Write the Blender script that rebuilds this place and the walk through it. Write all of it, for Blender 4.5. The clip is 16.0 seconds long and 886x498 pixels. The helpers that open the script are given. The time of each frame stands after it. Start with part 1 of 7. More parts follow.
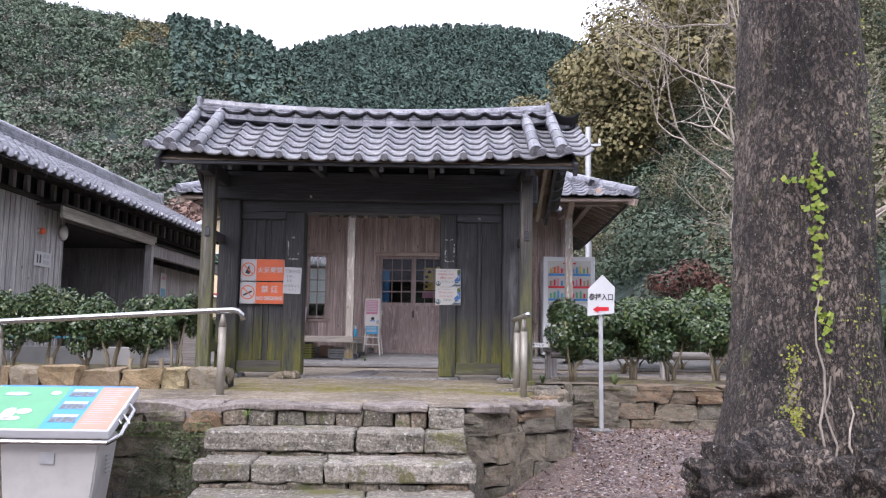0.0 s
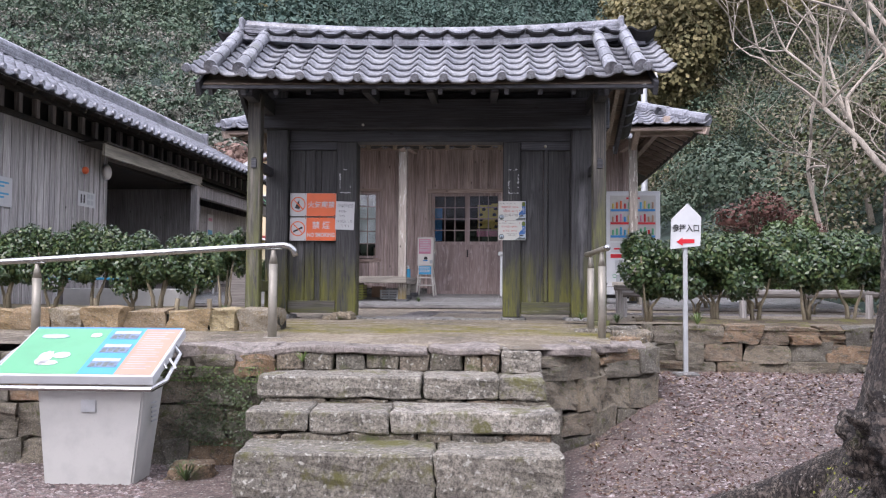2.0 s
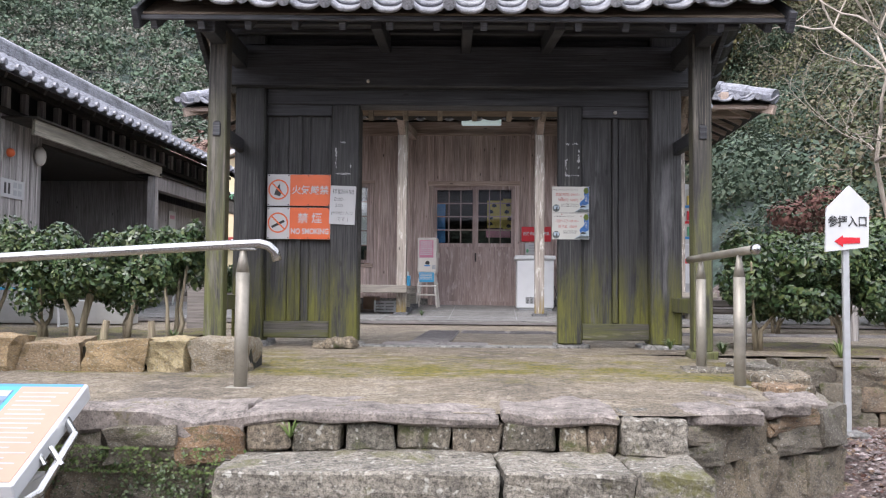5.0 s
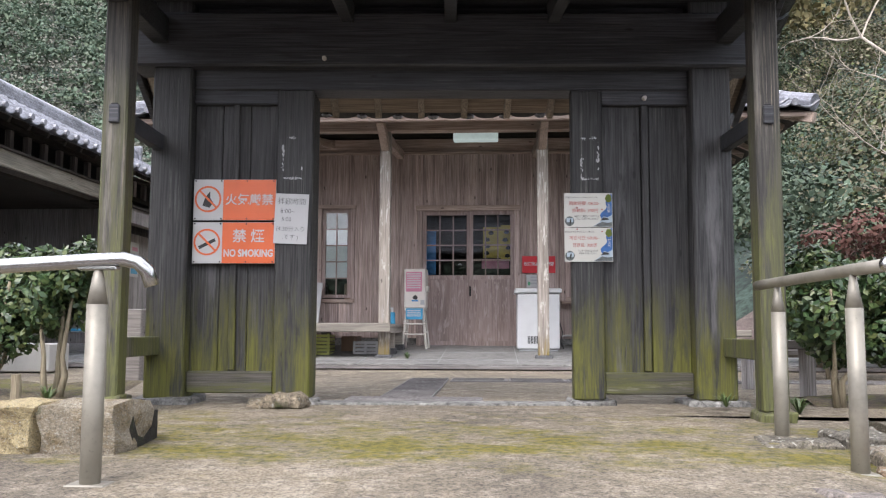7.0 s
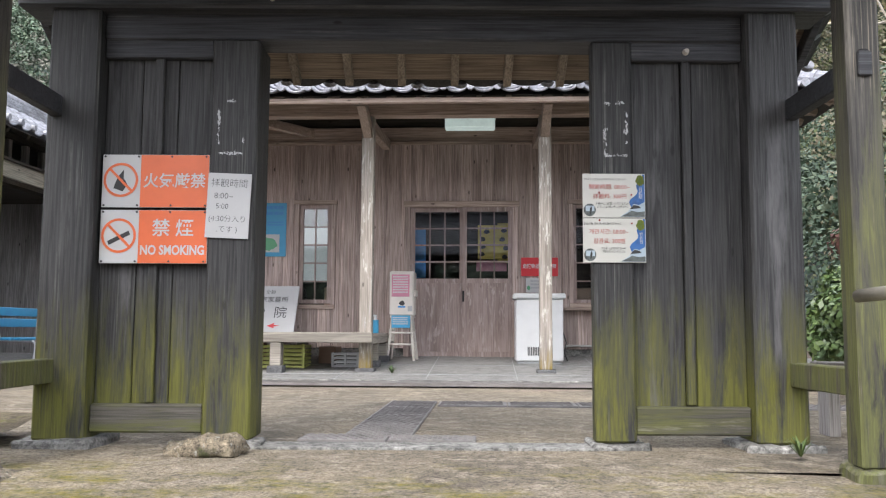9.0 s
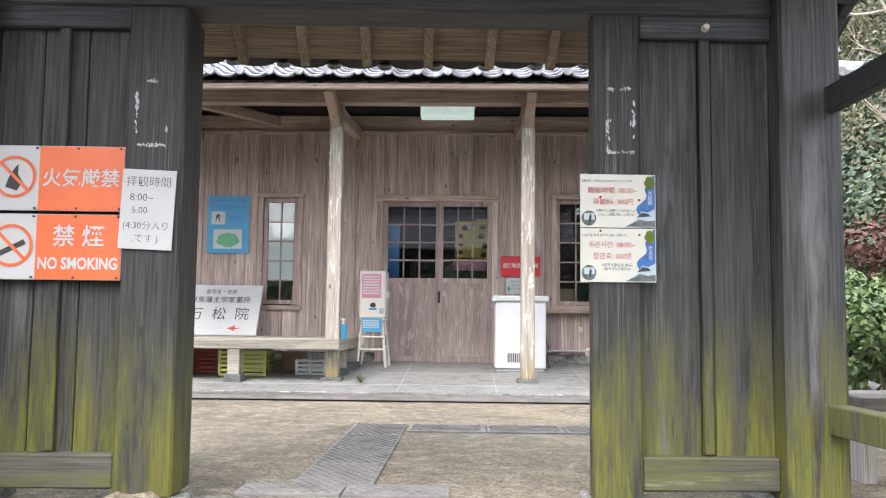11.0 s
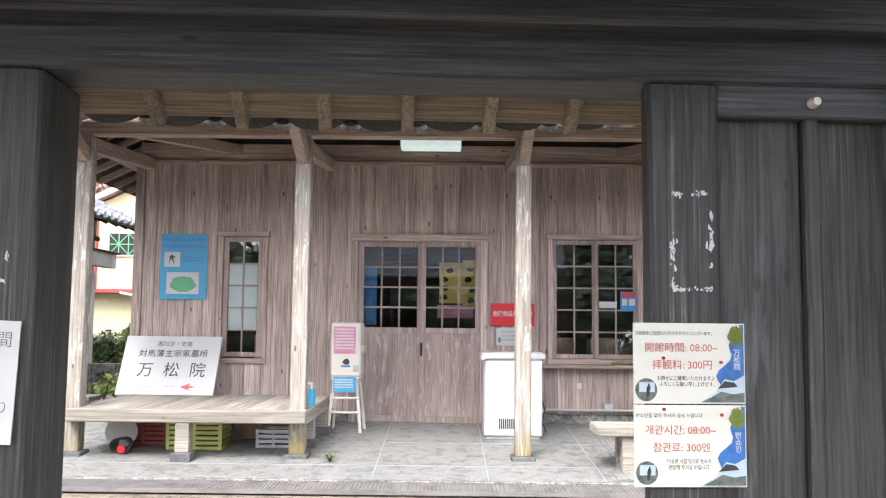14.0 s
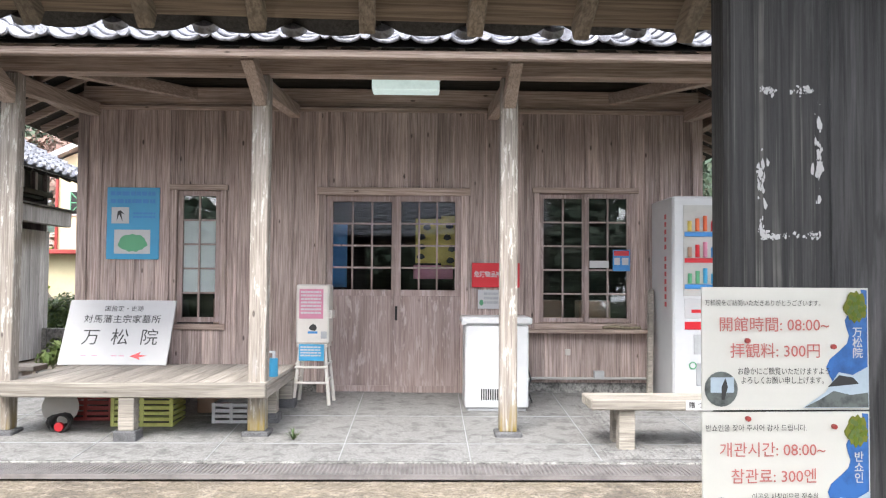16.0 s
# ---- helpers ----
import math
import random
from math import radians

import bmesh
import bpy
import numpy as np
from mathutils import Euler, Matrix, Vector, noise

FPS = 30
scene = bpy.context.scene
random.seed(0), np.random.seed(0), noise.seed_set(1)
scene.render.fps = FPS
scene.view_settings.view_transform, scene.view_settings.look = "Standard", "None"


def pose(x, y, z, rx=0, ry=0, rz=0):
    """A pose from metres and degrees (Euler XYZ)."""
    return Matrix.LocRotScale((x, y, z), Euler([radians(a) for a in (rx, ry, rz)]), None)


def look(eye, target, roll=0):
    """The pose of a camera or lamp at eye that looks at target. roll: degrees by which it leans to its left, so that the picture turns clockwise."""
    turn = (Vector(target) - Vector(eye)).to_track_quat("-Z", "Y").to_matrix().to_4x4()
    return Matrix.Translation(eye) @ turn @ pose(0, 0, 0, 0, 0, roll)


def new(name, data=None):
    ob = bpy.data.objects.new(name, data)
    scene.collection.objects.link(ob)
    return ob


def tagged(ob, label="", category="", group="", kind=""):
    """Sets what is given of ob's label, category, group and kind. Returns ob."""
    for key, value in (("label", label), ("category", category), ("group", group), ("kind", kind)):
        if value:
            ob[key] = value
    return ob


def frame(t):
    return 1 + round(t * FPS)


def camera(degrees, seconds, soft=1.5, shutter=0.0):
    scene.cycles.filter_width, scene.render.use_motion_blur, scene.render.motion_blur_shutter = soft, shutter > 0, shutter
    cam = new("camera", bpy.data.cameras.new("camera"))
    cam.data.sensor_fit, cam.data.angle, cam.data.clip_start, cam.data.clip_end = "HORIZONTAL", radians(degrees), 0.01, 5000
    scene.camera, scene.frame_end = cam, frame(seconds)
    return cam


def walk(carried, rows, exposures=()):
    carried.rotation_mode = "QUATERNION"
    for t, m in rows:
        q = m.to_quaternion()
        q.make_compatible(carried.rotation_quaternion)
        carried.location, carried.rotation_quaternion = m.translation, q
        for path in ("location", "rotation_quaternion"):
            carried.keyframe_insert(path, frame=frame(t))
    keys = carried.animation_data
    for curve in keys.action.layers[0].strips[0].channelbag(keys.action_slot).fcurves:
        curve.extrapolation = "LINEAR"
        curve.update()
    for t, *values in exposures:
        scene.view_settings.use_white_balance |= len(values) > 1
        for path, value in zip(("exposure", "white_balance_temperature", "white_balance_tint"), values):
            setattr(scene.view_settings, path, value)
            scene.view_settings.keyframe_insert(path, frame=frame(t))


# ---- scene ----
cam = camera(54.8, 16.0, soft=1.2)
PATH = [
    (0, (1.201, -10.052, 0.403), (1.123, -8.066, 0.626), 0.8),
    (0.5, (1.19, -10.015, 0.393), (1.046, -8.029, 0.583), 0.7),
    (1, (1.143, -9.948, 0.379), (0.978, -7.961, 0.533), 0.5),
    (1.5, (1.075, -9.687, 0.357), (0.9, -7.698, 0.475), 0.5),
    (2, (0.962, -9.329, 0.349), (0.782, -7.34, 0.439), 0.4),
    (2.5, (0.811, -8.968, 0.394), (0.631, -6.978, 0.474), 0.4),
    (3, (0.694, -8.574, 0.39), (0.519, -6.583, 0.47), 0.4),
    (5.5, (0.235, -6.489, 0.47), (0.124, -4.496, 0.588), 0.4),
    (6, (0.235, -6.093, 0.491), (0.128, -4.101, 0.635), 0.3),
    (6.5, (0.249, -5.674, 0.447), (0.135, -3.684, 0.615), 0.3),
    (7, (0.286, -5.274, 0.452), (0.169, -3.286, 0.64), 0.2),
    (7.5, (0.326, -4.92, 0.441), (0.205, -2.934, 0.639), 0.2),
    (8, (0.297, -4.597, 0.44), (0.177, -2.611, 0.642), 0.2),
    (10.5, (0.269, -3.507, 0.717), (0.203, -1.515, 0.889), 0.6),
    (11, (0.277, -3.356, 0.71), (0.223, -1.364, 0.879), 0.6),
    (11.5, (0.245, -3.183, 0.913), (0.201, -1.191, 1.088), 0.6),
    (12, (0.244, -3.002, 0.94), (0.206, -1.011, 1.122), 0.6),
    (12.5, (0.307, -2.844, 1.093), (0.271, -0.853, 1.281), 0.7),
    (13, (0.313, -2.679, 1.097), (0.28, -0.688, 1.284), 0.6),
    (13.5, (0.273, -2.435, 1.267), (0.246, -0.443, 1.446), 0.5),
    (14, (0.235, -2.276, 1.29), (0.223, -0.284, 1.461), 0.6),
    (14.5, (0.234, -2.016, 1.304), (0.23, -0.023, 1.465), 0.5),
    (15, (0.219, -1.807, 1.288), (0.216, 0.188, 1.433), 0.4),
    (15.5, (0.208, -1.613, 1.302), (0.218, 0.383, 1.422), 0.5),
    (16, (0.25, -1.477, 1.298), (0.289, 0.521, 1.378), 0.4),
]
EXPOSURES = [(0, 1.28, 6150, 20), (3, 1.35, 6200, 18), (5.5, 1.5, 6350, 14), (8, 1.68, 6450, 12), (10.5, 2.1, 6520, 8), (12.5, 2.5, 6500, 10), (14.5, 2.5, 6500, 10), (15.5, 2.52, 6500, 10), (16, 2.35, 6500, 10)]
walk(cam, [(t, look(eye, target, roll)) for t, eye, target, roll in PATH], EXPOSURES)

# ---------- world, sun, exposure ----------
world = bpy.data.worlds.new("overcast_sky")
scene.world = world
world.use_nodes = True
wn, wl = world.node_tree.nodes, world.node_tree.links
sky = wn.new("ShaderNodeTexSky")
sky.sky_type, sky.sun_disc = "NISHITA", False
sky.sun_elevation, sky.sun_rotation = radians(48), radians(205)
sky.air_density, sky.dust_density, sky.ozone_density = 1.0, 4.0, 1.0
cloud = wn.new("ShaderNodeMixRGB")
cloud.inputs["Fac"].default_value = 0.8
cloud.inputs["Color2"].default_value = (9.2, 9.5, 10.3, 1)
wl.new(sky.outputs["Color"], cloud.inputs["Color1"])
wl.new(cloud.outputs["Color"], wn["Background"].inputs["Color"])
wn["Background"].inputs["Strength"].default_value = 0.115
sun = new("sun", bpy.data.lights.new("sun", "SUN"))
sun.data.energy, sun.data.angle, sun.data.color = 1.1, radians(25), (1.0, 0.97, 0.93)
sun.matrix_world = look((-6, -14, 18), (0, 0, 0))

# ---------- materials ----------
def node_mat(name):
    m = bpy.data.materials.new(name)
    m.use_nodes = True
    nt = m.node_tree
    return m, nt.nodes, nt.links, nt.nodes["Principled BSDF"]


def ramp(n, stops, interp="LINEAR"):
    r = n.new("ShaderNodeValToRGB")
    r.color_ramp.interpolation = interp
    e = r.color_ramp.elements
    while len(e) < len(stops):
        e.new(0.5)
    for el, (p, c) in zip(e, stops):
        el.position = p
        el.color = (c, c, c, 1) if isinstance(c, (int, float)) else (*c, 1)
    return r


def coords(n, l, scale=(1, 1, 1), source="Object"):
    tc, mp = n.new("ShaderNodeTexCoord"), n.new("ShaderNodeMapping")
    mp.inputs["Scale"].default_value = scale
    l.new(tc.outputs[source], mp.inputs["Vector"])
    return mp.outputs["Vector"]


def noise_tex(n, l, vec, scale, detail=5, rough=0.6, distort=0.0):
    t = n.new("ShaderNodeTexNoise")
    t.inputs["Scale"].default_value = scale
    t.inputs["Detail"].default_value = detail
    t.inputs["Roughness"].default_value = rough
    t.inputs["Distortion"].default_value = distort
    l.new(vec, t.inputs["Vector"])
    return t.outputs["Fac"]


def mix(n, l, a, b, fac, mode="MIX"):
    m = n.new("ShaderNodeMixRGB")
    m.blend_type = mode
    for key, v in (("Fac", fac), ("Color1", a), ("Color2", b)):
        if isinstance(v, (int, float)):
            m.inputs[key].default_value = v if key == "Fac" else (v, v, v, 1)
        elif isinstance(v, tuple):
            m.inputs[key].default_value = (*v, 1)
        else:
            l.new(v, m.inputs[key])
    return m.outputs["Color"]


def bump(n, l, b, height, strength=0.4, dist=0.01):
    bn = n.new("ShaderNodeBump")
    bn.inputs["Strength"].default_value, bn.inputs["Distance"].default_value = strength, dist
    l.new(height, bn.inputs["Height"])
    l.new(bn.outputs["Normal"], b.inputs["Normal"])


def plain(name, col, rough=0.5, metal=0.0, var=0.12, scale=6.0, bmp=0.05):
    """Paint, plastic or metal with slight dirt at two scales."""
    m, n, l, b = node_mat(name)
    v = coords(n, l)
    big, fine = noise_tex(n, l, v, scale), noise_tex(n, l, v, scale * 14, 4)
    dark = tuple(c * (1 - var * 2) for c in col)
    c = mix(n, l, col, dark, ramp_fac(n, l, big, 0.45, 0.75))
    c = mix(n, l, c, dark, ramp_fac(n, l, fine, 0.6, 0.85))
    l.new(c, b.inputs["Base Color"])
    b.inputs["Roughness"].default_value, b.inputs["Metallic"].default_value = rough, metal
    bump(n, l, b, fine, bmp, 0.004)
    return m


def ramp_fac(n, l, fac, lo, hi):
    r = ramp(n, [(lo, 0.0), (hi, 1.0)] if lo < hi else [(hi, 1.0), (lo, 0.0)])
    l.new(fac, r.inputs["Fac"])
    return r.outputs["Color"]


def wood(name, dark, light, axis="z", rough=0.75, moss=None, moss_z=(0.05, 0.9), pale=None, grain=1.0, bmp=0.5, plank_var=0.25, streaks=None):
    """Weathered timber: stretched grain, knots of tone per board; moss: green growth creeping up; pale: flaked old paint."""
    m, n, l, b = node_mat(name)
    s = {"x": (1.6, 58, 58), "y": (58, 1.6, 58), "z": (58, 58, 1.6)}[axis]
    s2 = {"x": (0.5, 5, 5), "y": (5, 0.5, 5), "z": (5, 5, 0.5)}[axis]
    info = n.new("ShaderNodeObjectInfo")
    add = n.new("ShaderNodeVectorMath")
    add.operation = "MULTIPLY_ADD"
    add.inputs[1].default_value = (37, 37, 37)
    l.new(info.outputs["Random"], add.inputs[0])
    tc = n.new("ShaderNodeTexCoord")
    l.new(tc.outputs["Object"], add.inputs[2])
    vec = []
    for sc in (s, s2, (1, 1, 1)):
        mp = n.new("ShaderNodeMapping")
        mp.inputs["Scale"].default_value = sc
        l.new(add.outputs["Vector"], mp.inputs["Vector"])
        vec.append(mp.outputs["Vector"])
    g, broad = noise_tex(n, l, vec[0], 1.6 * grain, 6, 0.65, 0.3), noise_tex(n, l, vec[1], 1.0, 4, 0.6, 0.6)
    c = mix(n, l, dark, light, ramp_fac(n, l, g, 0.38, 0.62))
    kv = n.new("ShaderNodeTexVoronoi")
    kv.inputs["Scale"].default_value = 1.0
    km = n.new("ShaderNodeMapping")
    km.inputs["Scale"].default_value = {"x": (2.6, 7, 7), "y": (7, 2.6, 7), "z": (7, 7, 2.6)}[axis]
    l.new(add.outputs["Vector"], km.inputs["Vector"])
    l.new(km.outputs["Vector"], kv.inputs["Vector"])
    c = mix(n, l, c, tuple(x * 0.4 for x in dark), ramp_fac(n, l, kv.outputs["Distance"], 0.085, 0.05))
    c = mix(n, l, c, tuple(x * 0.62 for x in dark), ramp_fac(n, l, broad, 0.5, 0.8))
    r = n.new("ShaderNodeMath")
    r.operation = "MULTIPLY_ADD"
    r.inputs[1].default_value, r.inputs[2].default_value = plank_var * 2, 1 - plank_var
    l.new(info.outputs["Random"], r.inputs[0])
    c = mix(n, l, c, r.outputs[0], 1.0, "MULTIPLY")
    if pale:
        pm = n.new("ShaderNodeMapping")
        pm.inputs["Scale"].default_value = {"x": (4, 22, 22), "y": (22, 4, 22), "z": (22, 22, 4)}[axis]
        l.new(add.outputs["Vector"], pm.inputs["Vector"])
        f = noise_tex(n, l, pm.outputs["Vector"], 1.0, 8, 0.72)
        c = mix(n, l, c, pale, ramp_fac(n, l, f, 0.55, 0.60))
    if streaks:
        sm = n.new("ShaderNodeMapping")
        sm.inputs["Scale"].default_value = {"x": (1.2, 110, 110), "y": (110, 1.2, 110), "z": (110, 110, 1.2)}[axis]
        l.new(add.outputs["Vector"], sm.inputs["Vector"])
        f = noise_tex(n, l, sm.outputs["Vector"], 1.0, 4, 0.6, 0.2)
        patch = noise_tex(n, l, vec[2], 2.6, 5, 0.7)
        both = n.new("ShaderNodeMath")
        both.operation = "MULTIPLY"
        l.new(ramp_fac(n, l, f, 0.56, 0.66), both.inputs[0])
        l.new(ramp_fac(n, l, patch, 0.42, 0.66), both.inputs[1])
        c = mix(n, l, c, streaks, both.outputs[0])
    if moss:
        sep = n.new("ShaderNodeSeparateXYZ")
        l.new(tc.outputs["Object"], sep.inputs[0])
        mr = n.new("ShaderNodeMapRange")
        mr.inputs[1].default_value, mr.inputs[2].default_value, mr.inputs[3].default_value, mr.inputs[4].default_value = *moss_z, 0.78, -0.25
        l.new(sep.outputs["Z"], mr.inputs[0])
        st = noise_tex(n, l, vec[1], 2.2, 6, 0.75, 0.4)
        ad = n.new("ShaderNodeMath")
        ad.operation = "MULTIPLY"
        l.new(mr.outputs[0], ad.inputs[0])
        l.new(ramp_fac(n, l, st, 0.36, 0.62), ad.inputs[1])
        mc = mix(n, l, moss, tuple(x * 0.45 for x in moss), ramp_fac(n, l, g, 0.4, 0.7))
        c = mix(n, l, c, mc, ramp_fac(n, l, ad.outputs[0], 0.06, 0.40))
        worn = noise_tex(n, l, vec[1], 1.3, 6, 0.7, 0.2)
        c = mix(n, l, c, tuple(min(0.40, x * 2.4) for x in light), ramp_fac(n, l, worn, 0.58, 0.72))
    l.new(c, b.inputs["Base Color"])
    b.inputs["Roughness"].default_value = rough
    bump(n, l, b, g, bmp, 0.006)
    return m


def rock(name, cols, scale=3.0, moss=None, moss_amt=0.62, rough=0.9, bmp=0.7, lichen=True, contrast=0.4):
    m, n, l, b = node_mat(name)
    info = n.new("ShaderNodeObjectInfo")
    geo = n.new("ShaderNodeNewGeometry")
    tot = n.new("ShaderNodeMath")
    tot.operation = "ADD"
    l.new(info.outputs["Random"], tot.inputs[0])
    l.new(geo.outputs["Random Per Island"], tot.inputs[1])
    fr = n.new("ShaderNodeMath")
    fr.operation = "FRACT"
    l.new(tot.outputs[0], fr.inputs[0])
    v = coords(n, l)
    big, mid, fine = noise_tex(n, l, v, scale, 5, 0.6, 0.5), noise_tex(n, l, v, scale * 6, 6, 0.7), noise_tex(n, l, v, scale * 40, 4, 0.7)
    pr = ramp(n, [(i / max(1, len(cols) - 1), c) for i, c in enumerate(cols)])
    l.new(fr.outputs[0], pr.inputs["Fac"])
    c = pr.outputs["Color"]
    grit = noise_tex(n, l, v, scale * 15, 8, 0.75)
    c = mix(n, l, c, tuple(0.5 * x for x in cols[0]), ramp_fac(n, l, big, 0.48, 0.68))
    c = mix(n, l, c, 0.3, ramp_fac(n, l, mid, 0.5, 0.72), "MULTIPLY")
    c = mix(n, l, c, 1.7, ramp_fac(n, l, mid, 0.45, 0.25), "MULTIPLY")
    c = mix(n, l, c, contrast, ramp_fac(n, l, grit, 0.5, 0.6), "MULTIPLY")
    c = mix(n, l, c, 1.45, ramp_fac(n, l, grit, 0.46, 0.36), "MULTIPLY")
    c = mix(n, l, c, 0.45, ramp_fac(n, l, fine, 0.48, 0.66), "MULTIPLY")
    if lichen:
        li = noise_tex(n, l, v, scale * 9, 3, 0.5)
        c = mix(n, l, c, (0.34, 0.33, 0.29), ramp_fac(n, l, li, 0.60, 0.68))
    if moss:
        mm = noise_tex(n, l, v, scale * 0.7, 6, 0.75, 0.3)
        c = mix(n, l, c, mix(n, l, moss, tuple(0.5 * x for x in moss), fine), ramp_fac(n, l, mm, moss_amt, moss_amt + 0.1))
    l.new(c, b.inputs["Base Color"])
    b.inputs["Roughness"].default_value = rough
    h = mix(n, l, mid, mix(n, l, grit, fine, 0.4), 0.5)
    bump(n, l, b, h, bmp, 0.02)
    return m


def leafy(name, cols, rough=0.55, translucent=0.15):
    m, n, l, b = node_mat(name)
    geo = n.new("ShaderNodeNewGeometry")
    r = ramp(n, [(i / max(1, len(cols) - 1), c) for i, c in enumerate(cols)])
    l.new(geo.outputs["Random Per Island"], r.inputs["Fac"])
    big, wide = noise_tex(n, l, coords(n, l), 0.55, 3), noise_tex(n, l, coords(n, l), 0.06, 4)
    c = mix(n, l, r.outputs["Color"], 0.5, ramp_fac(n, l, big, 0.42, 0.62), "MULTIPLY")
    c = mix(n, l, c, 0.74, ramp_fac(n, l, wide, 0.47, 0.6), "MULTIPLY")
    l.new(c, b.inputs["Base Color"])
    b.inputs["Roughness"].default_value = rough
    b.inputs["Specular IOR Level"].default_value = 0.5 if rough < 0.5 else 0.15
    return m


def glass(name, tint=(0.9, 0.95, 0.95)):
    m, n, l, b = node_mat(name)
    b.inputs["Base Color"].default_value = (*tint, 1)
    b.inputs["Roughness"].default_value = 0.01
    b.inputs["Transmission Weight"].default_value = 1.0
    b.inputs["IOR"].default_value = 1.62
    return m


M = {}
M["gate"] = wood("charred_timber", (0.008, 0.008, 0.009), (0.046, 0.045, 0.046), "z", 0.62, moss=(0.115, 0.115, 0.018), moss_z=(0.0, 1.15), bmp=0.8, plank_var=0.3, streaks=(0.10, 0.098, 0.09))
# beam tones are lifted and blued to imitate veiling flare over dark wood
M["gate_x"] = wood("charred_beam", (0.014, 0.0145, 0.018), (0.056, 0.058, 0.068), "x", 0.62, bmp=0.5, streaks=(0.11, 0.11, 0.112))
M["gate_foot"] = wood("mossy_bottom_rail", (0.04, 0.036, 0.03), (0.12, 0.11, 0.095), "x", 0.75, moss=(0.10, 0.105, 0.03), moss_z=(-0.1, 0.5), bmp=0.5)
M["gate_y"] = wood("weathered_rafter", (0.17, 0.138, 0.108), (0.34, 0.285, 0.228), "y", 0.8, bmp=0.35)
M["gate_board"] = wood("soffit_boards", (0.155, 0.12, 0.09), (0.32, 0.255, 0.195), "x", 0.85, bmp=0.4)
M["gate_post"] = wood("mossy_post", (0.02, 0.019, 0.018), (0.075, 0.068, 0.058), "z", 0.7, moss=(0.115, 0.12, 0.04), moss_z=(0.2, 2.7), bmp=0.6, streaks=(0.2, 0.17, 0.13))
M["siding"] = wood("cedar_siding", (0.255, 0.19, 0.17), (0.53, 0.425, 0.385), "z", 0.8, bmp=0.5, plank_var=0.24, streaks=(0.56, 0.48, 0.44))
M["siding_x"] = wood("cedar_trim", (0.26, 0.19, 0.155), (0.50, 0.395, 0.335), "x", 0.8, bmp=0.4, plank_var=0.1)
M["siding_y"] = wood("cedar_brace", (0.25, 0.19, 0.155), (0.45, 0.355, 0.295), "y", 0.8, bmp=0.3, plank_var=0.1)
M["post"] = wood("peeling_post", (0.19, 0.163, 0.138), (0.36, 0.322, 0.285), "z", 0.8, pale=(0.50, 0.475, 0.43), moss=(0.24, 0.17, 0.03), moss_z=(-0.05, 0.62), bmp=0.6, plank_var=0.05)
M["door"] = wood("door_wood", (0.24, 0.175, 0.16), (0.37, 0.29, 0.27), "z", 0.7, pale=(0.40, 0.325, 0.305), bmp=0.25, plank_var=0.06)
M["annex"] = wood("grey_siding", (0.22, 0.205, 0.20), (0.47, 0.445, 0.43), "z", 0.85, bmp=0.35, plank_var=0.2)
M["annex_x"] = wood("grey_beam", (0.115, 0.105, 0.097), (0.22, 0.20, 0.185), "x", 0.85, bmp=0.35)
M["annex_y"] = wood("grey_fascia", (0.21, 0.195, 0.16), (0.40, 0.37, 0.30), "y", 0.85, bmp=0.35)
# near-black timber: the shade under eaves and in rooms is put into its colour
M["darkwood"] = wood("eave_shade_timber", (0.03, 0.026, 0.022), (0.06, 0.052, 0.045), "x", 0.9)
M["bench"] = wood("weathered_bench", (0.19, 0.17, 0.145), (0.34, 0.31, 0.265), "x", 0.85, bmp=0.5)
M["bench_y"] = wood("weathered_deck", (0.22, 0.195, 0.17), (0.37, 0.335, 0.295), "y", 0.85, bmp=0.5)
M["tile"] = rock("roof_tile", [(0.20, 0.205, 0.235), (0.27, 0.275, 0.31), (0.225, 0.23, 0.265), (0.30, 0.305, 0.335)], 2.0, rough=0.33, bmp=0.15, lichen=False, contrast=0.8)
M["tile_moss"] = rock("aged_roof_tile", [(0.185, 0.19, 0.215), (0.26, 0.265, 0.29), (0.215, 0.22, 0.245), (0.29, 0.295, 0.315)], 2.0, moss=(0.17, 0.175, 0.125), moss_amt=0.56, rough=0.4, bmp=0.2, lichen=False, contrast=0.75)
# downward tile faces take a near-black colour of their own
M["tile_under"] = rock("dark_tile_underside", [(0.03, 0.028, 0.027), (0.045, 0.042, 0.04)], 6.0, rough=0.8, lichen=False)
M["granite"] = rock("grey_granite", [(0.15, 0.15, 0.155), (0.12, 0.12, 0.125)], 14.0, rough=0.8, bmp=0.3, lichen=False)
M["stone"] = rock("wall_stone", [(0.20, 0.175, 0.135), (0.12, 0.108, 0.088), (0.25, 0.205, 0.145), (0.15, 0.138, 0.112), (0.25, 0.155, 0.085), (0.20, 0.18, 0.14)], 4.0, moss=(0.085, 0.095, 0.028), moss_amt=0.56)
M["stone_warm"] = rock("planter_stone", [(0.40, 0.29, 0.145), (0.25, 0.175, 0.115), (0.44, 0.36, 0.20), (0.28, 0.24, 0.18)], 4.0, moss=(0.10, 0.10, 0.04), moss_amt=0.6)
M["step"] = rock("step_stone", [(0.26, 0.235, 0.195), (0.19, 0.172, 0.14), (0.30, 0.272, 0.23)], 3.5, moss=(0.125, 0.12, 0.04), moss_amt=0.53)
M["mortar"] = rock("dark_joint", [(0.022, 0.02, 0.016), (0.03, 0.027, 0.022)], 6.0, moss=(0.03, 0.038, 0.012), moss_amt=0.5, lichen=False)
M["slab"] = rock("lip_slab", [(0.26, 0.225, 0.20), (0.235, 0.205, 0.185)], 2.5, moss=(0.19, 0.17, 0.06), moss_amt=0.6, contrast=0.85, lichen=False)
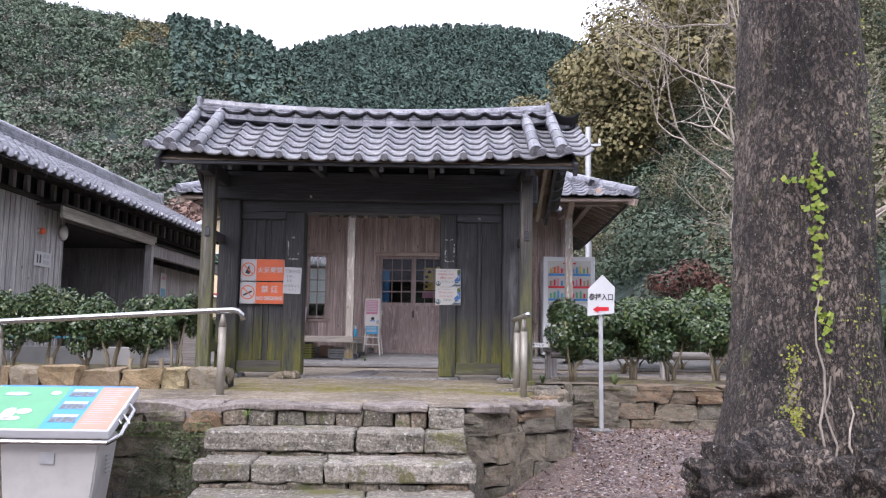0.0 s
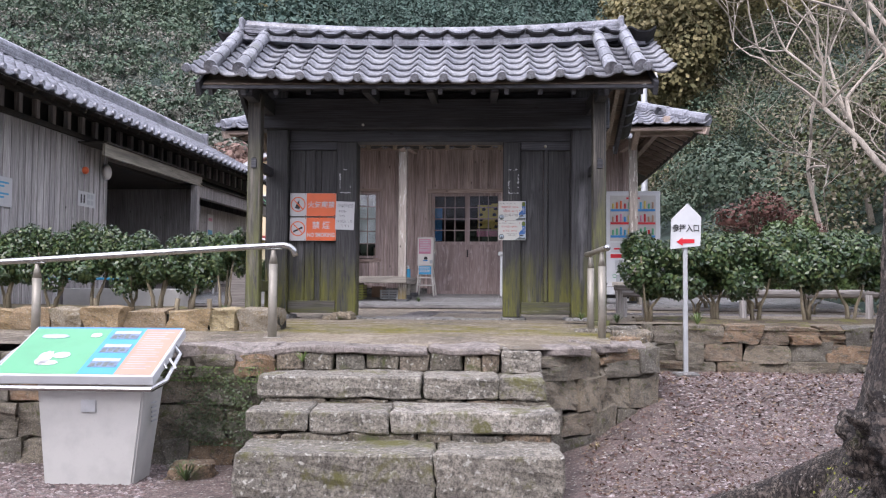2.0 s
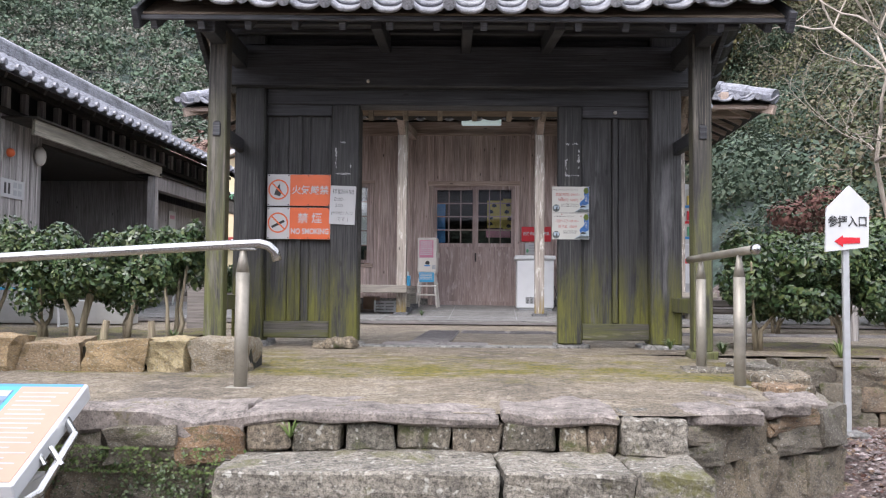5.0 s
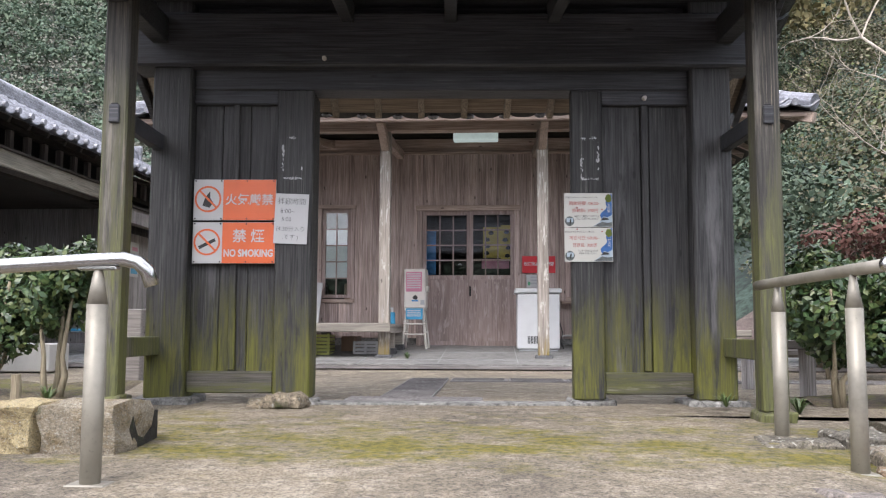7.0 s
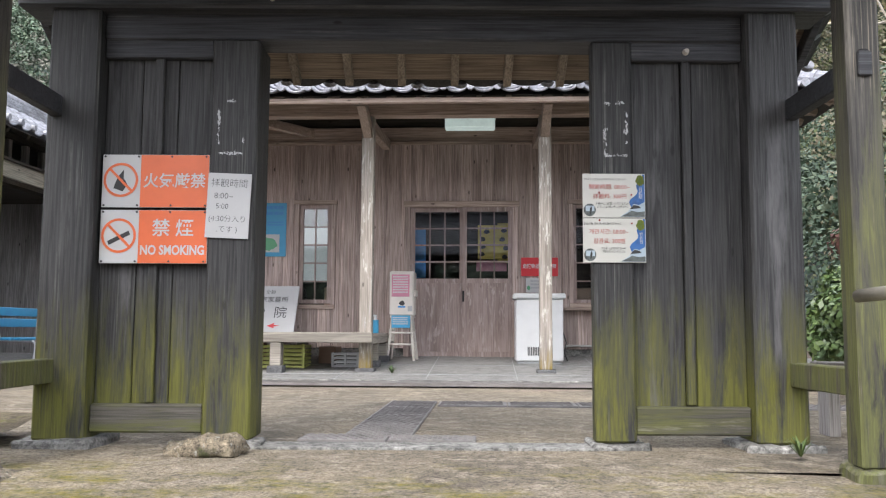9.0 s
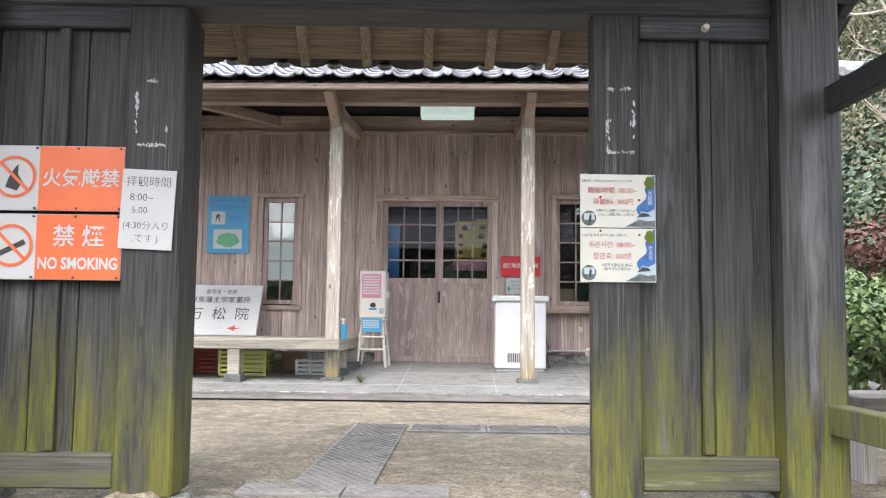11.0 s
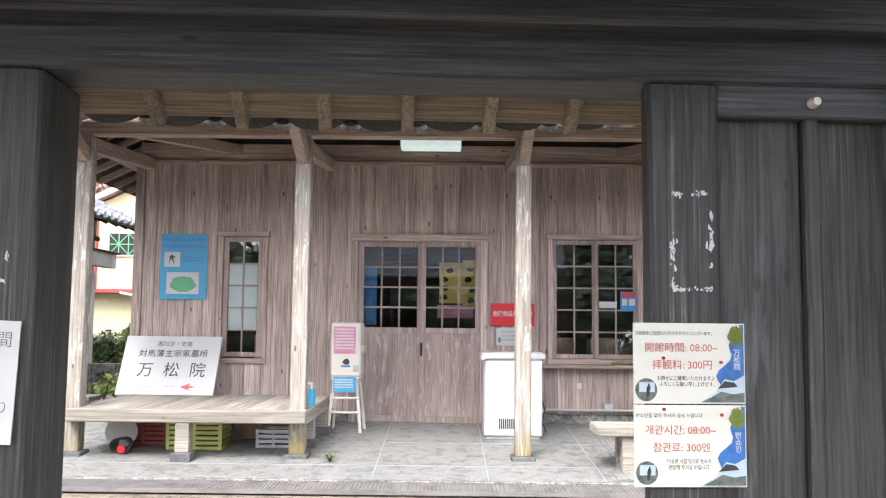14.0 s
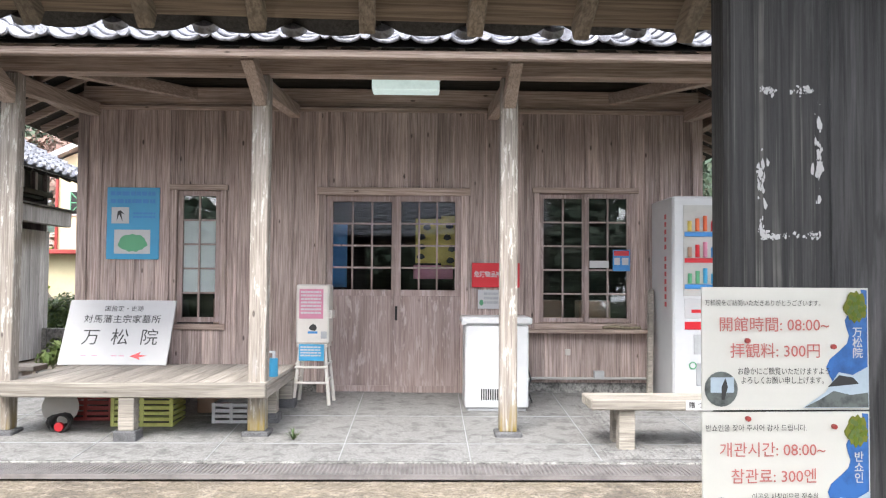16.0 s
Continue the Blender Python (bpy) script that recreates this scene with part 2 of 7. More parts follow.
M["concrete"] = rock("concrete", [(0.24, 0.235, 0.22), (0.21, 0.205, 0.195)], 1.5, rough=0.85, bmp=0.2, lichen=False)
M["porch"] = rock("porch_paving", [(0.25, 0.246, 0.238), (0.262, 0.256, 0.248)], 9.0, rough=0.6, bmp=0.1, lichen=False, contrast=0.88)
M["gravel"] = rock("gravel_ground", [(0.17, 0.125, 0.112), (0.14, 0.10, 0.09)], 5.0, bmp=1.0, lichen=True)
M["pebble"] = rock("pebbles", [(0.24, 0.19, 0.18), (0.07, 0.05, 0.05), (0.40, 0.34, 0.33), (0.17, 0.10, 0.09), (0.04, 0.034, 0.034), (0.48, 0.43, 0.41)], 20.0, lichen=False, bmp=0.2, contrast=0.8)
M["soil"] = rock("planter_soil", [(0.12, 0.09, 0.06), (0.15, 0.12, 0.07)], 6.0, moss=(0.16, 0.15, 0.04), moss_amt=0.5, lichen=False)
M["hill"] = rock("forest_floor", [(0.045, 0.072, 0.058), (0.055, 0.078, 0.058)], 0.2, rough=1.0, lichen=False)
M["bark"] = None
M["steel"] = plain("stainless_tube", (0.44, 0.44, 0.43), 0.26, 1.0, 0.08)
M["steel_dull"] = plain("dull_steel_post", (0.27, 0.25, 0.21), 0.5, 0.35, 0.2)
M["grate"] = plain("drain_grate", (0.22, 0.205, 0.20), 0.6, 0.3, 0.25)
M["white"] = plain("white_enamel", (0.52, 0.53, 0.54), 0.3, 0, 0.04)
M["cream"] = plain("cream_plastic", (0.55, 0.52, 0.48), 0.4, 0, 0.05)
M["plinth"] = plain("pale_plinth", (0.41, 0.402, 0.378), 0.5, 0, 0.08)
M["paper"] = plain("paper_white", (0.44, 0.44, 0.445), 0.45, 0, 0.03)
M["laminate"] = plain("laminated_print", (0.50, 0.495, 0.455), 0.3, 0, 0.02)
M["notice_blue"] = plain("notice_sky_print", (0.03, 0.115, 0.33), 0.35, 0, 0.25, 30)
M["photo_dark"] = plain("dark_photo_print", (0.10, 0.115, 0.11), 0.4, 0, 0.4, 60)
M["photo_blue"] = plain("bluish_photo_print", (0.12, 0.17, 0.25), 0.4, 0, 0.4, 25)
M["photo_sky"] = plain("photo_sky_print", (0.33, 0.40, 0.46), 0.4, 0, 0.1, 25)
M["shoji"] = plain("window_paper", (0.78, 0.79, 0.80), 0.7, 0, 0.03)
M["orange"] = plain("orange_sign", (0.62, 0.12, 0.035), 0.35, 0, 0.06)
M["red"] = plain("red_sign", (0.50, 0.015, 0.025), 0.35, 0, 0.05)
M["blue"] = plain("blue_print", (0.035, 0.20, 0.48), 0.4, 0, 0.06)
M["lblue"] = plain("light_blue_print", (0.04, 0.27, 0.47), 0.4, 0, 0.05)
M["green"] = plain("green_print", (0.09, 0.31, 0.16), 0.4, 0, 0.05)
M["sand"] = plain("sand_print", (0.36, 0.225, 0.155), 0.4, 0, 0.05)
M["ink"] = plain("black_ink", (0.02, 0.02, 0.02), 0.5, 0, 0.02)
M["redink"] = plain("red_ink", (0.42, 0.12, 0.11), 0.5, 0, 0.1, 20)
M["grey"] = plain("grey_print", (0.33, 0.34, 0.35), 0.5)
M["yellow"] = plain("yellow_print", (0.55, 0.42, 0.09), 0.5)
M["pink"] = plain("pink_print", (0.52, 0.20, 0.29), 0.5)
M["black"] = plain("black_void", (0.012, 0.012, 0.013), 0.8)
M["wallcream"] = plain("cream_render", (0.55, 0.48, 0.31), 0.9, 0, 0.05)
M["galv"] = plain("galvanised", (0.45, 0.46, 0.47), 0.5, 0.5)
M["glass"] = glass("window_glass")
M["plastic_green"] = plain("lime_crate", (0.55, 0.58, 0.18), 0.5)
M["plastic_red"] = plain("dark_red_crate", (0.28, 0.035, 0.03), 0.5)
M["rubber"] = plain("black_cable", (0.02, 0.02, 0.02), 0.5)
M["panelglow"] = plain("pale_panel_cover", (0.75, 0.85, 0.82), 0.3)
M["panelglow"].node_tree.nodes["Principled BSDF"].inputs["Emission Color"].default_value = (0.8, 1.0, 0.97, 1)
M["panelglow"].node_tree.nodes["Principled BSDF"].inputs["Emission Strength"].default_value = 0.1
M["leaf_hedge"] = leafy("hedge_leaf", [(0.025, 0.052, 0.022), (0.042, 0.08, 0.03), (0.07, 0.115, 0.04), (0.13, 0.155, 0.055)], 0.35)
M["leaf_dark"] = leafy("forest_leaf", [(0.068, 0.106, 0.072), (0.105, 0.15, 0.10), (0.16, 0.195, 0.13)], 0.6)
# conifer greens kept pale, bluish and close together: distance haze is in the colour
M["leaf_conifer"] = leafy("hazed_conifer_leaf", [(0.068, 0.108, 0.09), (0.082, 0.128, 0.106), (0.10, 0.148, 0.116)], 0.7)
M["leaf_grey"] = leafy("grey_scrub", [(0.17, 0.18, 0.148), (0.25, 0.235, 0.20), (0.12, 0.148, 0.105)], 0.7)
M["leaf_scrub"] = leafy("brown_scrub", [(0.19, 0.17, 0.115), (0.27, 0.235, 0.165), (0.13, 0.14, 0.075), (0.15, 0.18, 0.075)], 0.7)
M["leaf_olive"] = leafy("olive_crown", [(0.22, 0.195, 0.09), (0.29, 0.245, 0.125), (0.15, 0.15, 0.075)], 0.6)
M["leaf_bright"] = leafy("bright_leaf", [(0.10, 0.16, 0.02), (0.16, 0.21, 0.03), (0.22, 0.24, 0.05)], 0.5)
M["leaf_pink"] = leafy("bare_pink_scrub", [(0.32, 0.20, 0.17), (0.40, 0.26, 0.22), (0.24, 0.17, 0.13)], 0.8)
M["leaf_red"] = leafy("red_maple_leaf", [(0.13, 0.062, 0.052), (0.17, 0.085, 0.07), (0.10, 0.055, 0.045)], 0.6)
M["leaf_mid"] = leafy("mid_leaf", [(0.05, 0.09, 0.03), (0.08, 0.13, 0.04), (0.12, 0.17, 0.05)], 0.45)
M["leaf_light"] = leafy("light_leaf", [(0.10, 0.16, 0.05), (0.16, 0.22, 0.07), (0.20, 0.25, 0.10)], 0.5)
M["leaf_lime"] = leafy("lime_leaf", [(0.19, 0.20, 0.03), (0.26, 0.26, 0.05), (0.13, 0.165, 0.03)], 0.5)
M["leaf_straw"] = leafy("straw_blade", [(0.36, 0.29, 0.14), (0.44, 0.36, 0.19), (0.28, 0.22, 0.10)], 0.8)
M["leaf_litter"] = leafy("dead_leaf", [(0.17, 0.10, 0.075), (0.09, 0.045, 0.036), (0.36, 0.27, 0.19), (0.15, 0.08, 0.07)], 0.8)
M["twig"] = wood("bare_branch", (0.21, 0.18, 0.148), (0.36, 0.312, 0.262), "z", 0.9)
M["stem"] = wood("shrub_stem", (0.16, 0.13, 0.09), (0.28, 0.24, 0.16), "z", 0.9)


def bark_mat():
    """Old camphor bark: short furrowed scales, greyed, with lichen flecks and thin moss."""
    m, n, l, b = node_mat("furrowed_bark")
    v = coords(n, l, (1, 1, 0.5))
    vf = coords(n, l, (1, 1, 0.8))
    scales = noise_tex(n, l, v, 34, 5, 0.72, 0.25)
    crack = n.new("ShaderNodeMath")
    crack.operation = "ABSOLUTE"
    off = n.new("ShaderNodeMath")
    off.operation = "SUBTRACT"
    off.inputs[1].default_value = 0.5
    l.new(scales, off.inputs[0])
    l.new(off.outputs[0], crack.inputs[0])
    furrow = ramp_fac(n, l, crack.outputs[0], 0.0, 0.075)
    big, mid, fine = noise_tex(n, l, vf, 2.4, 5), noise_tex(n, l, vf, 11, 5, 0.65), noise_tex(n, l, vf, 110, 4, 0.75)
    c = mix(n, l, (0.095, 0.074, 0.06), (0.29, 0.235, 0.19), ramp_fac(n, l, mid, 0.42, 0.60))
    c = mix(n, l, c, (0.085, 0.066, 0.056), ramp_fac(n, l, big, 0.46, 0.62))
    c = mix(n, l, (0.016, 0.012, 0.011), c, furrow)
    c = mix(n, l, c, 0.42, ramp_fac(n, l, noise_tex(n, l, coords(n, l, (1, 1, 0.16)), 5, 4), 0.52, 0.66), "MULTIPLY")
    c = mix(n, l, c, (0.36, 0.34, 0.31), ramp_fac(n, l, noise_tex(n, l, vf, 75, 4, 0.6), 0.63, 0.69))
    c = mix(n, l, c, (0.12, 0.135, 0.035), ramp_fac(n, l, noise_tex(n, l, vf, 4, 7, 0.75), 0.60, 0.74))
    c = mix(n, l, c, 0.5, ramp_fac(n, l, fine, 0.42, 0.72), "MULTIPLY")
    l.new(c, b.inputs["Base Color"])
    b.inputs["Roughness"].default_value = 0.9
    bump(n, l, b, mix(n, l, furrow, mix(n, l, scales, fine, 0.5), 0.45), 1.0, 0.035)
    return m


M["bark"] = bark_mat()


def court_mat():
    """Packed pale earth with grit, damp patches and bands of yellow-green moss along the terrace edge."""
    m, n, l, b = node_mat("court_earth")
    v = coords(n, l)
    big, mid, fine = noise_tex(n, l, v, 0.9, 6, 0.65, 0.5), noise_tex(n, l, v, 7, 6, 0.7), noise_tex(n, l, v, 90, 4, 0.8)
    grit = n.new("ShaderNodeTexVoronoi")
    grit.inputs["Scale"].default_value = 85
    l.new(v, grit.inputs["Vector"])
    patchy = noise_tex(n, l, v, 26, 8, 0.75)
    c = mix(n, l, (0.30, 0.25, 0.18), (0.165, 0.138, 0.105), ramp_fac(n, l, big, 0.4, 0.62))
    c = mix(n, l, c, (0.40, 0.345, 0.27), ramp_fac(n, l, mid, 0.48, 0.68))
    c = mix(n, l, c, 0.5, ramp_fac(n, l, patchy, 0.5, 0.64), "MULTIPLY")
    c = mix(n, l, c, 1.3, ramp_fac(n, l, patchy, 0.46, 0.34), "MULTIPLY")
    c = mix(n, l, c, 0.55, ramp_fac(n, l, grit.outputs["Distance"], 0.5, 0.85), "MULTIPLY")
    c = mix(n, l, c, 0.4, ramp_fac(n, l, fine, 0.48, 0.66), "MULTIPLY")
    sep = n.new("ShaderNodeSeparateXYZ")
    l.new(coords(n, l), sep.inputs[0])
    band = ramp(n, [(0.0, 0.25), (0.22, 1.0), (0.42, 0.75), (0.55, 0.1), (0.6, 0.28), (1.0, 0.12)])
    mr = n.new("ShaderNodeMapRange")
    mr.inputs[1].default_value, mr.inputs[2].default_value = -3.0, 3.0
    l.new(sep.outputs["Y"], mr.inputs[0])
    l.new(mr.outputs[0], band.inputs["Fac"])
    vx = coords(n, l, (1.1, 1.9, 1))
    mn = noise_tex(n, l, vx, 1.9, 9, 0.8, 0.2)
    pr = n.new("ShaderNodeMath")
    pr.operation = "MULTIPLY"
    l.new(band.outputs["Color"], pr.inputs[0])
    l.new(mn, pr.inputs[1])
    mc = mix(n, l, (0.20, 0.165, 0.025), (0.06, 0.062, 0.016), ramp_fac(n, l, patchy, 0.4, 0.62))
    c = mix(n, l, c, mc, ramp_fac(n, l, pr.outputs[0], 0.40, 0.53))
    l.new(c, b.inputs["Base Color"])
    b.inputs["Roughness"].default_value = 0.95
    bump(n, l, b, mix(n, l, patchy, fine, 0.4), 0.9, 0.025)
    return m


M["court"] = court_mat()

# ---------- building helpers ----------
def thing(name, label, category, m=None, group="", kind=""):
    ob = new(name)
    ob.empty_display_size = 0.1
    if m is not None:
        ob.matrix_world = m
    return tagged(ob, label, category, group, kind)


def part(name, bm, material, parent=None, label="", smooth=False):
    me = bpy.data.meshes.new(name)
    bm.to_mesh(me)
    bm.free()
    me.materials.append(M[material] if isinstance(material, str) else material)
    if smooth:
        me.shade_smooth()
    ob = new(name, me)
    if parent is not None:
        ob.parent = parent
    return tagged(ob, label)


def solid(name, bm, material, label, category, group="", kind="", smooth=False):
    return tagged(part(name, bm, material, None, "", smooth), label, category, group, kind)


def box(bm, x0, x1, y0, y1, z0, z1, bev=0.0):
    r = bmesh.ops.create_cube(bm, size=1.0, matrix=Matrix.Translation(((x0 + x1) / 2, (y0 + y1) / 2, (z0 + z1) / 2)) @ Matrix.Diagonal((abs(x1 - x0), abs(y1 - y0), abs(z1 - z0), 1)))
    if bev > 0:
        es = list({e for v in r["verts"] for e in v.link_edges})
        bmesh.ops.bevel(bm, geom=es, offset=bev, segments=1, affect="EDGES")
    return bm


def B(x0, x1, y0, y1, z0, z1, bev=0.006):
    return box(bmesh.new(), x0, x1, y0, y1, z0, z1, bev)


def beam(bm, a, b, w, h, bev=0.005):
    """A squared bar from a to b, w wide and h high."""
    a, b = Vector(a), Vector(b)
    d = b - a
    z = d.normalized()
    side = z.cross(Vector((0, 0, 1)))
    side = Vector((1, 0, 0)) if side.length < 1e-4 else side.normalized()
    up = side.cross(z)
    rot = Matrix((side, up, z)).transposed().to_4x4()
    r = bmesh.ops.create_cube(bm, size=1.0, matrix=Matrix.Translation((a + b) / 2) @ rot @ Matrix.Diagonal((w, h, d.length, 1)))
    if bev:
        bmesh.ops.bevel(bm, geom=list({e for v in r["verts"] for e in v.link_edges}), offset=bev, segments=1, affect="EDGES")
    return bm


def tube(bm, pts, r, seg=10, r_end=None):
    """A round bar along the points."""
    pts = [Vector(p) for p in pts]
    rings = []
    for i, p in enumerate(pts):
        d = (pts[min(i + 1, len(pts) - 1)] - pts[max(i - 1, 0)]).normalized()
        ref = Vector((0, 0, 1)) if abs(d.z) < 0.9 else Vector((1, 0, 0))
        u = d.cross(ref).normalized()
        w = d.cross(u)
        rr = r if r_end is None else r + (r_end - r) * i / max(1, len(pts) - 1)
        rings.append([bm.verts.new(p + (u * math.cos(k * math.tau / seg) + w * math.sin(k * math.tau / seg)) * rr) for k in range(seg)])
    for a, b in zip(rings, rings[1:]):
        for k in range(seg):
            bm.faces.new((a[k], a[(k + 1) % seg], b[(k + 1) % seg], b[k]))
    bm.faces.new(rings[0][::-1])
    bm.faces.new(rings[-1])
    return bm


def cyl(bm, c, r, h, seg=20, r2=None, m=None):
    mm = Matrix.Translation(c) @ (m or Matrix())
    bmesh.ops.create_cone(bm, cap_ends=True, segments=seg, radius1=r, radius2=r if r2 is None else r2, depth=h, matrix=mm)
    return bm


def mesh_from(name, verts, faces, material, smooth=False):
    """verts (n, 3), faces (m, k) arrays to one mesh object."""
    verts, faces = np.asarray(verts, dtype=np.float32), np.asarray(faces, dtype=np.int32)
    me = bpy.data.meshes.new(name)
    me.vertices.add(len(verts))
    me.vertices.foreach_set("co", verts.ravel())
    k = faces.shape[1]
    me.loops.add(faces.size)
    me.loops.foreach_set("vertex_index", faces.ravel())
    me.polygons.add(len(faces))
    me.polygons.foreach_set("loop_start", np.arange(0, faces.size, k, dtype=np.int32))
    me.update(calc_edges=True)
    me.validate()
    me.materials.append(M[material])
    if smooth:
        me.shade_smooth()
    return new(name, me)


rng = np.random.default_rng(7)


def leaves(centers, normals, size, jitter=0.7, aspect=1.7, seed=1):
    """Folded leaf quads: two triangles each side of the rib, as verts and faces."""
    r = np.random.default_rng(seed)
    n = len(centers)
    nn = normals + r.normal(0, jitter, (n, 3))
    nn /= np.linalg.norm(nn, axis=1, keepdims=True) + 1e-9
    t = np.cross(nn, r.normal(0, 1, (n, 3)))
    t /= np.linalg.norm(t, axis=1, keepdims=True) + 1e-9
    u = np.cross(nn, t)
    s = (np.asarray(size) * r.uniform(0.6, 1.35, n))[:, None]
    a, b = centers - t * s * aspect / 2, centers + t * s * aspect / 2
    bend = nn * s * 0.18
    c, d = centers + u * s / 2 - bend, centers - u * s / 2 - bend
    v = np.stack([a, c, b, d], 1).reshape(-1, 3)
    f = np.arange(n * 4).reshape(n, 4)
    return v, f


def blob_points(c, rad, n, r, shell=0.35):
    """Points in the outer shell of an ellipsoid, with outward normals."""
    d = r.normal(0, 1, (n, 3))
    d /= np.linalg.norm(d, axis=1, keepdims=True)
    k = 1 - shell * r.random(n) ** 1.5
    p = np.asarray(c) + d * np.asarray(rad) * k[:, None]
    return p, d / np.asarray(rad) * np.mean(rad)

# ---------- ground and hills ----------
def smooth(a):
    a = np.clip(a, 0, 1)
    return a * a * (3 - 2 * a)


def ground_z(x, y):
    x, y = np.asarray(x, float), np.asarray(y, float)
    z = -0.95 + 0.0 * x
    z = z + 0.52 * smooth((y + 4.6) / 3.0) * smooth((x - 1.0) / 1.2)
    z = z + 0.95 * smooth((y - 10) / 6) * smooth((-x + 40) / 20)
    z = z + 0.36 * np.exp(-((x - 3.0) ** 2 + (y + 5.3) ** 2) / 2.6)
    right = np.maximum(0, x - 6.0 + 0.12 * np.maximum(0, y)) * (0.62 + 0.36 * smooth((y - 10) / 25)) * smooth((y + 9) / 8)
    z = z + np.minimum(right, 15 + 0.05 * y) * (1 - smooth((y - 55) / 50))
    u = np.clip((x - 1.2) / np.maximum(y + 10, 1.0), -0.8, 0.8)
    back = 265 * np.maximum(0.2, 0.372 - 0.80 * (u + 0.04) ** 2) * smooth((y - 70) / 200)
    left = 155 * (0.318 + 0.21 * (-u - 0.253)) * smooth((y - 38) / 125) * smooth((-u - 0.10) / 0.14)
    near_left = 7.5 * smooth((y - 24) / 20) * smooth((-u - 0.12) / 0.2)
    return np.maximum(np.maximum(z, z + near_left + left), z + back)


gx = np.sinh(np.linspace(-5.2, 5.2, 150)) * 6.0
gy = np.concatenate([np.linspace(-60, -10, 12)[:-1], np.linspace(-10, 40, 90)[:-1], np.linspace(40, 420, 80), np.array([700, 1400])])
GX, GY = np.meshgrid(gx, gy)
GZ = ground_z(GX, GY)
nx, ny = len(gx), len(gy)
idx = np.arange(nx * ny).reshape(ny, nx)
gf = np.stack([idx[:-1, :-1], idx[:-1, 1:], idx[1:, 1:], idx[1:, :-1]], -1).reshape(-1, 4)
gv = np.stack([GX, GY, GZ], -1).reshape(-1, 3)
ground = mesh_from("ground", gv, gf, "gravel", True)
tagged(ground, "grey-brown gravel ground rising into wooded hills", "ground", kind="structure")
ground.data.materials.append(M["hill"])
fc = gv[gf].mean(1)
mi = ((fc[:, 1] > 13) | (fc[:, 0] > 5.8) | (fc[:, 0] < -16)).astype(np.int32)
ground.data.polygons.foreach_set("material_index", mi)

# ---------- terrace ----------
TY = math.tan(radians(4.0))


def lip(x):
    return -3.1 + TY * (x - 0.0)


def court_z(y):
    return -0.10 + 0.10 * min(1.0, max(0.0, (y + 3.1) / 2.5)) + 0.006 * max(0.0, y)


bm = bmesh.new()


def flat(pts):
    bm.faces.new([bm.verts.new((x, y, court_z(y) if z is None else z)) for x, y, z in pts])


flat([(-16, -3.35, -0.11), (1.1, lip(1.1), -0.1), (1.1, -0.6, None), (-16, -0.6, None)])
flat([(1.1, lip(1.1), -0.1), (2.05, -2.35, -0.14), (2.12, -0.6, -0.02), (1.1, -0.6, None)])
flat([(2.12, -1.06, -0.03), (12, -0.9, -0.03), (12, -0.6, None), (2.12, -0.6, -0.02)])
flat([(-16, -0.6, None), (12, -0.6, None), (12, 15, court_z(5)), (-16, 15, court_z(5))])
court = solid("courtyard_floor", bm, "court", "pale packed earth courtyard with moss patches", "ground", kind="structure")

PROTO = []
for k in range(7):
    bm = bmesh.new()
    bmesh.ops.create_cube(bm, size=1.0)
    bmesh.ops.subdivide_edges(bm, edges=bm.edges[:], cuts=3, use_grid_fill=True)
    for v in bm.verts:
        rr = max(abs(v.co.x), abs(v.co.y), abs(v.co.z)) / (v.co.length + 1e-6)
        v.co *= 0.93 + 0.07 * min(1, rr * 1.15)
        v.co += Vector(noise.noise_vector(v.co * 1.5 + Vector((k * 9.1, 3.3 * k, 1)))) * 0.17 + Vector(noise.noise_vector(v.co * 5.0 + Vector((k * 2.1, 0, 4)))) * 0.06
    me = bpy.data.meshes.new("stone")
    bm.to_mesh(me)
    bm.free()
    PROTO.append(me)


def stone_mesh(k, mat):
    key = f"stone_{k}_{mat}"
    if key not in bpy.data.meshes:
        me = PROTO[k].copy()
        me.name = key
        me.materials.append(M[mat])
    return bpy.data.meshes[key]


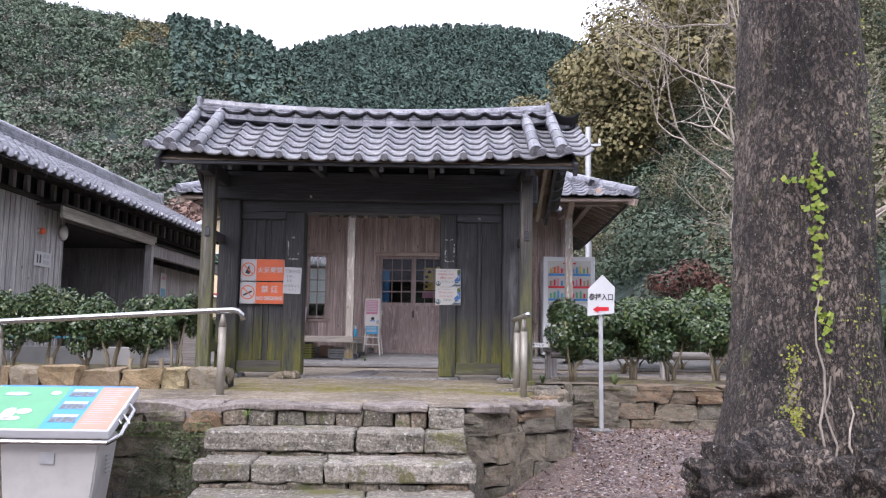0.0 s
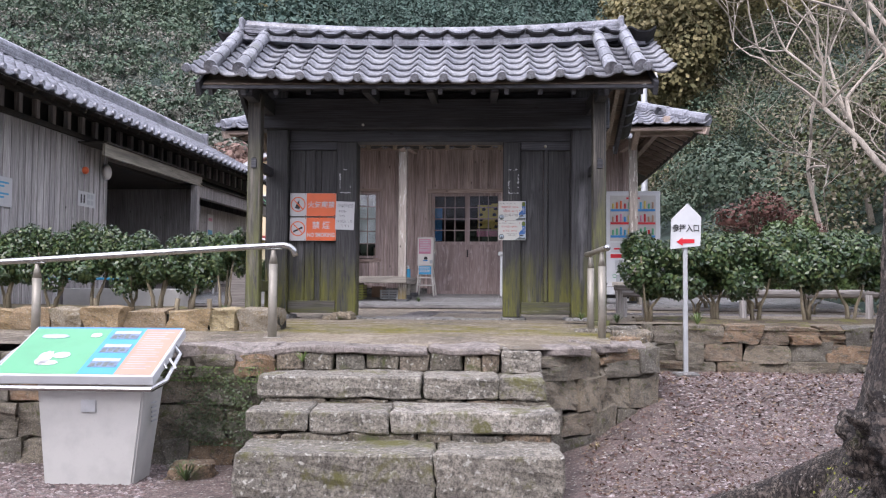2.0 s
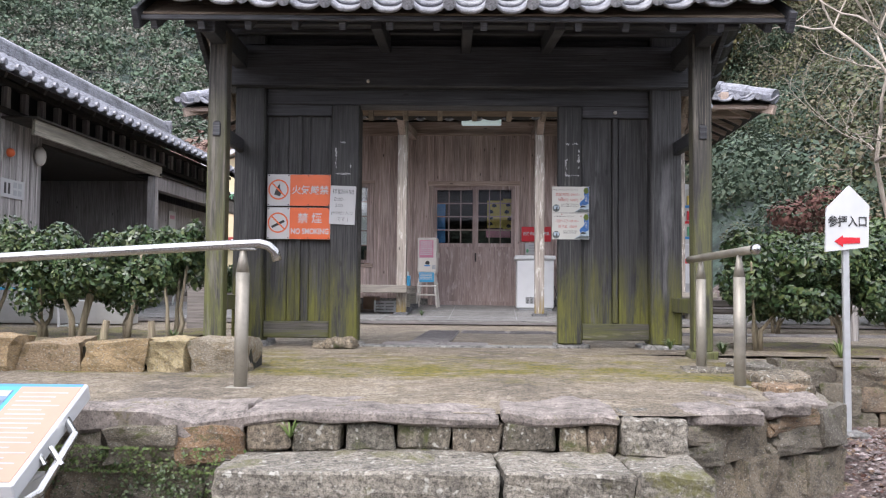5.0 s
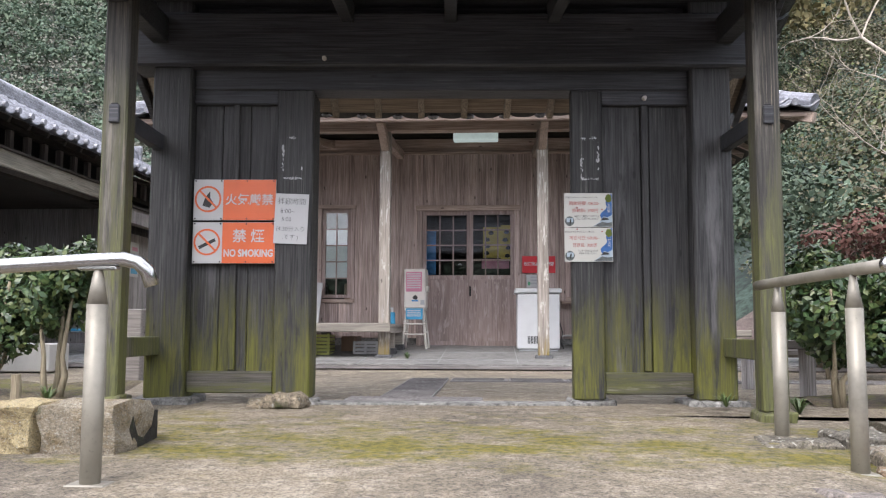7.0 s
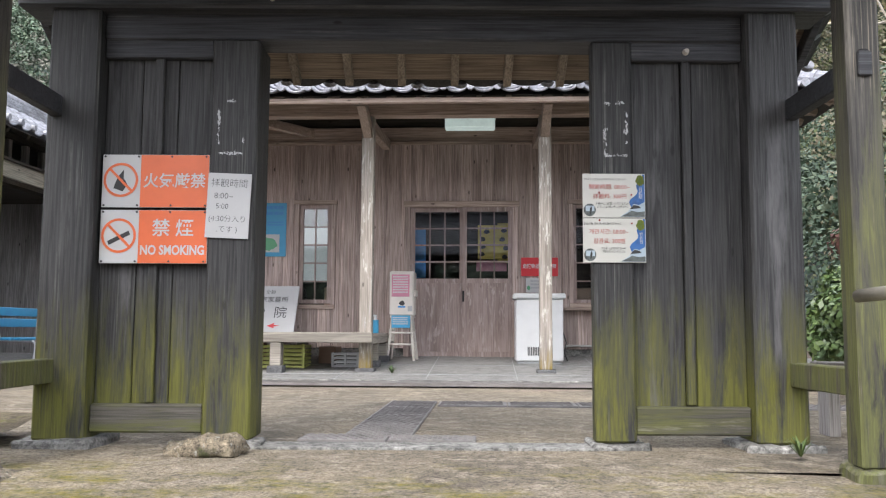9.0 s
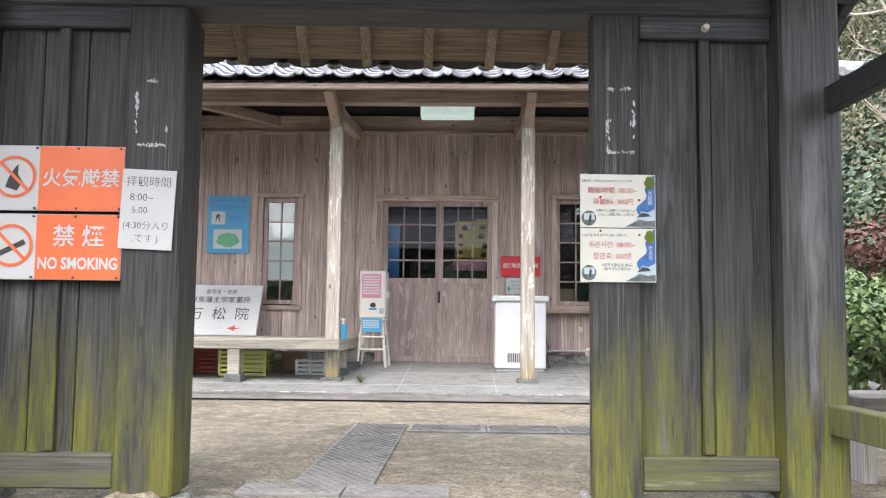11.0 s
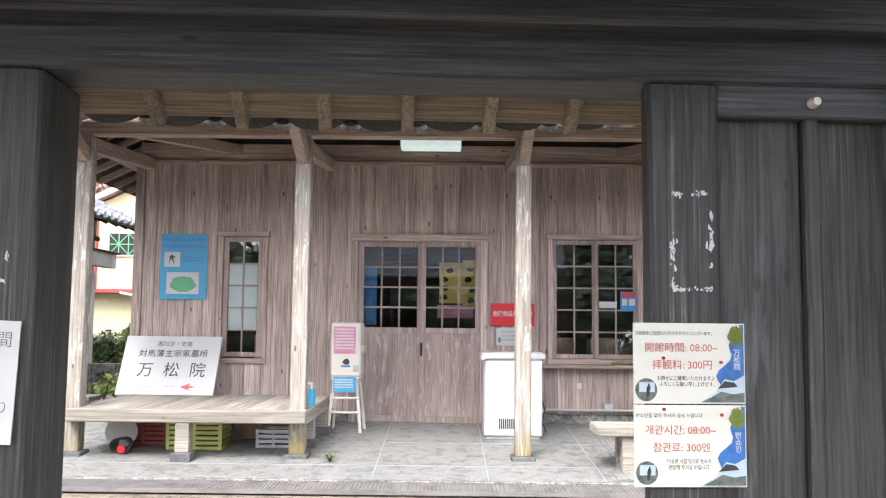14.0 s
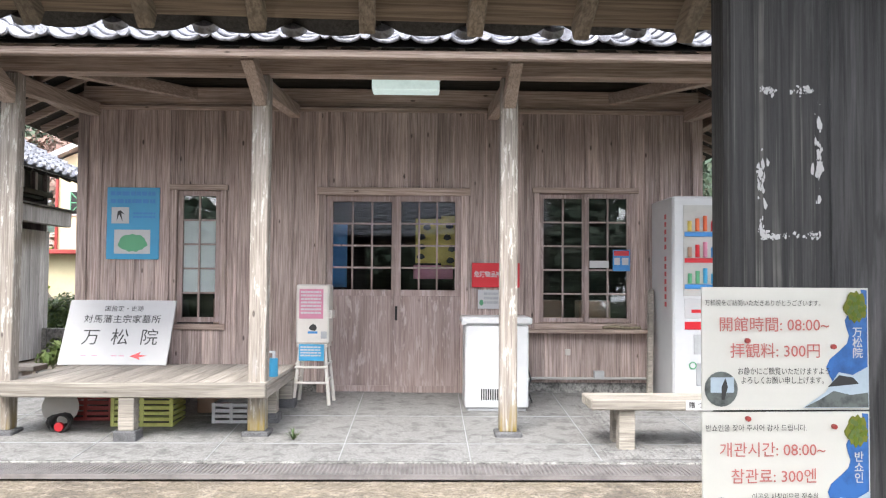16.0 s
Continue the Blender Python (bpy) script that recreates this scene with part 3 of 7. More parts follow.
def stone_wall(name, label, a, b, ztop, zbot, heights, mat="stone", seed=1, wmin=0.16, wmax=0.42, depth=0.2, backing=True):
    """Coursed rubble from a to b (plan points); the face looks to the right-hand side of b - a."""
    r = random.Random(seed)
    a, b = Vector((*a, 0)), Vector((*b, 0))
    d = (b - a)
    length = d.length
    d.normalize()
    n = Vector((d.y, -d.x, 0))
    yaw = math.atan2(d.y, d.x)
    bm = bmesh.new()
    za = max(ztop) if isinstance(ztop, (tuple, list)) else ztop
    box(bm, 0, length, 0.10, 0.4, zbot - 0.1, za - 0.035)
    wall = solid(name, bm, "mortar", label, "wall", kind="structure")
    base = Matrix.Translation(a) @ Matrix.Rotation(yaw, 4, "Z")
    wall.matrix_world = base
    z = za
    for h in heights:
        x = -r.random() * 0.15
        while x < length:
            w = r.uniform(wmin, wmax)
            if x + w > length - 0.12:
                w = length - x
            x0 = max(x, 0)
            ww = x + w - x0
            lift = r.uniform(-0.012, 0.012)
            pieces = [(0.0, 1.0)] if r.random() < 0.75 or ww < 0.2 else [(0.0, 0.45), (0.45, 1.0)]
            for lo, hi in pieces:
                ob = new("stone", stone_mesh(r.randrange(7), mat))
                ob.parent = wall
                hh = h * (hi - lo)
                ob.matrix_basis = pose(x0 + ww / 2, depth / 2 + r.uniform(-0.025, 0.03), z - h * (lo + hi) / 2 + lift, r.uniform(-4, 4), r.uniform(-4, 4), r.choice((0, 180)) + r.uniform(-5, 5)) @ Matrix.Diagonal((ww * r.uniform(0.98, 1.06), depth, hh * r.uniform(0.98, 1.12), 1))
            x += w
        z -= h
        if z < zbot - 0.1:
            break
    return wall


stone_wall("retaining_wall_left", "mossy rubble retaining wall below the terrace", (-7.5, -3.66), (-0.84, lip(-0.84) - 0.05), -0.16, -1.0, (0.15, 0.21, 0.26, 0.26), seed=6, wmin=0.17, wmax=0.36, depth=0.24)
stone_wall("retaining_wall_right", "rubble retaining wall with warm brown stones beside steps", (1.12, lip(1.12) + 0.02), (2.07, -2.36), -0.14, -0.95, (0.2, 0.24, 0.36), seed=9, wmin=0.22, wmax=0.42)
stone_wall("retaining_wall_return", "short return of the rubble terrace wall", (2.07, -2.36), (2.14, -1.1), -0.12, -0.8, (0.2, 0.22, 0.3), seed=12, wmin=0.25, wmax=0.4)
stone_wall("retaining_wall_far", "low dry stone wall under the camellia hedge", (2.14, -1.06), (9.5, -0.9), 0.0, -0.62, (0.16, 0.17, 0.16, 0.16), seed=15, wmin=0.22, wmax=0.5)
stone_wall("planter_kerb_left", "row of warm brown kerb stones round the planting bed", (-9.0, -2.25), (-1.2, -1.86), 0.125, -0.08, (0.2,), "stone_warm", seed=21, wmin=0.22, wmax=0.42, depth=0.26)

# bed soil behind the kerb
bm = bmesh.new()
vs = [bm.verts.new(p) for p in ((-9, -2.05, 0.07), (-1.95, -1.66, 0.07), (-1.95, 0.3, 0.10), (-9, 0.6, 0.10))]
bm.faces.new(vs)
bmesh.ops.subdivide_edges(bm, edges=bm.edges[:], cuts=20, use_grid_fill=True)
for v in bm.verts:
    v.co.z += 0.05 * noise.noise(v.co * 3)
solid("planting_bed_left", bm, "soil", "brown soil bed with thin moss", "soil", kind="structure", smooth=True)
bm = bmesh.new()
vs = [bm.verts.new(p) for p in ((2.2, -0.95, -0.03), (9.5, -0.8, 0.0), (9.5, 0.6, 0.05), (2.2, 0.5, 0.03))]
bm.faces.new(vs)
bmesh.ops.subdivide_edges(bm, edges=bm.edges[:], cuts=20, use_grid_fill=True)
for v in bm.verts:
    v.co.z += 0.05 * noise.noise(v.co * 3)
solid("planting_bed_right", bm, "soil", "soil strip behind the low stone wall", "soil", kind="structure", smooth=True)

# ---------- stone steps ----------
STEPROT = pose(0.02, -3.1, 0, 0, 0, 4.0)


def stone_block(bm, x0, x1, y0, y1, z0, z1, seed, amp=0.016):
    s = bmesh.new()
    box(s, x0, x1, y0, y1, z0, z1, 0.012)
    bmesh.ops.subdivide_edges(s, edges=[e for e in s.edges if e.calc_length() > 0.12], cuts=5, use_grid_fill=True)
    for v in s.verts:
        v.co += Vector(noise.noise_vector(v.co * 4 + Vector((seed, 0, 0)))) * amp * 1.5 + Vector(noise.noise_vector(v.co * 21)) * amp * 0.8
    me = bpy.data.meshes.new("tmp")
    s.to_mesh(me)
    s.free()
    bm.from_mesh(me)
    bpy.data.meshes.remove(me)
    return bm


STEPS = [  # z top, front y, x left, x right, joints of the top blocks, thickness of the top blocks, second row of small stones
    (-0.262, -0.44, -0.87, 1.10, (0.25, 0.78), 0.15, True),
    (-0.438, -0.86, -0.85, 1.13, (-0.45, 0.06), 0.135, True),
    (-0.622, -1.28, -0.82, 1.12, (0.36,), 0.27, False),
]
for i, (zt, yf, xl, xr, joints, th, small) in enumerate(STEPS):
    st = thing("stone_step", "worn lichen-spotted stone step of long blocks", "step", STEPROT, "entrance steps", "structure")
    xs = [xl, *joints, xr]
    for a, b in zip(xs, xs[1:]):
        part("block", stone_block(bmesh.new(), a + 0.004, b - 0.004, yf, yf + 0.5, zt - th, zt, i * 7 + a), "step", st)
    r = random.Random(i)
    zb = zt - th
    if small:
        x = xl + 0.03
        while x < xr - 0.1:
            w = min(r.uniform(0.14, 0.5), xr - x)
            part("block", stone_block(bmesh.new(), x + 0.006, x + w - 0.006, yf + 0.02, yf + 0.3, zb - 0.075, zb - 0.006, x * 5), "stone", st)
            x += w
    part("core", B(xl + 0.04, xr - 0.04, yf + 0.06, 0.1, -1.1, zt - 0.05), "mortar", st)

lipw = thing("terrace_lip", "cracked stone lip slab above a course of small stones", "step", STEPROT, kind="structure")
for a, b in ((-0.85, 0.27), (0.28, 0.80)):
    part("slab", stone_block(bmesh.new(), a, b, -0.02, 0.72, -0.142, -0.09, a * 9, 0.018), "slab", lipw)
part("slab", stone_block(bmesh.new(), 0.815, 1.10, -0.03, 0.4, -0.27, -0.096, 4.2), "step", lipw)
r = random.Random(5)
x = -0.85
while x < 0.79:
    w = min(r.uniform(0.12, 0.26), 0.8 - x)
    part("block", stone_block(bmesh.new(), x + 0.006, x + w - 0.006, 0.0, 0.2, -0.265, -0.142, x * 3, 0.016), "stone", lipw)
    x += w
part("slab", stone_block(bmesh.new(), -2.05, -0.86, -0.03, 0.45, -0.22, -0.10, 8.8, 0.035), "slab", lipw, "rough mortar-capped edge")
for k, (x, y, w, d, h) in enumerate(((1.3, 0.2, 0.36, 0.26, 0.012), (1.6, 0.42, 0.36, 0.26, 0.014), (1.86, 0.66, 0.26, 0.24, 0.012), (1.5, 0.7, 0.26, 0.2, 0.008), (1.92, 0.95, 0.26, 0.26, 0.02), (2.0, 1.25, 0.3, 0.32, 0.05), (1.72, 1.62, 0.34, 0.26, 0.03), (2.02, 1.66, 0.26, 0.3, 0.06))):
    part("rim_stone", stone_block(bmesh.new(), x - w / 2, x + w / 2, y - d / 2, y + d / 2, -0.17 + 0.035 * y, -0.115 + h + 0.035 * y, k * 3.7, 0.02), "slab" if k < 4 else "stone", lipw, "flat weathered rim stone")

# ---------- roof tiles ----------
PITCH, COURSE = 0.275, 0.2


def tile_arrays(w=PITCH, ln=0.25, seg=10, thick=0.026):
    """One S-shaped clay tile: x across, y up the slope, z out of it; lower end at y = 0."""
    us = np.linspace(0, 1, seg + 1)
    d = np.minimum(us, 1 - us)
    h = 0.052 * np.exp(-(d / 0.17) ** 2) - 0.016 - 0.012 * np.sin(np.pi * us) ** 2
    xs = us * w
    top0 = np.stack([xs, 0 * xs, h + 0.030], 1)
    top1 = np.stack([xs, 0 * xs + ln, h - 0.006], 1)
    bot0 = np.stack([xs, 0 * xs, h + 0.030 - thick], 1)
    bot1 = np.stack([xs, 0 * xs + ln, h - 0.006 - thick], 1)
    v = np.concatenate([top0, top1, bot0, bot1])
    k = seg + 1
    f = []
    for i in range(seg):
        f.append((i, i + 1, k + i + 1, k + i))
        f.append((2 * k + i, 2 * k + i + 1, i + 1, i))
        f.append((2 * k + i + 1, 2 * k + i, 3 * k + i, 3 * k + i + 1))
    return v, np.array(f)


TV, TF = tile_arrays()


def slope_matrix(x, ye, ze, yr, zr, s, flip):
    """Frame on a slope that rises from the eave (ye, ze) to the ridge (yr, zr), s metres up it."""
    d = Vector((0, yr - ye, zr - ze)).normalized()
    right = Vector((1, 0, 0)) if not flip else Vector((-1, 0, 0))
    nrm = right.cross(d)
    m = Matrix((right, d, nrm)).transposed().to_4x4()
    m.translation = Vector((x, ye, ze)) + d * s
    return m


def tiles_joined(name, mats, material, parent=None):
    V, F = [], []
    for i, m in enumerate(mats):
        a = np.array(m)
        V.append(TV @ a[:3, :3].T + a[:3, 3])
        F.append(TF + i * len(TV))
    ob = mesh_from(name, np.concatenate(V), np.concatenate(F), material, True)
    if parent:
        ob.parent = parent
    ob["kind"] = "stuff"
    return ob


# ---------- the gate ----------
GATE = pose(0, -0.03, 0, 0, 0, 3.0)
gate = thing("gate", "old black-stained wooden gate with grey tiled roof", "gate", GATE)
for x0, x1, lab in ((-1.83, -1.59, ""), (1.51, 1.755, "")):
    part("main_post", B(x0, x1, -0.06, 0.2, 0.03, 2.55, 0.012), "gate", gate)
    part("post_base", stone_block(bmesh.new(), x0 - 0.06, x1 + 0.06, -0.12, 0.26, -0.06, 0.035, x0), "concrete", gate, "low stone pad")
for x0, x1 in ((-1.06, -0.835), (0.772, 0.968)):
    part("door_post", B(x0, x1, -0.012, 0.26 if x0 < 0 else 0.06, 0.03, 1.95, 0.01), "gate", gate)
    part("post_base", stone_block(bmesh.new(), x0 - 0.02, x1 + 0.05, -0.06, 0.2, -0.05, 0.03, x1), "concrete", gate, "low stone pad")
for x0, x1 in ((-1.59, -1.06), (0.968, 1.51)):
    n = 3
    cuts = [x0 + (x1 - x0) * k / n for k in range(n + 1)] if x0 < 0 else [x0, x0 + 0.25, x0 + 0.30, x1]
    for a, b in zip(cuts, cuts[1:]):
        part("plank", B(a + 0.002, b - 0.002, 0.05, 0.085, 0.1, 1.97, 0.004), "gate", gate)
    mid = x0 + (x1 - x0) * 0.5
    part("batten", B(mid - 0.022, mid + 0.022, 0.022, 0.05, 0.2, 1.9, 0.005), "gate", gate)
    part("bottom_rail", B(x0, x1, 0.005, 0.09, 0.062, 0.195, 0.008), "gate_foot", gate, "worn mossy bottom rail")
    part("top_rail", B(x0, x1, 0.01, 0.09, 1.86, 1.97, 0.006), "gate_x", gate)
part("lintel", B(-1.59, 1.51, -0.004, 0.2, 1.948, 2.09, 0.008), "gate_x", gate)
part("crossbeam", B(-1.98, 1.92, -0.10, 0.17, 2.075, 2.42, 0.014), "gate_x", gate)
part("lintel_strip", B(-0.835, 0.772, 0.2, 0.25, 1.965, 2.04, 0.005), "gate_y", gate, "grey worn door-head strip")
part("upper_wall", B(-1.59, 1.51, 0.04, 0.1, 2.42, 2.75), "gate_x", gate)
part("tie_beam", B(-2.0, 1.95, -0.11, 0.13, 2.50, 2.68, 0.012), "gate_x", gate)
# front posts, ties and braces
for x0, x1, zb in ((-1.85, -1.715, 0.09), (1.648, 1.782, 0.03)):
    part("front_post", B(x0, x1, -0.765, -0.635, zb, 2.32, 0.01), "gate_post", gate, "front post green with algae")
    part("base_block", stone_block(bmesh.new(), x0 - 0.03, x1 + 0.03, -0.80, -0.60, zb - 0.11, zb + 0.004, x0 + 3), "gate_post", gate)
    part("base_stone", stone_block(bmesh.new(), x0 - 0.13, x1 + 0.15, -0.93, -0.5, -0.12, zb - 0.1, x1 + 3, 0.03), "stone", gate, "flat foundation stone")
    xm = (x0 + x1) / 2
    part("tie", beam(bmesh.new(), (xm, -0.78, 1.60), (xm, 0.0, 1.60), 0.055, 0.10), "gate_x", gate)
    part("tie", beam(bmesh.new(), (xm, -0.64, 0.35), (xm, 0.0, 0.35), 0.09, 0.11), "gate_post", gate)
    part("peg", B(xm - 0.02, xm + 0.02, -0.775, -0.76, 1.57, 1.66), "black", gate)
    part("roof_beam", beam(bmesh.new(), (xm, -1.05, 2.30), (xm, 0.95, 2.30), 0.10, 0.16), "gate_x", gate)
part("eave_beam", B(-2.05, 2.0, -0.74, -0.66, 2.37, 2.46, 0.01), "gate_x", gate)
part("rear_beam", B(-2.05, 2.0, 0.55, 0.66, 2.20, 2.32, 0.01), "gate_x", gate)
RY, RZ, FY, FZ, BY, BZ = -0.2, 2.92, -1.2, 2.275, 1.15, 2.07
for i in range(14):
    x = -2.125 + 0.3215 * i
    for ye, ze, tag in ((FY + 0.06, FZ - 0.0, "f"), (BY - 0.07, BZ + 0.02, "b")):
        a, b = Vector((x, ye, ze - 0.03)), Vector((x, RY, RZ - 0.09))
        part("rafter", beam(bmesh.new(), a, b, 0.048, 0.065), "gate_x" if tag == "f" else "gate_y", gate)
# purlin-side brackets under the front eave
for x in (-0.62, 0.02, 0.66):
    part("bracket", beam(bmesh.new(), (x, -1.0, 2.33), (x, -0.05, 2.42), 0.075, 0.13), "gate_x", gate)
for ye, ze in ((FY, FZ), (BY, BZ)):
    n = 5 if ye < 0 else 7
    for k in range(n):
        a = Vector((0, ye, ze)).lerp(Vector((0, RY, RZ)), (0.055 if ye < 0 else 0.025) + (0.945 if ye < 0 else 0.975) * k / n)
        b = Vector((0, ye, ze)).lerp(Vector((0, RY, RZ)), (0.055 if ye < 0 else 0.025) + (0.945 if ye < 0 else 0.975) * (k + 1) / n - 0.002)
        bm = bmesh.new()
        nrm = Vector((0, -(RZ - ze), RY - ye)).normalized() * (1 if RY - ye > 0 else -1)
        q = [(-2.24, *a.yz), (2.2, *a.yz), (2.2, *b.yz), (-2.24, *b.yz)]
        lo = [bm.verts.new(Vector(p) + nrm * 0.004) for p in q]
        hi = [bm.verts.new(Vector(p) + nrm * (0.018 + 0.002 * (k % 2))) for p in q]
        bm.faces.new(lo[::-1])
        bm.faces.new(hi)
        for s in range(4):
            bm.faces.new((lo[s], lo[(s + 1) % 4], hi[(s + 1) % 4], hi[s]))
        part("roof_board", bm, "gate_board", gate)
part("fascia", beam(bmesh.new(), (-2.24, FY + 0.03, FZ + 0.01), (2.2, FY + 0.03, FZ + 0.01), 0.03, 0.035), "gate_x", gate)
for x in (-2.22, 2.18):
    for ye, ze in ((FY - 0.03, FZ - 0.02), (BY + 0.03, BZ - 0.02)):
        part("bargeboard", beam(bmesh.new(), (x, ye, ze), (x, RY, RZ - 0.02), 0.045, 0.14), "gate_x", gate)

def sweep(x):
    """Lift of eave and ridge towards the gable ends."""
    return 0.10 * min(1.1, abs(x) / 2.2) ** 2 - 0.02


me_tile = bpy.data.meshes.new("roof_tile")
me_tile.from_pydata(TV.tolist(), [], TF.tolist())
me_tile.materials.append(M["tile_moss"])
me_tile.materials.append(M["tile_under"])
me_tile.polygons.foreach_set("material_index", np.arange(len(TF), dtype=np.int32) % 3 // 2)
me_tile.shade_smooth()
ncol = 16
X0 = -2.31
ft, bt = [], []
for ye, ze, flip in ((FY - 0.07, FZ + 0.0, False), (BY + 0.07, BZ + 0.0, True)):
    run = math.hypot(RY - ye, RZ + 0.02 - ze)
    rows = int(run / COURSE) + 1
    for rrow in range(rows):
        for c in range(ncol + 1):
            x = X0 + c * PITCH if not flip else X0 + (c + 1) * PITCH
            up = sweep(x + 0.14)
            m = slope_matrix(x, ye, ze + 0.055 + up, RY, RZ + 0.055, rrow * COURSE, flip)
            ob = new("roof_tile", me_tile)
            ob.parent = gate
            if flip and rrow == 0:
                m = m @ pose(0, 0, -0.026, 5.9)
            ob.matrix_basis = m @ pose(0, 0, 0, random.uniform(-0.6, 0.6), 0, random.uniform(-0.5, 0.5))
            if rrow == 0:
                bm = bmesh.new()
                cyl(bm, (0, -0.016, 0.05), 0.043, 0.03, 14, None, Matrix.Rotation(radians(90), 4, "X"))
                k = part("eave_disc", bm, "tile_moss", gate)
                k.matrix_basis = m
# verge rolls
for x in (-2.08, -1.80, 1.75, 2.03):
    for ye, ze in ((FY - 0.1, FZ + 0.11), (BY + 0.1, BZ + 0.11)):
        a, b = Vector((x, ye, ze + sweep(x))), Vector((x, RY, RZ + 0.15 + sweep(x)))
        for k in range(5):
            p, q = a.lerp(b, k / 5), a.lerp(b, (k + 1.08) / 5)
            part("verge_roll", tube(bmesh.new(), (p, q), 0.068, 14, 0.062), "tile_moss", gate, smooth=False)
# ridge: bedding, stacked thin tiles and a round cap
for j in range(15):
    xa, xb = -2.03 + j * 0.268, -2.03 + (j + 1) * 0.268
    part("ridge_bed", beam(bmesh.new(), (xa, RY, RZ + 0.035 + sweep(xa)), (xb, RY, RZ + 0.035 + sweep(xb)), 0.38, 0.06, 0.004), "tile", gate)
for k in range(4):
    w = 0.15 - 0.012 * k
    n = 15 if k else 1
    for j in range(15):
        xa, xb, zk = -2.03 + j * 0.268, -2.03 + (j + 1) * 0.268 - 0.004, RZ + 0.075 + k * 0.034
        part("ridge_course", beam(bmesh.new(), (xa, RY, zk + sweep(xa)), (xb, RY, zk + sweep(xb)), 2 * w, 0.029, 0.004), "tile", gate)
for k in range(15):
    x = -2.03 + k * 0.268
    part("ridge_cap", tube(bmesh.new(), ((x, RY, RZ + 0.205 + sweep(x)), (x + 0.27, RY, RZ + 0.205 + sweep(x + 0.27))), 0.062, 12, 0.058), "tile", gate)
for x in (-2.06, 2.01):
    part("ridge_end", B(x - 0.03, x + 0.03, RY - 0.14, RY + 0.14, RZ + 0.03, RZ + 0.33, 0.02), "tile", gate, "upright grey ridge-end tile")
for x0, x1 in ((-2.32, -2.09), (2.04, 2.27)):
    part("ridge_stub", B(x0, x1, RY - 0.09, RY + 0.09, RZ + 0.02, RZ + 0.075, 0.01), "tile", gate)

# ---------- main building ----------
WY = 6.95


def porch_z(y):
    return 0.06 + 0.075 * (y - 4.5) * 0.9


hall = thing("reception_hall", "weathered cedar-board reception hall with tiled hip roof", "building")
# boards of the front wall round the openings
OPEN = [(-2.25, -1.71, 0.83, 2.25), (-0.81, 0.665, 0.0, 2.235), (1.31, 2.33, 0.86, 2.25)]
r = random.Random(3)
cuts_x, x = [], -3.1
while x < 2.92:
    cuts_x.append(x)
    x += r.choice((0.135, 0.15, 0.18, 0.2))
joints = sorted(cuts_x)
edges = sorted(set(joints + [2.92] + [q for a, b, _, _ in OPEN for q in (a + 0.02, b - 0.02)]))
for x, xe in zip(edges, edges[1:]):
    segs = [(0.33, 2.99)]
    for a, b, z0, z1 in OPEN:
        if x >= a + 0.019 and xe <= b - 0.019:
            segs = [q for q in ((0.33, z0), (z1, 2.99)) if q[1] - q[0] > 0.02]
    for z0, z1 in segs:
        part("board", B(x + 0.001, xe - 0.001, WY + 0.002 * r.random(), WY + 0.05, z0, z1, 0.002), "siding", hall)
        if x in joints and x > -3.05:
            part("batten", B(x - 0.014, x + 0.014, WY - 0.016, WY + 0.002, z0 + 0.001, z1 - 0.001, 0.003), "siding", hall)
part("base_wall", B(-3.08, -0.82, WY + 0.02, WY + 0.15, 0.0, 0.33), "concrete", hall)
part("base_wall", B(0.67, 2.9, WY + 0.02, WY + 0.15, 0.0, 0.33), "concrete", hall)
part("wall_head", B(-3.14, 2.96, WY - 0.025, WY + 0.05, 2.985, 3.03, 0.004), "siding_x", hall)
part("head_beam", B(-3.14, 2.96, WY + 0.0, WY + 0.12, 3.03, 3.22, 0.006), "siding_x", hall)
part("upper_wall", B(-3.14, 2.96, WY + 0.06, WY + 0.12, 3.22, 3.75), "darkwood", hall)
for xx, s in ((-3.12, 1), (2.94, -1)):
    part("corner_board", B(xx - 0.05, xx + 0.05, WY - 0.03, WY + 0.06, 0.3, 3.0, 0.004), "siding", hall)
    xs = xx
    part("side_wall", B(xs - 0.04, xs + 0.04, WY + 0.06, 11.0, 0.0, 3.6), "siding", hall)
part("back_wall", B(-3.1, 2.92, 11.0, 11.1, 0.0, 3.6), "siding", hall)
# room surfaces in near-black timber: the dimness indoors is put into their colour
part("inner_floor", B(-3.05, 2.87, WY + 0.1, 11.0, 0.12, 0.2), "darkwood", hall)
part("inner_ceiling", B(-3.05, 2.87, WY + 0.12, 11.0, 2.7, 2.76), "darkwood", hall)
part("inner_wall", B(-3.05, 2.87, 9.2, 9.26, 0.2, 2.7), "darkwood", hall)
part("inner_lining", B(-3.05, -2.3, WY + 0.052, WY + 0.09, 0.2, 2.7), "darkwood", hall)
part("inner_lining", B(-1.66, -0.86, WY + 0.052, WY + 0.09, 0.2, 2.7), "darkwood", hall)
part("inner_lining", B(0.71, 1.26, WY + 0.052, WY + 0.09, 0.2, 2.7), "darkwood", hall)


def casing(x0, x1, z0, z1, w=0.055, sill=True):
    part("casing", B(x0, x0 + w, WY - 0.035, WY + 0.06, z0, z1 - w, 0.004), "siding", hall)
    part("casing", B(x1 - w, x1, WY - 0.035, WY + 0.06, z0, z1 - w, 0.004), "siding", hall)
    part("casing", B(x0 - 0.015, x1 + 0.015, WY - 0.05, WY + 0.06, z1 - w, z1, 0.004), "siding_x", hall)
    if sill:
        part("casing", B(x0, x1, WY - 0.04, WY + 0.06, z0, z0 + w, 0.004), "siding_x", hall)


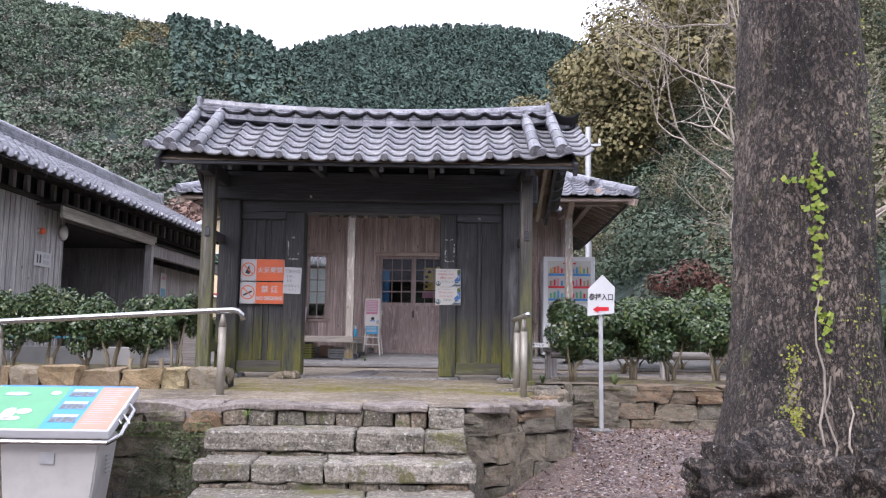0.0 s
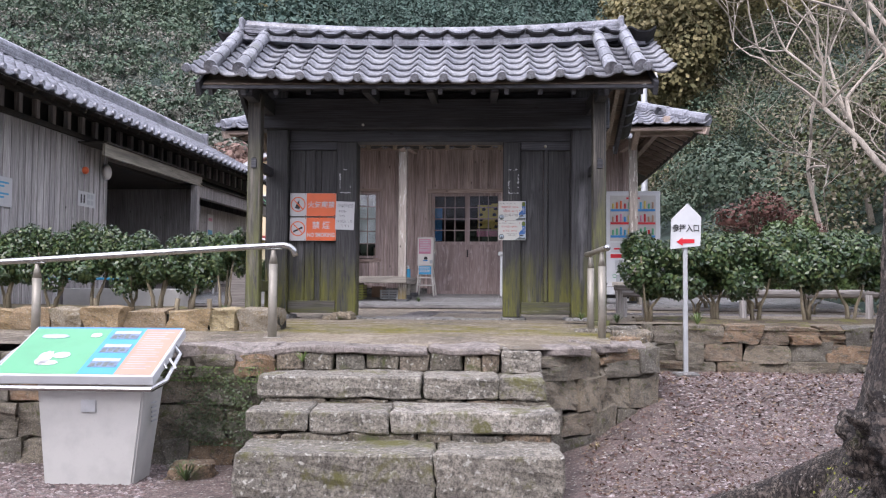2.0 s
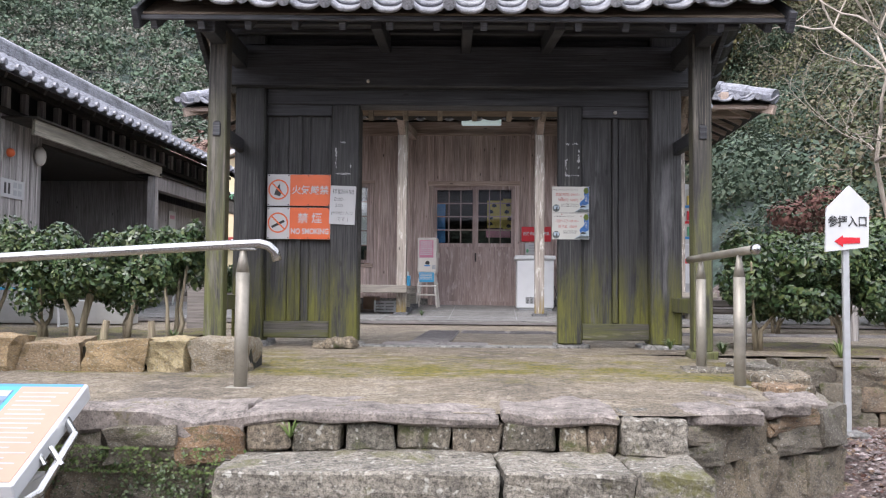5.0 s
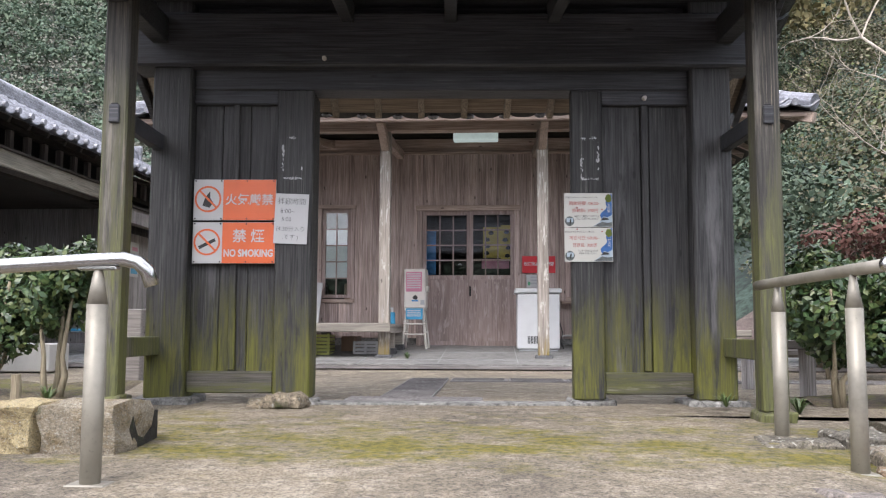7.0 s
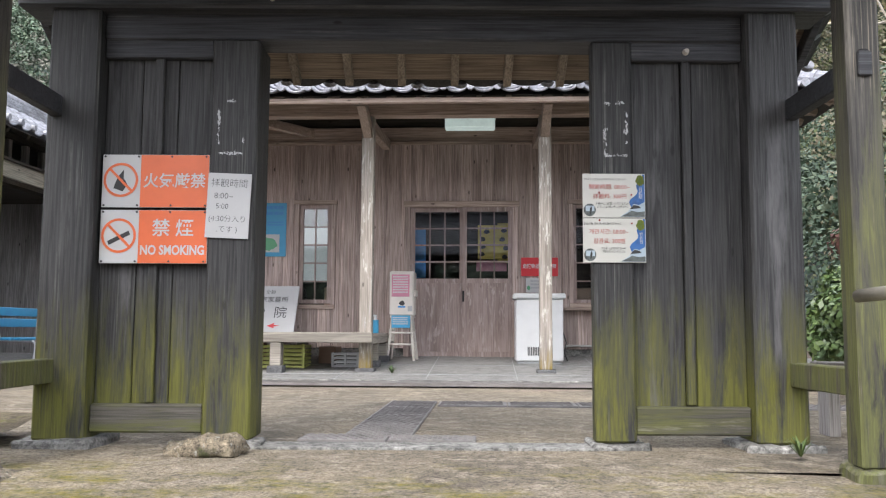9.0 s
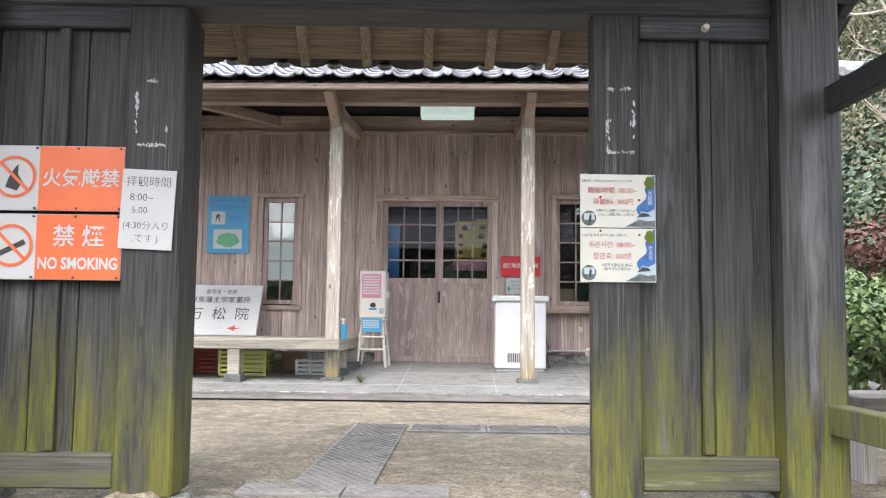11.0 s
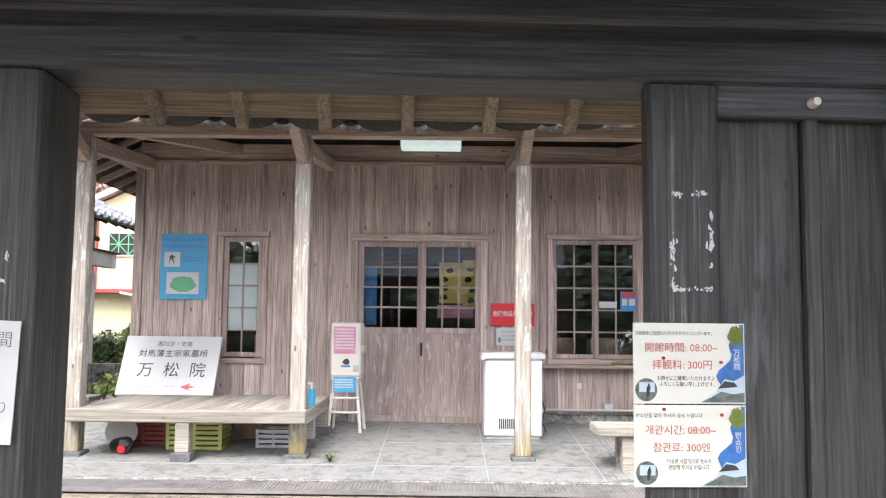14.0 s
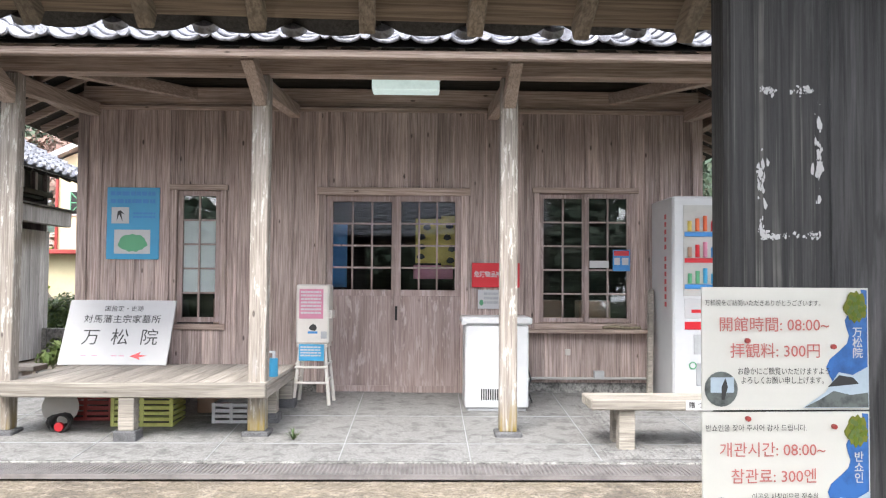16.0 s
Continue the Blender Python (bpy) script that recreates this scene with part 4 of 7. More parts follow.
def sash(name, label, x0, x1, z0, z1, cols, rows, y, fr=0.045, bar=0.016, mat="door", extra=None):
    t = thing(name, label, "window", kind="structure")
    part("stile", B(x0, x0 + fr, y, y + 0.035, z0, z1, 0.003), mat, t)
    part("stile", B(x1 - fr, x1, y, y + 0.035, z0, z1, 0.003), mat, t)
    part("rail", B(x0 + fr, x1 - fr, y + 0.001, y + 0.034, z0, z0 + fr, 0.003), mat, t)
    part("rail", B(x0 + fr, x1 - fr, y + 0.001, y + 0.034, z1 - fr, z1, 0.003), mat, t)
    ax0, ax1, az0, az1 = x0 + fr, x1 - fr, z0 + fr, z1 - fr
    for i in range(1, cols):
        xx = ax0 + (ax1 - ax0) * i / cols
        part("muntin", B(xx - bar / 2, xx + bar / 2, y + 0.004, y + 0.03, az0, az1, 0.002), mat, t)
    for i in range(1, rows):
        zz = az0 + (az1 - az0) * i / rows
        part("muntin", B(ax0, ax1, y + 0.006, y + 0.028, zz - bar / 2, zz + bar / 2, 0.002), mat, t)
    for i in range(cols):
        for j in range(rows):
            a, b = ax0 + (ax1 - ax0) * i / cols, ax0 + (ax1 - ax0) * (i + 1) / cols
            c, d = az0 + (az1 - az0) * j / rows, az0 + (az1 - az0) * (j + 1) / rows
            p = part("pane", B(a + 0.004, b - 0.004, y + 0.015, y + 0.019, c + 0.004, d - 0.004, 0), "glass", t)
            p.visible_shadow = False
            if extra and extra(i, j):
                part("paper_backing", B(a + 0.006, b - 0.006, y + 0.024, y + 0.027, c + 0.006, d - 0.006, 0), "shoji", t, "white paper behind the pane")
    return t


casing(-2.25, -1.71, 0.83, 2.25)
sash("window_1", "narrow wooden lattice window with papered lower panes", -2.19, -1.77, 0.90, 2.19, 2, 5, WY + 0.0, 0.05, 0.018, extra=lambda i, j: 1 <= j <= 3)
casing(1.31, 2.33, 0.86, 2.25)
sash("window_2", "wooden lattice sliding window sash", 1.365, 1.84, 0.92, 2.19, 2, 5, WY + 0.01, 0.045, 0.016)
sash("window_3", "wooden lattice sliding window sash with small notices", 1.81, 2.275, 0.92, 2.19, 2, 5, WY - 0.026, 0.045, 0.016)
part("sill_shelf", B(1.24, 2.45, WY - 0.16, WY + 0.02, 0.82, 0.86, 0.006), "siding_x", hall, "thin projecting counter shelf")
casing(-0.81, 0.665, 0.2, 2.235, 0.075, False)
for nm, x0, x1, yy in (("door_1", -0.735, -0.035, WY + 0.03), ("door_2", -0.06, 0.592, WY - 0.012)):
    d = sash(nm, "purplish-brown wooden sliding door with lattice glazing", x0, x1, 1.17, 2.16, 3, 4, yy, 0.06, 0.018)
    d["category"] = "door"
    part("door_panel", B(x0 + 0.06, x1 - 0.06, yy + 0.008, yy + 0.026, 0.29, 1.17, 0.003), "door", d)
    part("stile", B(x0, x0 + 0.06, yy, yy + 0.035, 0.21, 1.17, 0.003), "door", d)
    part("stile", B(x1 - 0.06, x1, yy, yy + 0.035, 0.21, 1.17, 0.003), "door", d)
    part("rail", B(x0 + 0.06, x1 - 0.06, yy + 0.001, yy + 0.034, 0.21, 0.29, 0.003), "door", d)
part("door_pull", B(-0.055, -0.03, WY - 0.022, WY - 0.01, 0.93, 1.07, 0.004), "black", hall, "small black iron pull")
part("threshold", B(-0.81, 0.665, WY - 0.06, WY + 0.1, 0.14, 0.212, 0.004), "siding_x", hall)

# porch posts, beams, braces
PX = (-3.02, -1.06, 0.90, 2.86)
for x in PX:
    part("porch_post", B(x - 0.068, x + 0.068, 5.22, 5.356, 0.14, 2.93, 0.008), "post", hall, "peeling pale square post stained at the foot")
    part("post_stone", B(x - 0.105, x + 0.105, 5.18, 5.39, 0.07, 0.145, 0.01), "granite", hall, "dark granite post stone")
    part("knee", beam(bmesh.new(), (x, 5.24, 2.74), (x, 4.70, 2.96), 0.095, 0.13), "siding_y", hall)
    part("tie", beam(bmesh.new(), (x, 5.36, 2.86), (x, 6.98, 2.99), 0.10, 0.13), "siding_y", hall)
part("porch_beam", B(-3.95, 3.85, 5.215, 5.36, 2.932, 3.065, 0.008), "siding_x", hall)
part("porch_beam_edge", B(-4.0, 3.9, 4.46, 4.53, 2.875, 2.93, 0.006), "siding_x", hall)
EY, EZ, RYB, RZB, EX0, EX1 = 4.42, 2.935, 8.4, 4.635, -3.98, 3.92
SL = (RZB - EZ) / (RYB - EY)
for i in range(26):
    x = -3.85 + i * 0.31
    y1 = min(RYB, EY + min(x - EX0, EX1 - x) + 0.25)
    y1 = min(y1, 7.1)
    part("rafter", beam(bmesh.new(), (x, EY + 0.12, EZ + SL * 0.12 - 0.06), (x, y1, EZ + SL * (y1 - EY) - 0.06), 0.05, 0.07), "siding_y", hall)
XM = (EX0 + EX1) / 2
bm = bmesh.new()
c0, c1, c2, c3 = (EX0, EY), (EX1, EY), (EX1, 12.4), (EX0, 12.4)
rp = [(XM - 0.3, RYB), (XM + 0.3, RYB)]
for off in (0.0, 0.03):
    pv = [bm.verts.new((*p, EZ + off)) for p in (c0, c1, c2, c3)] + [bm.verts.new((*p, RZB + off)) for p in rp]
    for f in ((0, 1, 5, 4), (1, 2, 5), (2, 3, 4, 5), (3, 0, 4)):
        bm.faces.new([pv[k] for k in f])
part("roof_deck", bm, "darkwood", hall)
mats = []
ln = math.hypot(RYB - EY, RZB - EZ)
for rr in range(int(ln / COURSE) + 1):
    s = rr * COURSE
    t = s / ln
    y = (EY - 0.06) + (RYB - EY) * t
    x = EX0 - 0.05
    while x < EX1:
        if x > EX0 - 0.06 + (y - EY) * 0.97 and x + PITCH < EX1 + 0.06 - (y - EY) * 0.97:
            mats.append(slope_matrix(x, EY - 0.06, EZ + 0.04, RYB, RZB + 0.04, s, False))
        x += PITCH
# side slopes
for sx, ex in ((1, EX1), (-1, EX0)):
    e = (RZB - EZ) / (abs(ex - XM) - 0.3)
    for rr in range(18):
        s = rr * COURSE * 0.92
        yy = EY
        while yy < 12.3:
            lo = EY + s * 0.99
            if yy > lo and yy + PITCH < 12.4 - s * 0.99:
                d = Vector((-sx, 0, e)).normalized()
                right = Vector((0, 1, 0)) * sx
                m = Matrix((right, d, right.cross(d))).transposed().to_4x4()
                m.translation = Vector((ex + sx * 0.05, yy if sx > 0 else yy + PITCH, EZ + 0.04)) + d * (rr * COURSE)
                mats.append(m)
            yy += PITCH
tiles_joined("roof_tiles", mats, "tile", hall)
for k in range(29):
    x = EX0 - 0.05 + k * PITCH
    bm = bmesh.new()
    cyl(bm, (x, EY - 0.085, EZ + 0.075), 0.042, 0.04, 14, None, Matrix.Rotation(radians(90), 4, "X"))
    part("eave_disc", bm, "tile", hall)
for ex in (EX1, EX0):
    a, b = Vector((ex, EY, EZ + 0.09)), Vector((XM + (0.3 if ex > 0 else -0.3), RYB, RZB + 0.1))
    for k in range(14):
        p, q = a.lerp(b, k / 14), a.lerp(b, (k + 1.05) / 14)
        part("hip_roll", tube(bmesh.new(), (p, q), 0.10, 12, 0.09), "tile", hall)
    part("hip_rafter", beam(bmesh.new(), (ex, EY + 0.02, EZ - 0.08), (ex - math.copysign(2.6, ex), EY + 2.6, EZ - 0.08 + 2.6 * SL), 0.08, 0.12), "siding_y", hall)
    s = 1 if ex > 0 else -1
    part("side_beam", B(ex - s * 0.62 - 0.05, ex - s * 0.62 + 0.05, EY + 0.1, 12.2, 3.0, 3.12, 0.006), "siding_y", hall)
    for k in range(14):
        y = EY + 0.35 + k * 0.42
        part("rafter", beam(bmesh.new(), (ex - s * 0.1, y, EZ - 0.02), (ex - s * min(1.2, y - EY), y, EZ - 0.02 + SL * min(1.2, y - EY)), 0.05, 0.07), "siding_x", hall)
for a, b in (((-2.66, 5.37, 3.0), (-2.06, 6.97, 3.15)), ((2.62, 5.37, 3.0), (2.1, 6.97, 3.15))):
    part("diagonal_tie", beam(bmesh.new(), a, b, 0.09, 0.11), "siding_y", hall)
# pale panel above the door; a faint emission is added to keep it bright
lamp = thing("pale_panel", "pale rectangular panel above the door, given a faint glow", "lamp")
part("body", B(-0.27, 0.37, 6.3, 6.5, 3.19, 3.23), "white", lamp)
part("panel_face", B(-0.26, 0.36, 6.28, 6.5, 3.06, 3.19, 0.012), "panelglow", lamp)

# porch paving
bm = bmesh.new()
vs = [bm.verts.new(p) for p in ((-16, 4.5, 0.06), (12, 4.5, 0.06), (12, 7.05, 0.235), (-16, 7.05, 0.235), (-16, 4.5, -0.1), (12, 4.5, -0.1))]
bm.faces.new(vs[:4])
bm.faces.new((vs[4], vs[5], vs[1], vs[0]))
solid("porch_floor", bm, "porch", "grey concrete porch floor under the eaves", "floor", kind="structure")

# ---------- annex on the left ----------
AX = -6.0
annex = thing("annex", "grey weathered board annex with a long tiled roof", "building")
r = random.Random(8)
y = -2.5
while y < 4.5:
    w = min(r.uniform(0.14, 0.2), 4.5 - y)
    part("board", B(AX - 0.05, AX + 0.004 * r.random(), y + 0.002, y + w - 0.002, 0.05, 2.66, 0.003), "annex", annex)
    part("batten", B(AX, AX + 0.018, y - 0.016, y + 0.016, 0.05, 2.65, 0.003), "annex", annex)
    y += w
y = 8.2
while y < 12.8:
    w = min(r.uniform(0.14, 0.2), 12.8 - y)
    part("board", B(AX - 0.05, AX + 0.004 * r.random(), y + 0.002, y + w - 0.002, 0.05, 2.1, 0.003), "annex", annex)
    y += w
# black back wall and dark ceiling: colour stands for the recess's deep shade
part("recess_shade_wall", B(AX - 2.6, AX - 2.5, 4.4, 8.4, 0.0, 2.45), "black", annex, "inner wall of the recess, coloured black to stand for deep shade")
part("recess_side", B(AX - 2.6, AX, 4.42, 4.5, 0.0, 2.45), "annex", annex)
part("recess_side", B(AX - 2.6, AX, 8.2, 8.28, 0.0, 2.45), "annex", annex)
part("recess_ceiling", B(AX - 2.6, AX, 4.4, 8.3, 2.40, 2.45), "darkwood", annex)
part("back_wall", B(AX - 3.6, AX - 3.5, -2.5, 12.8, 0.0, 3.0), "annex", annex)
part("end_wall", B(AX - 3.5, AX - 0.05, -2.55, -2.5, 0.0, 3.0), "annex", annex)
part("end_wall", B(AX - 3.5, AX - 0.05, 12.8, 12.85, 0.0, 3.0), "annex", annex)
part("recess_head", B(AX - 0.05, AX, 4.5, 8.2, 2.45, 2.66, 0.004), "annex_x", annex)
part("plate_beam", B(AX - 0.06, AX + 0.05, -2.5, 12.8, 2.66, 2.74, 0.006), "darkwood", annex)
# black backing paints the shade between the struts
part("frieze_shade", B(AX - 0.16, AX - 0.1, -2.5, 12.8, 2.62, 3.1), "black", annex)
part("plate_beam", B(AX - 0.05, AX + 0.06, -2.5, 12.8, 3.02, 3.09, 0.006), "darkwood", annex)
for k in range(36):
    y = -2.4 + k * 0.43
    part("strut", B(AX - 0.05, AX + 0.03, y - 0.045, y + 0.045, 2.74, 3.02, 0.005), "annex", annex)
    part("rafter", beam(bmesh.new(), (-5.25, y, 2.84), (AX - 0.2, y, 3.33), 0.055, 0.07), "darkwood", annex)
part("porch_fascia", B(-5.62, -5.57, 3.55, 7.7, 2.39, 2.59, 0.006), "annex_y", annex, "pale weathered fascia board of the little porch")
part("porch_roof", B(-6.0, -5.52, 3.5, 7.75, 2.59, 2.62, 0.004), "darkwood", annex)
part("porch_post", B(-5.72, -5.58, 7.45, 7.59, 0.0, 2.39, 0.006), "annex", annex)
part("porch_beam", B(-5.75, -5.6, 7.6, 12.7, 2.17, 2.42, 0.006), "annex", annex)
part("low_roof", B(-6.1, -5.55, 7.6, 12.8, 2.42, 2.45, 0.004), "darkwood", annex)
AEX, AEZ, ARX, ARZ = -5.15, 2.86, -7.5, 4.08
mats = []
d = Vector((ARX - AEX, 0, ARZ - AEZ))
ln = d.length
d.normalize()
right = Vector((0, 1, 0))
rot = Matrix((right, d, right.cross(d))).transposed().to_4x4()
for rr in range(int(ln / COURSE) + 1):
    for c in range(57):
        m = rot.copy()
        m.translation = Vector((AEX, -2.6 + c * PITCH, AEZ + 0.02)) + d * rr * COURSE
        mats.append(m)
tiles_joined("roof_tiles", mats, "tile", annex)
bm = bmesh.new()
for sgn in (0,):
    q = [(AEX + 0.02, -2.6, AEZ - 0.03), (AEX + 0.02, 13.1, AEZ - 0.03), (ARX, 13.1, ARZ - 0.03), (ARX, -2.6, ARZ - 0.03), (-9.9, 13.1, AEZ - 0.03), (-9.9, -2.6, AEZ - 0.03)]
    v = [bm.verts.new(p) for p in q]
    bm.faces.new(v[:4])
    bm.faces.new((v[3], v[2], v[4], v[5]))
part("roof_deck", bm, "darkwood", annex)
for k in range(57):
    bm = bmesh.new()
    cyl(bm, (AEX + 0.03, -2.6 + k * PITCH, AEZ + 0.065), 0.04, 0.04, 10, None, Matrix.Rotation(radians(90), 4, "Y"))
    part("eave_disc", bm, "tile", annex)
for k in range(4):
    part("ridge_course", B(ARX - 0.16 + 0.015 * k, ARX + 0.16 - 0.015 * k, -2.6, 12.5, ARZ + 0.0 + k * 0.05, ARZ + 0.045 + k * 0.05, 0.006), "tile", annex)
part("ridge_cap", tube(bmesh.new(), ((ARX, -2.6, ARZ + 0.22), (ARX, 12.5, ARZ + 0.22)), 0.075, 12), "tile", annex)
part("ridge_end", B(ARX - 0.2, ARX + 0.2, 12.5, 12.6, ARZ - 0.05, ARZ + 0.3, 0.02), "tile", annex)

# ---------- woods on the hills ----------
def woods(name, label, mat, pts, rad, n, leaf, conifer=False, seed=1):
    r = np.random.default_rng(seed)
    C, N, S = [], [], []
    for (x, y, z), rd in zip(pts, rad):
        if conifer:
            hgt = rd * 2.6
            t = r.random(n) ** 0.7
            ang = r.random(n) * 2 * np.pi
            rr = rd * (1.05 - t) * (0.75 + 0.3 * r.random(n))
            p = np.stack([x + rr * np.cos(ang), y + rr * np.sin(ang), z + t * hgt], 1)
            nn = np.stack([np.cos(ang), np.sin(ang), 0.9 + 0 * ang], 1)
        else:
            ps, ns = [], []
            k = 5
            for j in range(k):
                o = r.normal(0, 0.42, 3) * rd
                o[2] = abs(o[2]) * 0.8
                a, b = blob_points((x + o[0], y + o[1], z + rd * 0.55 + o[2]), np.array([0.62, 0.62, 0.5]) * rd * r.uniform(0.7, 1.1), n // k, r)
                ps.append(a)
                ns.append(b)
            p, nn = np.concatenate(ps), np.concatenate(ns)
            nn = nn + np.array([0, 0, 0.4])
        C.append(p)
        N.append(nn)
        S.append(np.full(len(p), leaf * rd))
    v, f = leaves(np.concatenate(C), np.concatenate(N), np.concatenate(S), 0.34, 1.4, seed)
    return tagged(mesh_from(name, v, f, mat), label, "forest", kind="stuff")


def scatter(n, xr, yr, cond, r):
    x, y = r.uniform(*xr, n * 6), r.uniform(*yr, n * 6)
    k = cond(x, y)
    x, y = x[k][:n], y[k][:n]
    return np.stack([x, y, ground_z(x, y)], 1)


r = np.random.default_rng(11)
pts = scatter(9500, (-125, 95), (95, 290), lambda x, y: (np.abs(x / y + 0.06) < 0.34) & (ground_z(x, y) > 12), r)
woods("conifer_hillside", "blue-green conifer forest on the far mountain, haze put into its colour", "leaf_conifer", pts, r.uniform(1.1, 2.0, len(pts)), 34, 0.34, True, 2)
pts = scatter(6200, (-130, -10), (42, 172), lambda x, y: (x / y < -0.13) & (x / y > -0.8), r)
sel, hu = r.random(len(pts)), (pts[:, 0] - 1.2) / (pts[:, 1] + 10)
golden = (hu > -0.43) & (hu < -0.25) & (pts[:, 1] > 112) & (sel > 0.35) & (np.sin(pts[:, 0] * 0.31) > -0.1)
greys = ~golden & ((sel > 0.72) | ((pts[:, 1] < 95) & (sel > 0.3)) | ((pts[:, 1] > 135) & (sel > 0.45)))
greens = ~golden & ~greys
woods("forest_hillside", "dark evergreen broadleaf forest on the hillside", "leaf_dark", pts[greens], r.uniform(0.9, 1.9, greens.sum()), 75, 0.21, False, 3)
woods("grey_scrub_hillside", "grey leafless scrub on the hillside", "leaf_grey", pts[greys], r.uniform(0.7, 1.5, greys.sum()), 80, 0.18, False, 4)
woods("yellow_trees", "yellow-brown tree crowns high on the ridge", "leaf_olive", pts[golden], r.uniform(0.9, 1.7, golden.sum()), 90, 0.2, False, 5)
pts = scatter(60, (-17, -7), (26, 44), lambda x, y: (x / y < -0.26) & (x / y > -0.46), r)
woods("pink_scrub", "pinkish leafless cherry scrub behind the annex", "leaf_pink", pts, r.uniform(1.0, 1.9, len(pts)), 260, 0.12, False, 6)
pts = scatter(40, (-16, -5), (17, 30), lambda x, y: (x / y < -0.2) & (x / y > -0.62), r)
woods("lime_shrubs", "yellow-green shrubs behind the annex roof", "leaf_bright", pts, r.uniform(0.9, 1.7, len(pts)), 320, 0.13, False, 7)
# unseen trees added behind the walker to darken reflections and soften front light
pts = scatter(60, (-30, 30), (-42, -25), lambda x, y: y < -18, r)
woods("trees_behind", "unseen dark trees added behind the walker to darken reflections", "leaf_dark", pts, r.uniform(3.0, 5.0, len(pts)), 1500, 0.10, False, 15)
# right-hand slope
pts = scatter(170, (4.6, 30), (4.0, 48), lambda x, y: (x > 5.2 - 0.06 * y) & (x / (y + 10) < 0.75), r)
woods("slope_evergreens", "dense dark evergreen shrubs on the slope", "leaf_dark", pts, r.uniform(0.8, 1.8, len(pts)), 1100, 0.055, False, 8)
pts = scatter(260, (5.5, 30), (5.0, 48), lambda x, y: (x > 5.8) & (x / (y + 10) < 0.75), r)
woods("slope_scrub", "tangled grey-brown scrub on the slope", "leaf_scrub", pts, r.uniform(0.8, 1.7, len(pts)), 1000, 0.05, False, 9)
pts = scatter(64, (6, 34), (24, 62), lambda x, y: (x / y > 0.12) & (x / y < 0.6), r)
pts[:, 2] += 1.5 + r.uniform(0.0, 1.0, len(pts)) * (pts[:, 1] - 20) * 0.30
woods("olive_trees", "large olive-brown tree crowns above the slope", "leaf_olive", pts, r.uniform(2.2, 4.0, len(pts)), 3400, 0.05, False, 10)

# ---------- writing and prints ----------
def text(s, parent, x, z, h, mat, y, align="LEFT", bold=0.0, squeeze=1.0, spacing=1.0, line=1.0):
    """Lettering facing -y, x and z of its start (or centre), h: height of a capital square."""
    c = bpy.data.curves.new("lettering", "FONT")
    c.body, c.size, c.align_x, c.align_y, c.offset, c.space_character, c.space_line = s, h, align, "CENTER", bold * h, spacing, line
    c.resolution_u = 3
    o = bpy.data.objects.new("lettering", c)
    scene.collection.objects.link(o)
    bpy.context.view_layer.update()
    me = bpy.data.meshes.new_from_object(o.evaluated_get(bpy.context.evaluated_depsgraph_get()))
    bpy.data.objects.remove(o)
    bpy.data.curves.remove(c)
    me.name = "lettering"
    me.materials.clear()
    me.materials.append(M[mat])
    ob = new("lettering", me)
    ob.parent = parent
    ob.matrix_basis = pose(x, y, z, 90, 0, 0) @ Matrix.Diagonal((squeeze, 1, 1, 1))
    return ob


def poly(pts, y, th=0.002):
    """A flat sheet facing -y from plan points (x, z)."""
    bm = bmesh.new()
    f = bm.faces.new([bm.verts.new((a, y, b)) for a, b in pts])
    f.normal_update()
    if f.normal.y > 0:
        f.normal_flip()
    r = bmesh.ops.extrude_face_region(bm, geom=[f])
    for v in r["geom"]:
        if isinstance(v, bmesh.types.BMVert):
            v.co.y += th
    bmesh.ops.recalc_face_normals(bm, faces=bm.faces[:])
    return bm


def disc(cx, cz, rx, rz, y, n=28, wob=0.0):
    return poly([(cx + rx * (1 + wob * math.sin(5 * k)) * math.cos(k * math.tau / n), cz + rz * (1 + wob * math.cos(3 * k)) * math.sin(k * math.tau / n)) for k in range(n)], y)


def ring(cx, cz, r, w, y, n=32):
    bm = bmesh.new()
    a = [bm.verts.new((cx + (r - w) * math.cos(k * math.tau / n), y, cz + (r - w) * math.sin(k * math.tau / n))) for k in range(n)]
    b = [bm.verts.new((cx + r * math.cos(k * math.tau / n), y, cz + r * math.sin(k * math.tau / n))) for k in range(n)]
    for k in range(n):
        bm.faces.new((a[k], b[k], b[(k + 1) % n], a[(k + 1) % n]))
    return bm


def bars(parent, x, z, w, h, rows, mat, y, seed=0):
    """Small unreadable print: rows of short bars."""
    r = random.Random(seed)
    for k in range(rows):
        zz = z - h * k / rows
        xx = x
        while xx < x + w * 0.97:
            ww = min(r.uniform(0.05, 0.2) * w, x + w - xx)
            part("print", B(xx, xx + ww * 0.85, y, y + 0.001, zz - h / rows * 0.55, zz, 0), mat, parent)
            xx += ww


# ---------- notices on the gate ----------
def gthing(name, label, cat):
    return thing(name, label, cat, GATE)


